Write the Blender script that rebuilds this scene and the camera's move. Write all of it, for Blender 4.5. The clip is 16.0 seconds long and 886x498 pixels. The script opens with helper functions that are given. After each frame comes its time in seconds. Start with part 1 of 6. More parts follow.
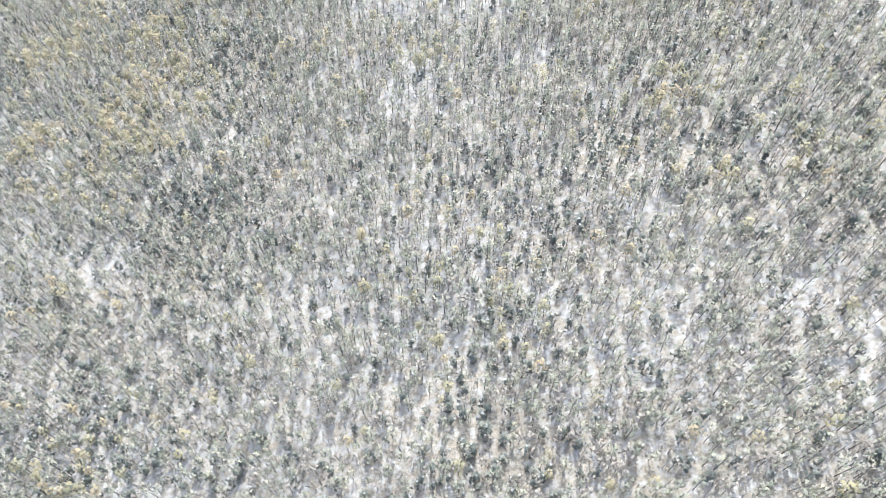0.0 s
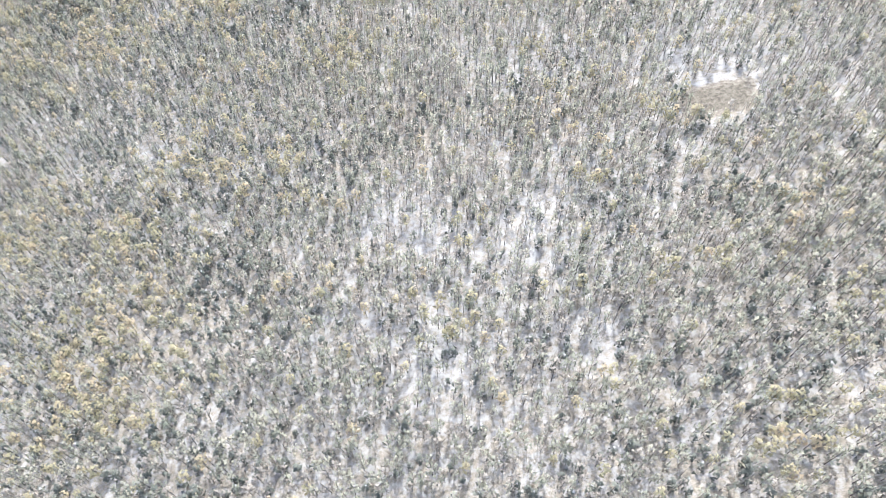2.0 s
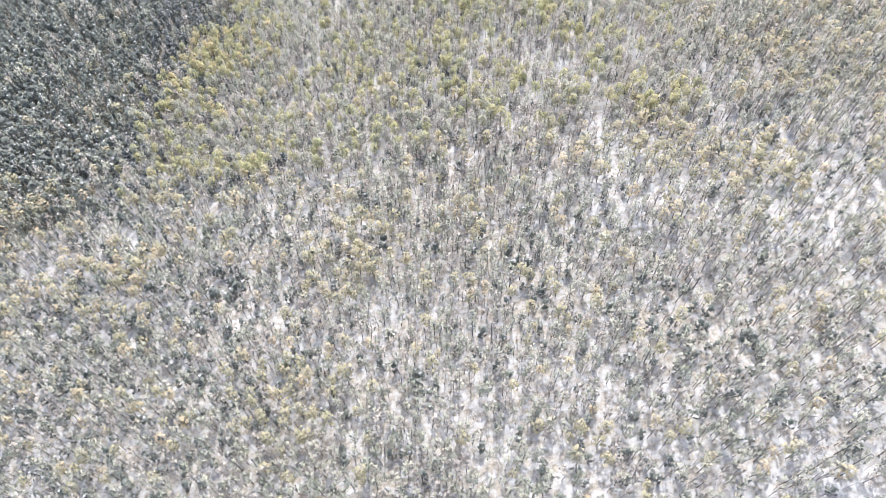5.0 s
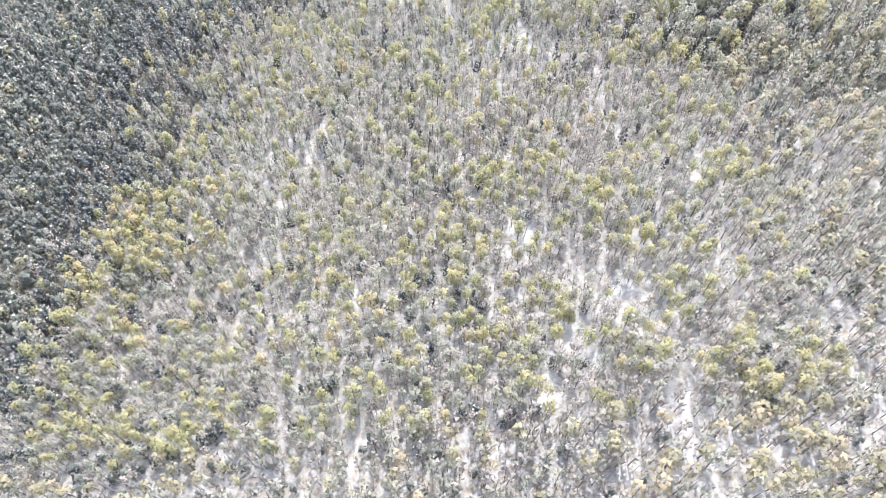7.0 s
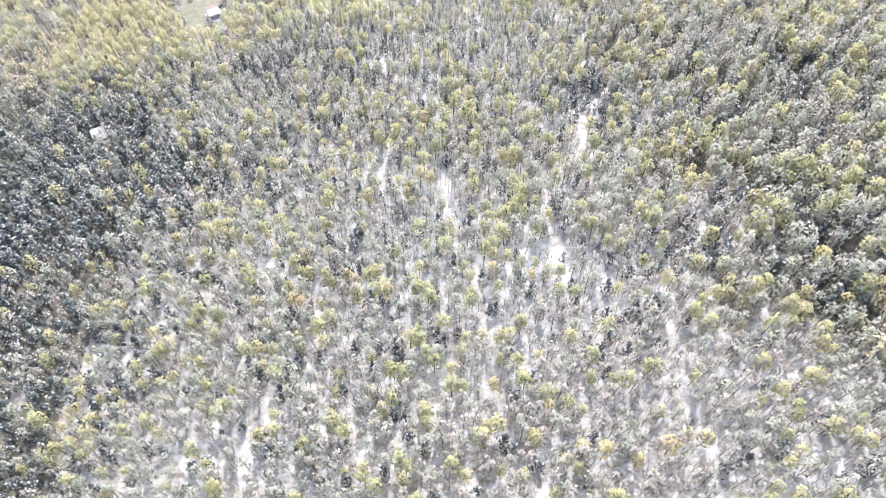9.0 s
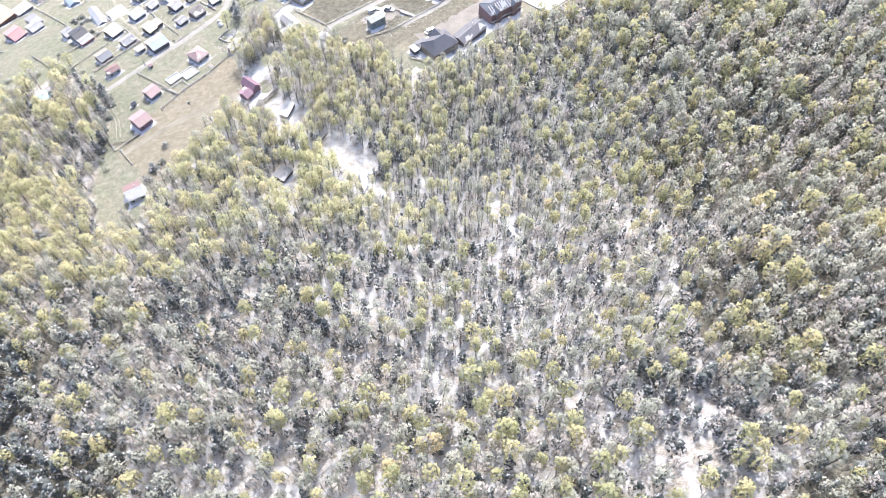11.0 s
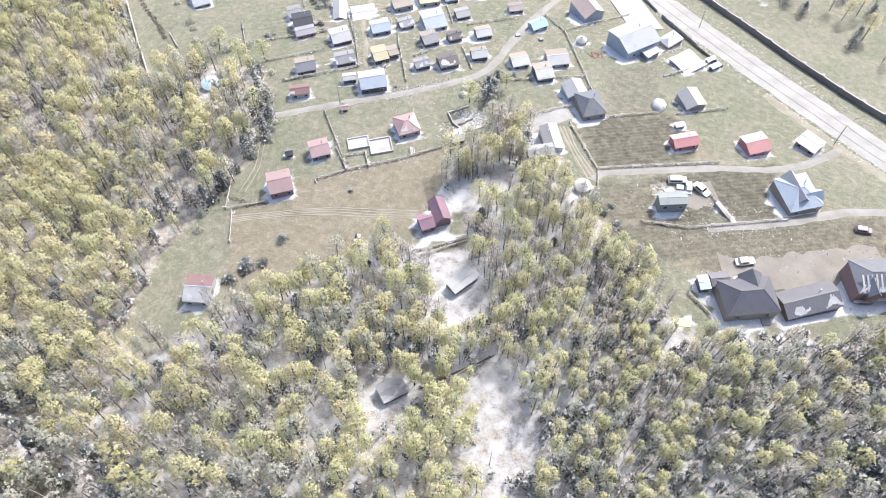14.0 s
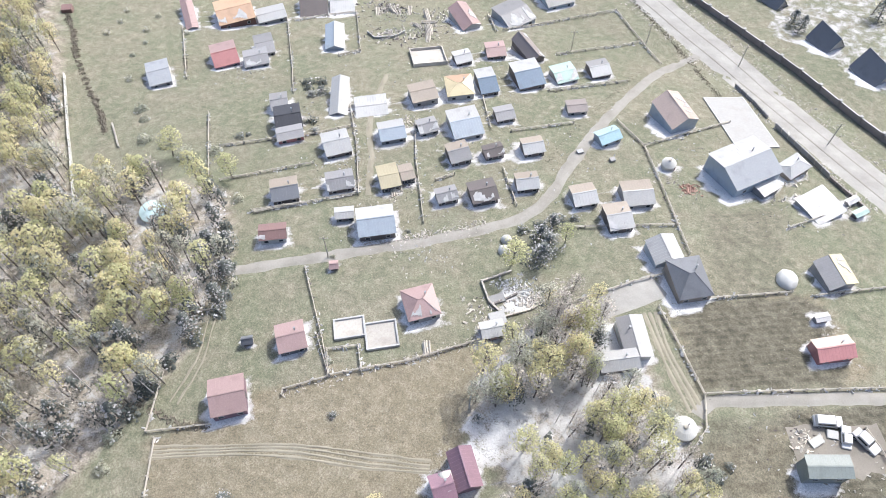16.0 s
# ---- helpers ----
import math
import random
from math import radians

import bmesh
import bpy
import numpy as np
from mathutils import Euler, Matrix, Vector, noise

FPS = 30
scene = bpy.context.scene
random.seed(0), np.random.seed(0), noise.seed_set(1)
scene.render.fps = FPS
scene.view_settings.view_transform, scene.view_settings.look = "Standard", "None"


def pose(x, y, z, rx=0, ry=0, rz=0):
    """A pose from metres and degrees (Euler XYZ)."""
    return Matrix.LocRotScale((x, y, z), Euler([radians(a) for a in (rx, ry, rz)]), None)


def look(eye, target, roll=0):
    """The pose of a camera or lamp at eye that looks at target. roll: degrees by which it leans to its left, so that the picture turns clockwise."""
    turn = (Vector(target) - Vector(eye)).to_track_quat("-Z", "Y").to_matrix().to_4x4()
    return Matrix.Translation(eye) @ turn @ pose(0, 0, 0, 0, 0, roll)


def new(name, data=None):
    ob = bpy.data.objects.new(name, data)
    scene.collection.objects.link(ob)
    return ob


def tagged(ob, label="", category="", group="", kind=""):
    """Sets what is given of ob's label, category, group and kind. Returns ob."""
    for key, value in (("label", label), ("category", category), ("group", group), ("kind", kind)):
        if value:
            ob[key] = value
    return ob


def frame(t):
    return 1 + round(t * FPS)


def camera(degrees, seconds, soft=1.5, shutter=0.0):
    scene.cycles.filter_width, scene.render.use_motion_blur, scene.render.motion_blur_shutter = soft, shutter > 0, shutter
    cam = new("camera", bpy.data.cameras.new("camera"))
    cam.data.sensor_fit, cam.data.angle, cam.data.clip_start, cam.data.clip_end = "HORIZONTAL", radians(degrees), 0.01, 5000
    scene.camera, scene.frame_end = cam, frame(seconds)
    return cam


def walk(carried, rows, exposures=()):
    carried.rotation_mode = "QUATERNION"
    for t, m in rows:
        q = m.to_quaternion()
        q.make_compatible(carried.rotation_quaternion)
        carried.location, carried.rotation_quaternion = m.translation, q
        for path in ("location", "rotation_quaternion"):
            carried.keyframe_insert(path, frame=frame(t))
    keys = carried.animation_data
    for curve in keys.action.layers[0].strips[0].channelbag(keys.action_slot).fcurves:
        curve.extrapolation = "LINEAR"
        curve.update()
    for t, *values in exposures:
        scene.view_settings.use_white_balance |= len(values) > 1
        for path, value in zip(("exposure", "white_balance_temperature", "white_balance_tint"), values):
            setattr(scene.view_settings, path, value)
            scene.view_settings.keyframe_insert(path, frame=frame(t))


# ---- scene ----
cam = camera(58.8, 16.0, 0.75)
# seconds, eye in metres, heading in degrees; the tilt stays the same
PATH = [
    (0, -9.22, -437.10, 221.34, -2.72),
    (0.5, -10.45, -418.05, 220.08, -3.04),
    (1, -11.52, -399.25, 218.90, -3.17),
    (1.5, -12.63, -380.46, 217.95, -3.05),
    (2, -13.26, -361.51, 217.33, -2.96),
    (2.5, -12.84, -342.72, 216.45, -3.04),
    (3, -11.85, -324.17, 213.33, -3.12),
    (3.5, -10.93, -305.58, 207.57, -3.28),
    (4, -10.22, -286.77, 201.36, -3.57),
    (4.5, -9.27, -268.08, 195.53, -3.71),
    (5, -8.26, -249.63, 189.77, -3.45),
    (5.5, -7.40, -231.21, 183.69, -3.04),
    (6, -6.70, -212.65, 177.09, -2.88),
    (6.5, -5.97, -194.07, 170.29, -3.06),
    (7, -4.97, -175.84, 163.99, -3.12),
    (7.5, -4.00, -157.77, 157.95, -3.23),
    (8, -3.03, -139.86, 151.94, -3.38),
    (8.5, -2.14, -122.03, 146.03, -3.51),
    (9, -1.38, -104.23, 140.25, -3.68),
    (9.5, -0.62, -86.51, 134.47, -3.83),
    (10, 0.17, -68.64, 128.37, -3.80),
    (10.5, 0.52, -51.00, 122.21, -3.76),
    (11, 0.30, -34.69, 115.94, -3.80),
    (11.5, -0.05, -19.95, 109.65, -3.90),
    (12, -0.06, -6.73, 103.60, -4.00),
    (12.1, 0.00, -4.28, 102.44, -3.85),
    (12.2, 0.05, -1.96, 101.30, -2.35),
    (12.3, 0.11, 0.28, 100.17, 0.35),
    (12.4, 0.16, 2.40, 99.06, 3.03),
    (12.5, 0.20, 4.38, 97.96, 4.43),
    (12.6, 0.21, 6.21, 96.87, 4.95),
    (12.7, 0.18, 7.88, 95.80, 4.94),
    (12.8, 0.14, 9.41, 94.74, 4.91),
    (12.9, 0.07, 10.79, 93.70, 5.59),
    (13, -0.01, 12.06, 92.66, 7.77),
    (13.1, -0.11, 13.23, 91.65, 10.14),
    (13.2, -0.22, 14.32, 90.65, 13.62),
    (13.3, -0.36, 15.35, 89.67, 18.05),
    (13.4, -0.55, 16.36, 88.70, 21.99),
    (13.5, -0.79, 17.37, 87.76, 24.60),
    (13.6, -1.12, 18.41, 86.83, 26.47),
    (13.7, -1.54, 19.52, 85.91, 27.87),
    (13.8, -2.08, 20.74, 85.01, 28.55),
    (13.9, -2.74, 22.10, 84.10, 29.03),
    (14, -3.53, 23.62, 83.20, 29.49),
    (14.5, -8.73, 32.66, 78.68, 31.22),
    (15, -13.92, 40.95, 74.18, 31.54),
    (15.5, -18.68, 48.32, 69.38, 31.83),
    (16, -22.35, 54.07, 64.97, 32.12),
]
walk(cam, [(t, pose(x, y, z, 90 - 60.2, 0, yaw)) for t, x, y, z, yaw in PATH], [(0.0, 1.36, 6120, 5), (1.5, 1.36, 6150, 7), (4.2, 1.34, 6200, 10), (9.0, 1.56, 6120, 11), (10.2, 1.58, 6100, 12), (12.4, 1.3, 6240, 13), (14.0, 1.17, 6260, 11), (16.0, 0.94, 6330, 9)])

# ---- light ----
SUN_WAY = Vector((-0.1, -1.0, 0)).normalized()      # the way that shadows fall on level ground
SUN_HIGH = radians(47)
world = bpy.data.worlds.new("sky")
scene.world = world
world.use_nodes = True
sky = world.node_tree.nodes.new("ShaderNodeTexSky")
sky.sky_type, sky.sun_disc = "NISHITA", False
sky.sun_elevation, sky.sun_rotation = SUN_HIGH, math.atan2(-SUN_WAY.x, -SUN_WAY.y)
sky.air_density, sky.dust_density, sky.ozone_density = 0.85, 3.5, 0.7
world.node_tree.links.new(sky.outputs[0], world.node_tree.nodes["Background"].inputs[0])
world.node_tree.nodes["Background"].inputs[1].default_value = 0.15
sun = new("sun", bpy.data.lights.new("sun", "SUN"))
sun.data.energy, sun.data.angle, sun.data.color = 2.15, radians(1.0), (1.0, 0.965, 0.91)
sun.matrix_world = look((0, 0, 0), (SUN_WAY.x, SUN_WAY.y, -math.tan(SUN_HIGH)))



# ---- materials ----
def nodes_of(name, rough=0.8, metal=0.0):
    m = bpy.data.materials.new(name)
    m.use_nodes = True
    t = m.node_tree
    b = t.nodes["Principled BSDF"]
    b.inputs["Roughness"].default_value, b.inputs["Metallic"].default_value = rough, metal
    return m, t, b


def add(t, kind, **values):
    n = t.nodes.new(kind)
    for key, value in values.items():
        n.inputs[key.replace("_", " ")].default_value = value
    return n


def noise_of(t, scale, detail=4.0, rough=0.6, coords=None):
    n = add(t, "ShaderNodeTexNoise", Scale=scale, Detail=detail, Roughness=rough)
    if coords is not None:
        t.links.new(coords, n.inputs["Vector"])
    return n


def ramp(t, source, stops):
    r = t.nodes.new("ShaderNodeValToRGB")
    el = r.color_ramp.elements
    el[0].position, el[0].color = stops[0][0], (*stops[0][1], 1)
    el[1].position, el[1].color = stops[-1][0], (*stops[-1][1], 1)
    for place, colour in stops[1:-1]:
        el.new(place).color = (*colour, 1)
    t.links.new(source, r.inputs[0])
    return r


def mix(t, factor, a, b):
    m = t.nodes.new("ShaderNodeMix")
    m.data_type = "RGBA"
    for socket, value in ((m.inputs[0], factor), (m.inputs[6], a), (m.inputs[7], b)):
        if hasattr(value, "is_output"):
            t.links.new(value, socket)
        elif isinstance(value, tuple):
            socket.default_value = (*value, 1)
        else:
            socket.default_value = value
    return m.outputs[2]


def calc(t, kind, a, b, clamp=False):
    m = t.nodes.new("ShaderNodeMath")
    m.operation, m.use_clamp = kind, clamp
    for socket, value in zip(m.inputs, (a, b)):
        if hasattr(value, "is_output"):
            t.links.new(value, socket)
        else:
            socket.default_value = value
    return m.outputs[0]


def bump(t, b, height, strength=0.4, distance=0.05):
    n = add(t, "ShaderNodeBump", Strength=strength, Distance=distance)
    t.links.new(height, n.inputs["Height"])
    t.links.new(n.outputs[0], b.inputs["Normal"])


def shade(c, k):
    return tuple(min(1.0, v * k) for v in c)


def surface(name, colour, rough=0.7, metal=0.0, grain=6.0, stain=0.6, spread=0.25, dirt=(0.2, 0.17, 0.14)):
    """A plain worn surface: fine grain, broad stains, and a small change of tone from thing to thing."""
    m, t, b = nodes_of(name, rough, metal)
    co = add(t, "ShaderNodeTexCoord").outputs["Object"]
    fine = noise_of(t, grain, 5, 0.7, co)
    broad = noise_of(t, stain, 3, 0.5, co)
    tone = ramp(t, fine.outputs["Fac"], [(0.25, shade(colour, 1 - spread)), (0.75, shade(colour, 1 + spread * 0.6))])
    worn = ramp(t, broad.outputs["Fac"], [(0.52, (0, 0, 0)), (0.75, (0.5, 0.5, 0.5))])
    own = add(t, "ShaderNodeObjectInfo").outputs["Random"]
    hsv = t.nodes.new("ShaderNodeHueSaturation")
    t.links.new(calc(t, "MULTIPLY_ADD", own, 0.3), hsv.inputs["Value"])
    t.links.new(mix(t, worn.outputs[0], tone.outputs[0], dirt), hsv.inputs["Color"])
    hsv.inputs["Value"].links[0].from_node.inputs[2].default_value = 0.85
    t.links.new(hsv.outputs[0], b.inputs["Base Color"])
    bump(t, b, fine.outputs["Fac"], 0.25, 0.02)
    return m


def roofing(name, colour):
    return surface(name, colour, 0.5, 0.0, 9.0, 0.9, 0.18, shade(colour, 0.6))


ORANGE, PINK, RED, MAROON = roofing("orange_roof", (0.47, 0.32, 0.22)), roofing("pink_roof", (0.33, 0.235, 0.23)), roofing("red_paint", (0.36, 0.165, 0.165)), roofing("maroon_paint", (0.25, 0.155, 0.195))
REDROOF, RUST, PEACH = roofing("scarlet_roof", (0.42, 0.2, 0.2)), roofing("rust_roof", (0.2, 0.125, 0.12)), roofing("peach_roof", (0.5, 0.4, 0.35))
WHITE, PALEBLUE, BLUE, CYAN, MINT = roofing("white_sheet", (0.39, 0.395, 0.4)), roofing("pale_blue_sheet", (0.31, 0.36, 0.42)), roofing("slate_blue_sheet", (0.13, 0.19, 0.27)), roofing("cyan_sheet", (0.3, 0.44, 0.5)), roofing("mint_sheet", (0.38, 0.52, 0.48))
GREY, STEEL, SLATE, DARK = roofing("grey_sheet", (0.25, 0.25, 0.26)), roofing("steel_sheet", (0.33, 0.35, 0.38)), roofing("slate_sheet", (0.14, 0.15, 0.17)), roofing("dark_timber", (0.115, 0.1, 0.1))
CHARCOAL, BLACK, GREENGREY = roofing("charcoal_tiles", (0.105, 0.105, 0.12)), roofing("black_sheet", (0.045, 0.048, 0.06)), roofing("green_grey_sheet", (0.19, 0.22, 0.215))
TAN, TAUPE, CREAM, YELLOW, BROWN = roofing("tan_sheet", (0.3, 0.26, 0.22)), roofing("taupe_sheet", (0.235, 0.205, 0.2)), roofing("cream_sheet", (0.6, 0.52, 0.34)), roofing("yellow_boards", (0.4, 0.36, 0.25)), roofing("brown_timber", (0.13, 0.07, 0.06))
WOOD = surface("weathered_wood", (0.46, 0.43, 0.38), 0.85, 0, 14, 1.5, 0.35)
CONCRETE = surface("concrete", (0.42, 0.4, 0.37), 0.9, 0, 5, 0.5, 0.2)
PAVING = surface("pale_paving", (0.36, 0.36, 0.355), 0.9, 0, 5, 0.5, 0.15, (0.3, 0.29, 0.27))
CANVAS = surface("white_canvas", (0.52, 0.52, 0.5), 0.8, 0, 8, 0.8, 0.1)
FELT = surface("felt_dome_blue", (0.42, 0.55, 0.6), 0.8, 0, 8, 0.8, 0.15)
CAR_PAINT = surface("white_car_paint", (0.55, 0.55, 0.55), 0.25, 0, 3, 0.6, 0.05)
RUBBER = surface("black_rubber", (0.03, 0.03, 0.03), 0.9)
STONE = surface("pale_rubble", (0.5, 0.47, 0.43), 0.9, 0, 7, 1, 0.4)


def glass():
    m, t, b = nodes_of("dark_glass", 0.06)
    b.inputs["Base Color"].default_value = (0.03, 0.035, 0.04, 1)
    return m


def brickwork():
    m, t, b = nodes_of("brown_brick", 0.9)
    co = add(t, "ShaderNodeTexCoord").outputs["Object"]
    n = noise_of(t, 5, 5, 0.7, co)
    r = ramp(t, n.outputs["Fac"], [(0.3, (0.19, 0.125, 0.12)), (0.7, (0.3, 0.21, 0.2))])
    t.links.new(r.outputs[0], b.inputs["Base Color"])
    bump(t, b, n.outputs["Fac"])
    return m


def snowy():
    m, t, b = nodes_of("snow", 0.6)
    co = add(t, "ShaderNodeTexCoord").outputs["Object"]
    n = noise_of(t, 1.5, 6, 0.65, co)
    r = ramp(t, n.outputs["Fac"], [(0.3, (0.32, 0.325, 0.335)), (0.65, (0.47, 0.47, 0.475))])
    t.links.new(r.outputs[0], b.inputs["Base Color"])
    bump(t, b, n.outputs["Fac"], 0.5, 0.1)
    return m


GLASS, BRICK, SNOW = glass(), brickwork(), snowy()


def earth():
    """Dry autumn grass and bare soil, with snow where the sheet's own snow value and a broken edge say so."""
    m, t, b = nodes_of("grass_soil_and_snow", 0.95)
    co = add(t, "ShaderNodeTexCoord").outputs["Object"]
    wide, mid, fine = noise_of(t, 0.05, 4, 0.6, co), noise_of(t, 0.7, 5, 0.65, co), noise_of(t, 7, 5, 0.8, co)
    tuft = noise_of(t, 1.1, 7, 0.72, co)
    turned = add(t, "ShaderNodeMapping")
    turned.inputs["Rotation"].default_value = (0, 0, radians(-38))
    t.links.new(co, turned.inputs["Vector"])
    furrow = add(t, "ShaderNodeTexWave", Scale=0.5, Distortion=1.8, Detail=3.0, Detail_Scale=0.6)
    furrow.bands_direction = "Y"
    t.links.new(turned.outputs[0], furrow.inputs["Vector"])
    lawn = noise_of(t, 0.22, 3, 0.55, co)
    meadow = ramp(t, lawn.outputs["Fac"], [(0.4, (0.0, 0.0, 0.0)), (0.62, (1.0, 1.0, 1.0))])
    meadow_mix = mix(t, meadow.outputs[0], (0.13, 0.155, 0.094), (0.195, 0.183, 0.134))
    meadow = ramp(t, wide.outputs["Fac"], [(0.35, (0.135, 0.145, 0.1)), (0.5, (0.172, 0.17, 0.127)), (0.68, (0.22, 0.202, 0.158))])
    meadow_mix = mix(t, 0.55, meadow.outputs[0], meadow_mix)
    dry = add(t, "ShaderNodeAttribute")
    dry.attribute_name = "dry"
    base = mix(t, dry.outputs["Fac"], meadow_mix, (0.205, 0.172, 0.122))
    worn = ramp(t, mid.outputs["Fac"], [(0.5, (0, 0, 0)), (0.72, (0.55, 0.55, 0.55))])
    base = mix(t, worn.outputs[0], base, (0.27, 0.245, 0.195))
    # turned soil, and the shade painted onto the floor of the wood
    tilled_and_shade = add(t, "ShaderNodeAttribute")
    tilled_and_shade.attribute_name = "tilled_and_shade"
    base = mix(t, tilled_and_shade.outputs["Fac"], base, ramp(t, mid.outputs["Fac"], [(0.35, (0.085, 0.078, 0.062)), (0.65, (0.15, 0.14, 0.11))]).outputs[0])
    rows = ramp(t, furrow.outputs["Fac"], [(0.2, (0.042, 0.04, 0.029)), (0.8, (0.12, 0.11, 0.08))])
    base = mix(t, calc(t, "MULTIPLY", tilled_and_shade.outputs["Fac"], 1.0), base, rows.outputs[0])
    clod = ramp(t, tuft.outputs["Fac"], [(0.36, (0.085, 0.085, 0.06)), (0.5, (0.2, 0.195, 0.145)), (0.64, (0.38, 0.36, 0.29))])
    base = mix(t, 0.3, base, clod.outputs[0])
    litter = add(t, "ShaderNodeAttribute")
    litter.attribute_name = "litter"
    leaves = ramp(t, tuft.outputs["Fac"], [(0.36, (0.16, 0.135, 0.11)), (0.5, (0.33, 0.295, 0.255)), (0.66, (0.47, 0.43, 0.385))])
    base = mix(t, litter.outputs["Fac"], base, leaves.outputs[0])
    base = mix(t, calc(t, "MULTIPLY", tilled_and_shade.outputs["Fac"], 0.7), base, ramp(t, tuft.outputs["Fac"], [(0.38, (0.045, 0.042, 0.031)), (0.62, (0.125, 0.115, 0.085))]).outputs[0])
    blades = ramp(t, fine.outputs["Fac"], [(0.32, (0.45, 0.45, 0.45)), (0.68, (1.45, 1.45, 1.45))])
    mul = t.nodes.new("ShaderNodeMix")
    mul.data_type, mul.blend_type = "RGBA", "MULTIPLY"
    mul.inputs[0].default_value = 1.0
    t.links.new(base, mul.inputs[6])
    t.links.new(blades.outputs[0], mul.inputs[7])
    wet = add(t, "ShaderNodeAttribute")
    wet.attribute_name = "snow"
    ragged = calc(t, "ADD", calc(t, "MULTIPLY", mid.outputs["Fac"], 0.9), calc(t, "MULTIPLY", fine.outputs["Fac"], 0.6))
    cover = calc(t, "MULTIPLY", calc(t, "SUBTRACT", calc(t, "ADD", wet.outputs["Fac"], ragged), 1.25), 6.0, True)
    white = ramp(t, mid.outputs["Fac"], [(0.3, (0.29, 0.29, 0.295)), (0.7, (0.435, 0.432, 0.432))])
    # high snow values, mainly in shade, get a paler colour to offset the shadow
    stark = calc(t, "MULTIPLY", calc(t, "SUBTRACT", wet.outputs["Fac"], 0.645), 8.0, True)
    white = mix(t, stark, white.outputs[0], ramp(t, fine.outputs["Fac"], [(0.35, (0.42, 0.44, 0.47)), (0.65, (0.78, 0.79, 0.8))]).outputs[0])
    t.links.new(mix(t, cover, mul.outputs[2], white), b.inputs["Base Color"])
    bump(t, b, tuft.outputs["Fac"], 0.5, 0.2)
    return m


EARTH = earth()


def gravel(name, light, dark):
    m, t, b = nodes_of(name, 0.95)
    co = add(t, "ShaderNodeTexCoord").outputs["Object"]
    a, c = noise_of(t, 0.4, 4, 0.6, co), noise_of(t, 9, 5, 0.7, co)
    both = calc(t, "ADD", calc(t, "MULTIPLY", a.outputs["Fac"], 0.6), calc(t, "MULTIPLY", c.outputs["Fac"], 0.4))
    t.links.new(ramp(t, both, [(0.35, dark), (0.65, light)]).outputs[0], b.inputs["Base Color"])
    bump(t, b, c.outputs["Fac"], 0.5, 0.05)
    return m


GRAVEL, TRACK = gravel("pale_gravel", (0.36, 0.354, 0.338), (0.235, 0.23, 0.217)), gravel("grey_track", (0.31, 0.3, 0.278), (0.2, 0.192, 0.172))
WORN = gravel("worn_grass", (0.3, 0.28, 0.225), (0.19, 0.176, 0.137))
YARD = gravel("bare_yard", (0.25, 0.232, 0.205), (0.165, 0.151, 0.13))


def leafy(name, stops, rough=0.8, glow=0.35):
    """Foliage or twigs: one tone for each tree, a smaller change for each clump, and some light through it."""
    m, t, b = nodes_of(name, rough)
    own = add(t, "ShaderNodeAttribute")
    own.attribute_name = "tone"
    isle = add(t, "ShaderNodeNewGeometry").outputs["Random Per Island"]
    info = add(t, "ShaderNodeObjectInfo").outputs["Random"]
    pick = calc(t, "FRACT", calc(t, "ADD", own.outputs["Fac"], info), 0)
    pick = calc(t, "ADD", calc(t, "MULTIPLY", pick, 0.65), calc(t, "MULTIPLY", isle, 0.35))
    colour = ramp(t, pick, stops).outputs[0]
    # needles and twigs: fine upright strokes of light and dark
    along = add(t, "ShaderNodeMapping")
    along.inputs["Scale"].default_value = (1, 1, 0.55)
    t.links.new(add(t, "ShaderNodeTexCoord").outputs["Object"], along.inputs["Vector"])
    strokes = ramp(t, noise_of(t, 5.5, 3, 0.7, along.outputs[0]).outputs["Fac"], [(0.34, (0.5, 0.5, 0.5)), (0.5, (1.0, 1.0, 1.0)), (0.66, (1.5, 1.5, 1.5))])
    grain = t.nodes.new("ShaderNodeMix")
    grain.data_type, grain.blend_type = "RGBA", "MULTIPLY"
    grain.inputs[0].default_value = 0.65
    t.links.new(colour, grain.inputs[6])
    t.links.new(strokes.outputs[0], grain.inputs[7])
    colour = grain.outputs[2]
    t.links.new(colour, b.inputs["Base Color"])
    if glow:
        thin = t.nodes.new("ShaderNodeBsdfTranslucent")
        t.links.new(colour, thin.inputs["Color"])
        both = t.nodes.new("ShaderNodeMixShader")
        both.inputs[0].default_value = glow
        t.links.new(b.outputs[0], both.inputs[1])
        t.links.new(thin.outputs[0], both.inputs[2])
        t.links.new(both.outputs[0], t.nodes["Material Output"].inputs["Surface"])
    return m


LARCH = leafy("larch_needles", [(0.0, (0.43, 0.455, 0.26)), (0.3, (0.53, 0.535, 0.315)), (0.6, (0.6, 0.575, 0.35)), (0.85, (0.63, 0.565, 0.36)), (1.0, (0.65, 0.53, 0.34))], 0.85, 0.55)
LARCH_SLOPE = leafy("slope_larch_needles", [(0.0, (0.38, 0.395, 0.22)), (0.3, (0.455, 0.45, 0.255)), (0.6, (0.53, 0.49, 0.28)), (0.85, (0.56, 0.475, 0.28)), (1.0, (0.58, 0.44, 0.26))], 0.85, 0.5)
LARCH_HIGH = leafy("high_slope_larch_needles", [(0.0, (0.38, 0.37, 0.25)), (0.3, (0.46, 0.43, 0.29)), (0.6, (0.52, 0.465, 0.32)), (0.85, (0.54, 0.46, 0.33)), (1.0, (0.56, 0.445, 0.32))], 0.85, 0.5)
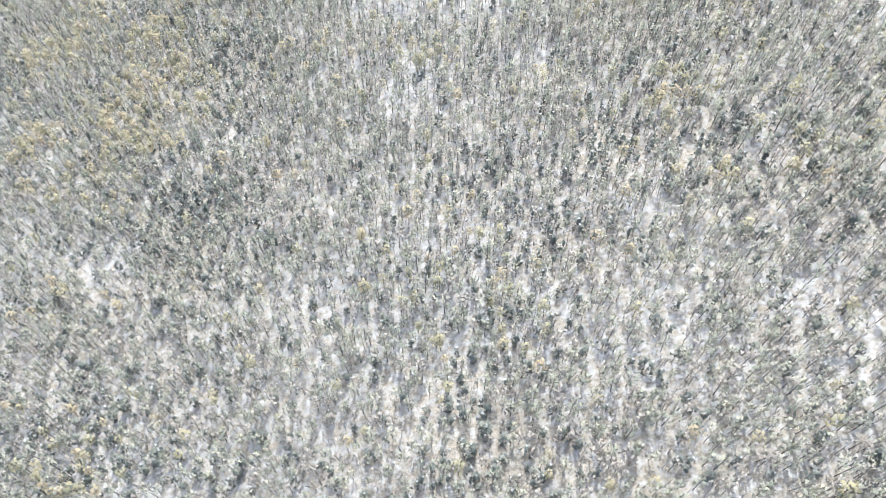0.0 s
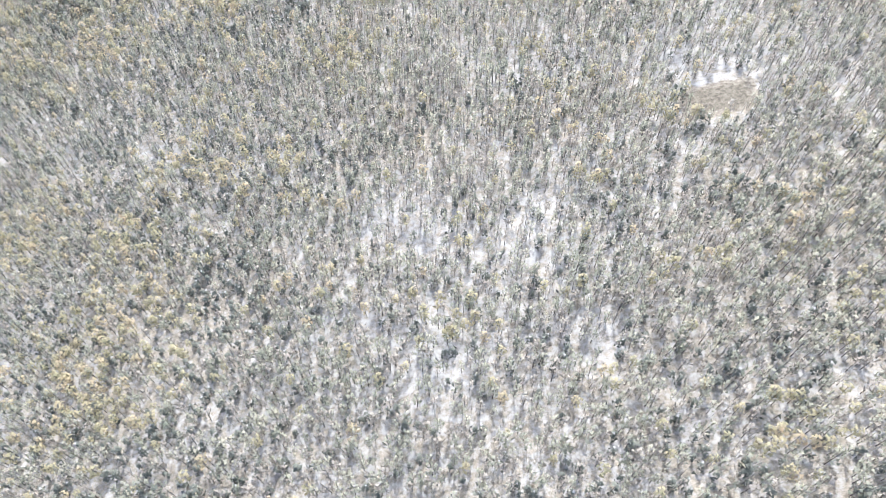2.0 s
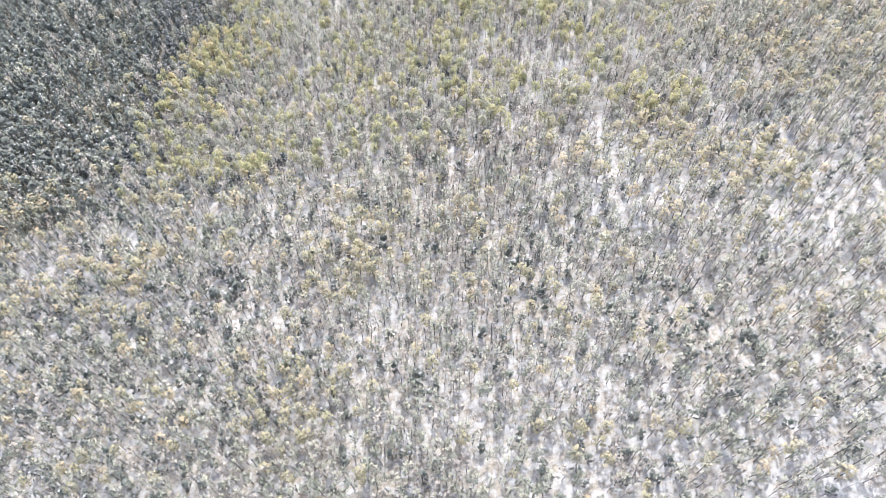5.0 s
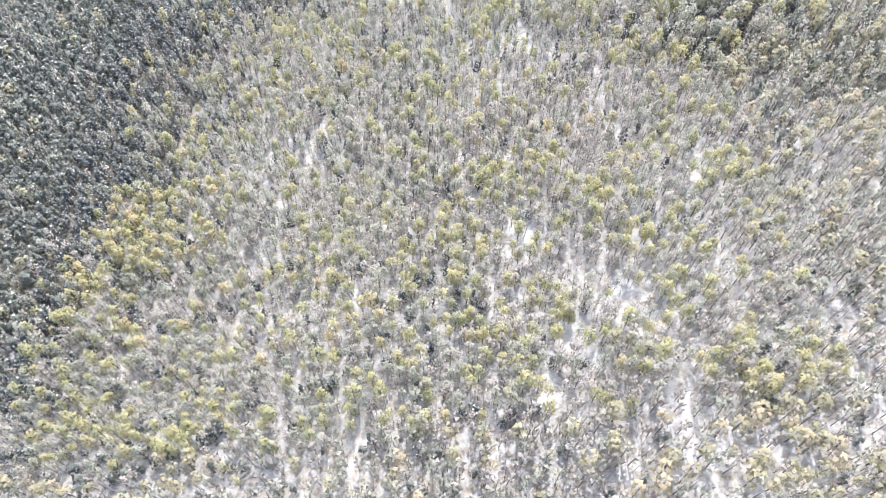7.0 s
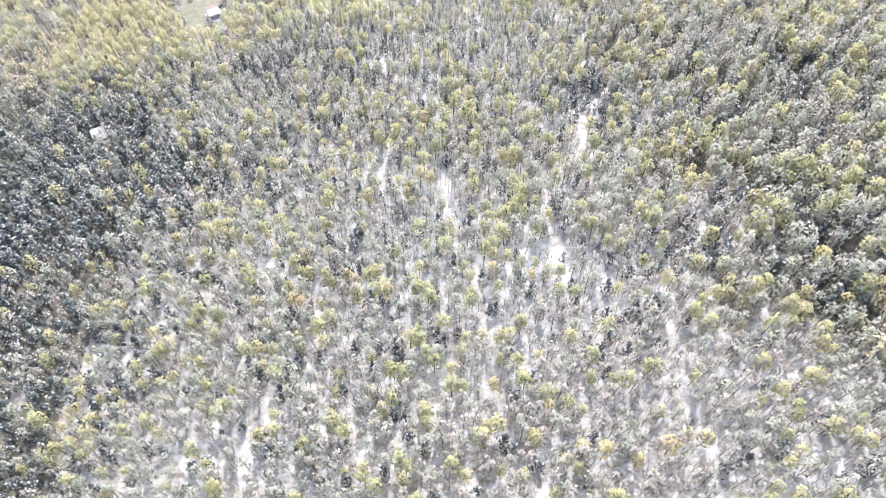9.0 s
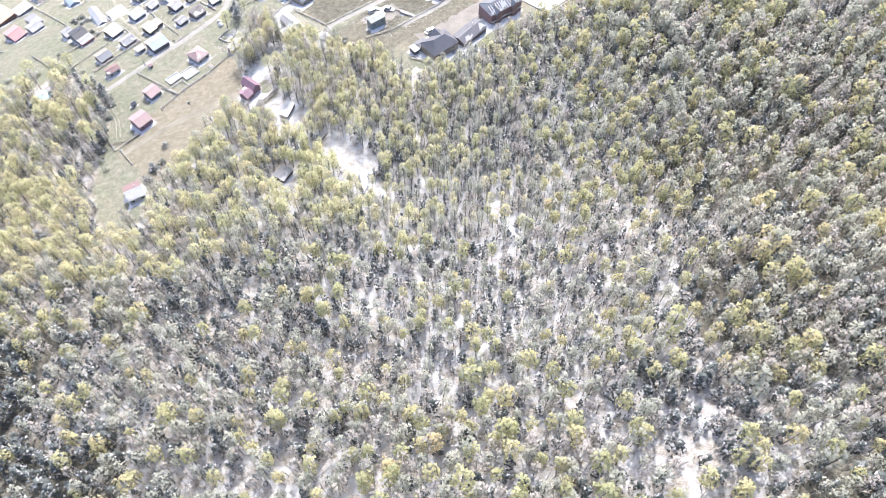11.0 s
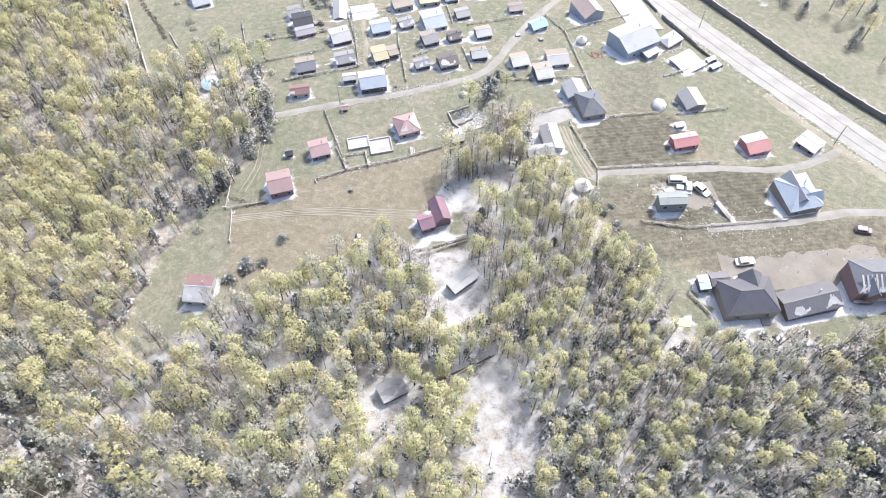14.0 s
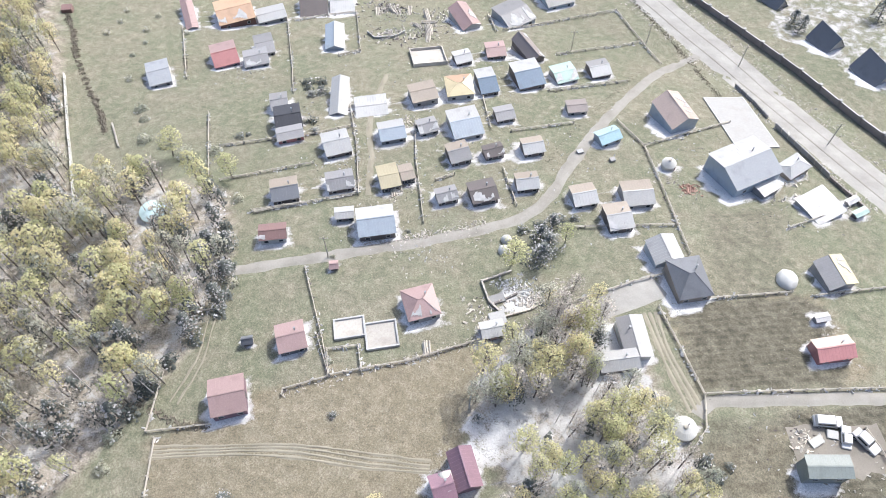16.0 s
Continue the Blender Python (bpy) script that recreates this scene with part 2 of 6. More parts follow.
GREYLEAF = leafy("grey_green_twigs", [(0.0, (0.31, 0.335, 0.275)), (0.5, (0.44, 0.445, 0.37)), (1.0, (0.55, 0.535, 0.445))], 0.9, 0.5)
BARE = leafy("bare_branches", [(0.0, (0.34, 0.312, 0.28)), (0.6, (0.46, 0.425, 0.385)), (1.0, (0.57, 0.53, 0.48))], 0.9, 0.45)
PINE = leafy("dark_needles", [(0.0, (0.06, 0.073, 0.07)), (1.0, (0.18, 0.196, 0.182))], 0.8, 0.2)
PINE_HIGH = leafy("frosted_needles", [(0.0, (0.1, 0.116, 0.1)), (1.0, (0.22, 0.237, 0.21))], 0.8, 0.2)
BARK = leafy("dark_bark", [(0.0, (0.07, 0.06, 0.055)), (1.0, (0.2, 0.18, 0.17))], 0.95, 0.0)
STEMS = leafy("pale_and_dark_stems", [(0.0, (0.08, 0.07, 0.065)), (0.3, (0.25, 0.23, 0.22)), (0.6, (0.5, 0.49, 0.47)), (1.0, (0.62, 0.61, 0.6))], 0.9, 0.0)


# ---- the lie of the land ----
def lie(x, y):
    """Height of the ground: a long slope that falls ahead and to the west, and the village terrace at its foot."""
    x, y = np.asarray(x, float), np.asarray(y, float)
    x, y = np.clip(x, -260, 260), np.clip(y, -700, 420)
    yy = np.maximum(y, -520)
    hill = 19.8705 + 0.143883 * x + -0.206643 * y + -0.000235547 * x * x + -0.000384686 * x * yy + -5.93824e-05 * yy * yy - 3.4
    hill = hill + 0.5 * np.sin(x * 0.11 + 1.3 * np.sin(y * 0.07)) * np.sin(y * 0.13 + 0.6)
    a, c = np.clip(x, -90, 40), np.clip(y, 30, 135)
    terrace = 6.44831 + 0.0459861 * a + 0.0672314 * c + -0.000988135 * a * a + 0.000186525 * a * c + -0.00149737 * c * c + 0.12 * np.maximum(x - a, -200) - 0.2 * (y - c)
    w = 1 / (1 + np.exp(np.clip(-(y - 40 + 0.25 * np.clip(x, -200, 200)) / 9.0, -40, 40)))
    return hill * (1 - w) + terrace * w


def at(x, y, up=0.0):
    return Vector((x, y, float(lie(x, y)) + up))


def within(poly, x, y):
    """Which of the points lie in the polygon."""
    ins = np.zeros(np.shape(x), bool)
    for (ax, ay), (bx, by) in zip(poly, poly[1:] + poly[:1]):
        cut = (ay > y) != (by > y)
        ins ^= cut & (x < (bx - ax) * (y - ay) / ((by - ay) or 1e-9) + ax)
    return ins


# the open land, between the woods; what is outside it is forest
OPEN = [(-133, 107), (-122, 101), (-106, 90), (-103.8, 87.9), (-93.5, 80.0), (-84.6, 73.6), (-82, 74.5), (-80, 79), (-76, 80.5), (-69, 83), (-61, 75), (-58, 67), (-56.6, 62), (-57, 56), (-57.2, 49), (-53, 36), (-51, 36),
        (-48, 38), (-45.5, 43), (-43, 47), (-38.5, 51), (-36, 57), (-36, 60.5), (-32, 63), (-26, 63.6), (-24.2, 65), (-26.7, 70), (-32, 73), (-32.8, 78), (-31.8, 83),
        (-30, 87.7), (-26.6, 90), (-23.6, 85), (-20.6, 85.3), (-18, 83), (-17.6, 79), (-14, 79.5), (-10, 76)]
OPEN += [(-5, 72.5), (-1, 69.5), (2, 66.5), (6, 68), (11, 71.5), (17, 74), (22.5, 77.9), (27.4, 80.8), (35, 84.4), (41, 88), (47.4, 90), (54, 89), (70, 86), (90, 80), (140, 90), (170, 330), (-180, 330)]
CLEARING = [(50.5, -239), (66, -238), (65, -247), (58, -250), (51, -248.5)]
GLADES = [[(-16.8, 54.5), (-13.8, 55), (-5.8, 47.2), (-5.4, 44.2), (-8.8, 43), (-15, 49.8)], [(52, -238.4), (68, -237.6), (68.5, -235.2), (53.5, -235.6)], [(-28.9, 68.7), (-29.3, 73.5), (-27.5, 78.1), (-26.1, 80.9), (-24.4, 80.6), (-25.6, 75.5), (-26.4, 70.2)],
          [(-27, 62), (-24.1, 65.5), (-21.5, 63.2), (-18.8, 60.3), (-20.8, 56.7), (-23.4, 58.2)], [(18, -107), (29, -109), (28, -116), (18, -115)], [(31, -4), (35, -4), (33, -13), (26, -25)], [(-4, 40), (2, 38), (1, 33), (-5, 34)]]
# passing shade over the wood, put in as darker pines, dark soil, less snow
PAINTED_SHADE = [[(-170, -60), (-150, -140), (-100, -134), (-76, -110), (-68, -80), (-62, -54), (-55, -32), (-49, -8), (-50, 12), (-64, 18), (-100, 24), (-133, 40)],
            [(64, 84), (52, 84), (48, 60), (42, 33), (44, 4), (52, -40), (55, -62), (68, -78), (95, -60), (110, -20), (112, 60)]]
# groves that stand out of the even wood, as x, y and radius: golden larches, dark pines, and gaps with snow
GOLD_HIGH = [(-86.3, -288.8, 24.2), (-124.6, -249.0, 16.0), (-8.7, -292.4, 7.9), (44.4, -329.0, 7.9), (-79.2, -393.8, 8.5), (-119.3, -293.5, 8.9), (-115.1, -165.3, 14.2), (-73.1, -235.5, 13.6), (-87.2, -258.3, 10.1),
             (-33.7, -200.8, 7.4), (-49.2, -237.4, 5.9), (-78.5, -165.1, 10.3), (-22.9, -169.8, 9.7), (-1.7, -272.7, 5.3), (26.2, -263.1, 4.3), (6.3, -257.6, 3.4), (49.6, -249.5, 6.7), (62.5, -161.2, 9.4)]
GOLD_LOW = [(-53.6, -66.5, 5.5), (-62.4, -88.1, 12.8), (-0.8, -121.7, 3.1), (17.1, -120.9, 2.9), (-6.8, -112.6, 2.7), (27.5, -96.0, 4.6), (72.9, -88.6, 4.5), (-46.8, -139.2, 6.0), (30.5, -108.5, 3.8), (53.7, -93.4, 4.5),
            (43.5, -149.5, 9.2), (-79.9, -117.3, 5.8), (-70.0, -99.7, 4.9), (-70.1, 32.5, 18.5), (-18.0, 44.9, 11.3), (4.7, 5.1, 3.6), (0.3, -22.1, 2.8), (-4.1, -10.4, 2.4), (9.6, -34.5, 3.3), (15.8, -32.0, 2.5), (54.3, 10.6, 6.2),
            (58.7, -10.5, 3.7), (46.9, -42.1, 4.5), (-38.1, -28.1, 2.7), (23.9, -16.6, 3.6)]
GAPS_HIGH = [(-11.9, -303.2, 7.8), (17.5, -301.4, 6.9), (-114.0, -317.2, 5.0), (-110.1, -299.8, 4.6), (-52.4, -340.8, 3.5), (-4.7, -377.9, 2.3), (13.7, -393.6, 3.2), (57.1, -343.1, 6.2), (31.9, -355.5, 3.7), (-84.1, -343.0, 7.5),
             (-29.8, -360.0, 3.4), (54.4, -378.7, 4.3), (50.8, -225.3, 4.0), (68.5, -211.3, 6.6), (10.2, -223.2, 5.3), (-5.3, -239.2, 2.8), (-23.8, -263.6, 5.2), (-13.3, -269.2, 5.6), (-43.6, -267.5, 3.1), (12.7, -268.3, 4.9),
             (33.9, -249.9, 3.0), (37.3, -270.6, 3.8), (48.0, -255.7, 5.0), (85.6, -189.3, 4.3), (-51.7, -258.3, 2.7), (-15.9, -182.4, 4.1)]
GAPS_LOW = [(32.1, -140.7, 5.6), (18.9, -124.8, 3.1), (28.9, -115.7, 3.4), (-18.4, -110.6, 3.4), (13.5, -100.2, 4.2), (10.8, -116.1, 1.9), (33.3, -148.0, 3.5), (13.9, -133.8, 2.7), (46.9, -116.6, 3.1), (22.3, -130.8, 3.0),
            (-34.6, -97.1, 2.4), (59.8, -125.4, 3.3), (45.8, -129.7, 3.5), (0.7, 3.7, 2.3), (32.9, -6.8, 1.8), (28.0, -20.2, 2.6), (34.4, 10.1, 3.4), (-1.9, -37.4, 2.2), (42.6, -34.5, 3.3), (18.2, -42.4, 3.6),
            (58.1, -17.9, 3.1), (14.8, 27.5, 2.8), (-4.4, -13.6, 2.3), (-22.0, 72.0, 1.8), (-20.0, 68.6, 2.2), (-17.6, 65.4, 2.0)]
DIM = [(6.9, -340.2, 11.9), (30.7, -336.2, 11.7), (48.5, -340.1, 8.8), (18.4, -358.2, 9.7), (-1.3, -400.2, 10.3), (-62.6, -333.4, 14.8), (-59.9, -274.9, 12.3), (-99.6, -216.2, 13.6), (-16.7, -234.1, 10.3), (49.8, -272.1, 8.0),
       (-29.6, -242.8, 7.6), (-48.5, -176.8, 9.7), (38.6, -195.8, 8.5), (2.5, -119.4, 3.1), (11.5, -111.1, 2.4), (80.3, -59.4, 11.7), (27.4, -61.2, 6.7), (81.8, 32.2, 10.6), (42.6, -44.3, 6.0), (-68.8, 9.6, 6.7), (-23.9, 26.4, 9.4),
       (32.2, -13.1, 4.6), (-8.7, 8.8, 6.4), (-31.3, 13.3, 7.8), (31.1, -2.5, 4.9), (-36.5, -14.0, 5.8)]


def groves(spots, x, y, stretch=1.0):
    """How far each point lies within any of the round groves, 0 to 1, with a soft edge."""
    much = np.zeros(np.shape(x))
    for cx, cy, r in spots:
        much = np.maximum(much, np.exp(-(((x - cx) / r) ** 2 + ((y - cy) / (r * stretch)) ** 2) ** 1.5))
    return much


# turned and trodden dark plots, with how much of the soil shows
TILLED = [([(-23.1, 106.6), (-16.1, 112.0), (-12.0, 100.6), (-17.8, 96.1)], 0.22), ([(0.4, 77.1), (8.7, 86.2), (18.6, 91.3), (22.5, 85.5), (16.0, 80.0), (5.3, 74.4)], 0.4), ([(38.5, 97.6), (56.4, 95.4), (55.8, 90.4), (39.5, 89.4)], 0.45), ([(-0.8, 92.3), (7.7, 91.2), (4.6, 85.7), (-0.3, 85.8)], 0.7), ([(-10.4, 76.4), (-1.9, 83.5), (12.6, 93.9), (13.6, 88.1), (1.5, 78.7), (-5.7, 72.6)], 0.4), ([(-20.7, 91.7), (-18.7, 95.3), (-9.9, 101.1), (-5.1, 93.2), (-15.4, 85.8)], 0.75), ([(-8.8, 87.5), (-1.6, 92.2), (-0.1, 84.3), (-6.5, 80.2)], 0.85), ([(-14.3, 82.7), (-8.9, 87.1), (-6.5, 80.2), (-13.3, 75.9)], 0.35),
          ([(-3.3, 91.8), (4.4, 98.3), (7.5, 89.2), (2.4, 86.0)], 0.75), ([(-6.2, 79.3), (4.4, 86.4), (18.9, 96.4), (19.4, 92.8), (2.7, 77.5), (-4.4, 76.3)], 0.4)]
# snow that still lies in the open beside the maroon house
DRIFTS = [[(-36.7, 86.0), (-33.3, 88.0), (-31.7, 85.8), (-33.6, 83.1), (-35.1, 83.5)], [(-32.2, 65.4), (-31.0, 66.5), (-26.5, 66.9), (-25.3, 65.4), (-29.7, 62.7)], [(-31.8, 72.1), (-30.4, 74.3), (-28.8, 76.8), (-27.0, 74.8), (-27.3, 70.8), (-29.6, 69.1)]]


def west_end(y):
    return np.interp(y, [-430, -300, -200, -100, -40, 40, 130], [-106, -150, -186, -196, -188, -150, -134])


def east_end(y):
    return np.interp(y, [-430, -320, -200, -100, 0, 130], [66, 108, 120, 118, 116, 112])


# ---- building helpers ----
def obj(name, bm, material, parent=None, smooth=False):
    me = bpy.data.meshes.new(name)
    bm.to_mesh(me)
    bm.free()
    for m in (material if isinstance(material, (list, tuple)) else [material]):
        me.materials.append(m)
    if smooth:
        me.shade_smooth()
    ob = new(name, me)
    ob.parent = parent
    return ob


def part(name, bm, material, parent, label=""):
    return tagged(obj(name, bm, material, parent), label)


def thing(name, m, label, category, group=""):
    ob = new(name)
    ob.matrix_world = m
    ob.empty_display_size = 0.3
    return tagged(ob, label, category, group)


def solid(bm, corners, faces, material=0):
    vs = [bm.verts.new(c) for c in corners]
    made = [bm.faces.new([vs[i] for i in f]) for f in faces]
    for f in made:
        f.material_index = material
    return vs


BOX = [(0, 3, 2, 1), (4, 5, 6, 7), (0, 1, 5, 4), (1, 2, 6, 5), (2, 3, 7, 6), (3, 0, 4, 7)]


def box(bm, x0, x1, y0, y1, z0, z1, m=None):
    cs = [Vector(c) for c in ((x0, y0, z0), (x1, y0, z0), (x1, y1, z0), (x0, y1, z0), (x0, y0, z1), (x1, y0, z1), (x1, y1, z1), (x0, y1, z1))]
    return solid(bm, [m @ c for c in cs] if m else cs, BOX)


def slab(bm, a, b, c, d, thick):
    """A sheet with thickness below the four corners."""
    n = ((b - a).cross(d - a)).normalized() * thick
    return solid(bm, [a - n, b - n, c - n, d - n, a, b, c, d], BOX)


def bevelled(bm, width=0.02):
    bmesh.ops.bevel(bm, geom=list(bm.edges), offset=width, segments=1, affect="EDGES")
    return bm


def tube(bm, path_points, radii, sides=8):
    rings = []
    for i, (p, r) in enumerate(zip(path_points, radii)):
        d = (path_points[min(i + 1, len(path_points) - 1)] - path_points[max(i - 1, 0)]).normalized()
        u = d.cross(Vector((0.3, 0.9, 0.2))).normalized()
        v = d.cross(u)
        rings.append([bm.verts.new(p + r * (math.cos(k * math.tau / sides) * u + math.sin(k * math.tau / sides) * v)) for k in range(sides)])
    for a, b in zip(rings, rings[1:]):
        for k in range(sides):
            bm.faces.new((a[k], a[(k + 1) % sides], b[(k + 1) % sides], b[k]))
    bm.faces.new(rings[0])
    bm.faces.new(rings[-1])


def lathe(bm, profile, sides=28):
    rings = [[bm.verts.new((r * math.cos(k * math.tau / sides), r * math.sin(k * math.tau / sides), z)) for k in range(sides)] for r, z in profile]
    for a, b in zip(rings, rings[1:]):
        for k in range(sides):
            bm.faces.new((a[k], a[(k + 1) % sides], b[(k + 1) % sides], b[k]))
    bm.faces.new(rings[-1])


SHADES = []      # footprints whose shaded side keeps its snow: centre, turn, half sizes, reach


# ---- houses ----
def house(x, y, turn, w, d, high, rise, roof, wall, label, far=None, snow=0.0, hip=False, category="cabin", openings=True):
    """A house with its ridge along its own x: walls with gables, two roof slopes or a hip, ribs, door, windows, chimney, snow left on the roof."""
    rng = random.Random(int(x * 31 + y * 17))
    c, s = math.cos(radians(turn)), math.sin(radians(turn))
    over = 0.14
    w, d = max(0.5, w - 2 * over), max(0.5, d - 2 * over)
    ends = [(x + c * i * w / 2 - s * j * d / 2, y + s * i * w / 2 + c * j * d / 2) for i in (-1, 1) for j in (-1, 1)]
    heights = [float(lie(*e)) for e in ends]
    low, base = min(heights), sum(heights) / 4
    top = thing("house" if w * d > 16 else "cabin", pose(x, y, base, 0, 0, turn), label, category)
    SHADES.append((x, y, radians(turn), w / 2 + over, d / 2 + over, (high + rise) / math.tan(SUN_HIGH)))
    zb = low - base - 0.2
    # plinth and walls
    bm = bmesh.new()
    box(bm, -w / 2 - 0.04, w / 2 + 0.04, -d / 2 - 0.04, d / 2 + 0.04, zb - 0.05, 0.07)
    part("plinth", bm, CONCRETE, top)
    bm = bmesh.new()
    hw, hd = w / 2, d / 2
    if hip or rise < 0.12:
        box(bm, -hw, hw, -hd, hd, zb, high)
    else:
        solid(bm, [(-hw, -hd, zb), (hw, -hd, zb), (hw, hd, zb), (-hw, hd, zb), (-hw, -hd, high), (hw, -hd, high), (hw, hd, high), (-hw, hd, high), (-hw, 0, high + rise), (hw, 0, high + rise)],
              [(0, 3, 2, 1), (0, 1, 5, 4), (2, 3, 7, 6), (1, 2, 6, 9, 5), (3, 0, 4, 8, 7), (4, 5, 9, 8), (6, 7, 8, 9)])
    part("wall", bm, wall, top)
    # roof
    ow, od = hw + over, hd + over
    drop = rise * over / hd if rise >= 0.12 else 0
    e = high - drop + 0.06
    if hip:
        inset = min(od, ow) * 0.8 if ow > od * 1.05 else ow * 0.85
        r0, r1 = Vector((-ow + inset, 0, high + rise + 0.05)), Vector((ow - inset, 0, high + rise + 0.05))
        cs = [Vector((-ow, -od, e)), Vector((ow, -od, e)), Vector((ow, od, e)), Vector((-ow, od, e))]
        for k, (quad, mat) in enumerate((((cs[0], cs[1], r1, r0), roof), ((cs[2], cs[3], r0, r1), far or roof), ((cs[1], cs[2], r1), roof), ((cs[3], cs[0], r0), roof))):
            bm = bmesh.new()
            n = (quad[1] - quad[0]).cross(quad[2] - quad[0]).normalized() * 0.06
            k = len(quad)
            solid(bm, [p - n for p in quad] + list(quad), [tuple(reversed(range(k))), tuple(range(k, 2 * k))] + [(i, (i + 1) % k, k + (i + 1) % k, k + i) for i in range(k)])
            part("roof_slope", bm, mat, top)
        bm = bmesh.new()
        for a, b in ((cs[0], r0), (cs[1], r1), (cs[2], r1), (cs[3], r0), (r0, r1)):
            tube(bm, [a, b + Vector((0.001, 0, 0))], [0.035, 0.035], 5)
        part("ridge_cap", bm, roof, top)
        near = (cs[0], cs[1], r1, r0)
    else:
        peak = high + rise + 0.06
        near = None
        for side, mat in ((-1, roof), (1, far or roof)):
            bm = bmesh.new()
            a, b = Vector((-ow * side * -1, side * od, e)), Vector((ow * side * -1, side * od, e))
            a, b = (Vector((-ow, -od, e)), Vector((ow, -od, e))) if side < 0 else (Vector((ow, od, e)), Vector((-ow, od, e)))
            up_b, up_a = Vector((b.x, 0, peak)), Vector((a.x, 0, peak))
            slab(bm, a, b, up_b, up_a, 0.05)
            n = (b - a).cross(up_a - a).normalized()
            part("roof_slope", bm, mat, top)
            bm = bmesh.new()
            count = max(3, int(2 * ow / 0.32))
            for i in range(1, count):            # standing ribs of the sheet metal
                f = i / count
                p, q = a.lerp(b, f), up_a.lerp(up_b, f)
                g = (b - a).normalized() * 0.012
                slab(bm, p - g + n * 0.01, p + g + n * 0.01, q + g + n * 0.01, q - g + n * 0.01, 0.02)
            tagged(part("roof_rib", bm, mat, top), kind="stuff")
            if side < 0:
                near = (a, b, up_b, up_a)
        bm = bmesh.new()
        box(bm, -ow, ow, -0.06, 0.06, peak - 0.02, peak + 0.03)
        part("ridge_cap", bm, roof, top)
    if snow:
        a, b, c2, d2 = near
        n = (b - a).cross(d2 - a).normalized() * 0.05
        bm = bmesh.new()
        count = max(8, int((b - a).length / 0.13))
        p1, p2, p3 = rng.random() * 6, rng.random() * 6, rng.random() * 6
        for i in range(count):
            if math.sin(i * 0.23 + p1) + 0.6 * math.sin(i * 0.61 + p2) < 0.7 - 2.4 * snow:
                continue
            f0, f1 = i / count, (i + 1.05) / count
            lo = 0.03 + 0.1 * (1 + math.sin(i * 0.31 + p3)) + rng.random() * 0.06
            hi = lo + (0.3 + 0.25 * math.sin(i * 0.4 + p2) + rng.random() * 0.15) * min(1.2, 0.5 + snow * 1.2)
            p = lambda f, h: a.lerp(b, min(f, 1)).lerp(d2.lerp(c2, min(f, 1)), min(h, 0.97))
            slab(bm, p(f0, lo) + n, p(f1, lo + rng.uniform(-0.05, 0.05)) + n, p(f1, hi) + n, p(f0, hi + rng.uniform(-0.08, 0.05)) + n, 0.05)
        if bm.faces:
            tagged(part("roof_snow", bm, SNOW, top, "patchy old snow"), kind="stuff")
        else:
            bm.free()
    # door, windows, chimney
    if openings and high > 0.85:
        for k, fx in enumerate((-0.28, 0.3)):
            ww, wh = min(0.42, w * 0.2), min(0.4, high * 0.34)
            zc = high * 0.6
            bm = bmesh.new()
            for bx in ((-ww / 2 - 0.04, ww / 2 + 0.04, -wh / 2 - 0.04, -wh / 2), (-ww / 2 - 0.04, ww / 2 + 0.04, wh / 2, wh / 2 + 0.04), (-ww / 2 - 0.04, -ww / 2, -wh / 2, wh / 2), (ww / 2, ww / 2 + 0.04, -wh / 2, wh / 2)):
                box(bm, w * fx + bx[0], w * fx + bx[1], -hd - 0.035, -hd + 0.01, zc + bx[2], zc + bx[3])
            frame_ob = part("window", bm, WHITE, top, "white window frame")
            bm = bmesh.new()
            box(bm, w * fx - ww / 2, w * fx + ww / 2, -hd - 0.015, -hd + 0.01, zc - wh / 2, zc + wh / 2)
            part("pane", bm, GLASS, frame_ob)
        bm = bmesh.new()
        box(bm, hw - 0.01, hw + 0.03, -0.24, 0.24, 0.09, min(high - 0.05, 1.05) if high < 1.5 else 1.1)
        bevelled(bm, 0.01)
        part("door", bm, DARK if wall is not DARK else WOOD, top)
        if rise > 0.25 and rng.random() < 0.6:
            bm = bmesh.new()
            tube(bm, [Vector((w * 0.2, d * 0.14, high)), Vector((w * 0.2, d * 0.14, high + rise + 0.4))], [0.06, 0.06], 8)
            box(bm, w * 0.2 - 0.09, w * 0.2 + 0.09, d * 0.14 - 0.09, d * 0.14 + 0.09, high + rise + 0.4, high + rise + 0.44)
            part("chimney", bm, STEEL, top)
    return top


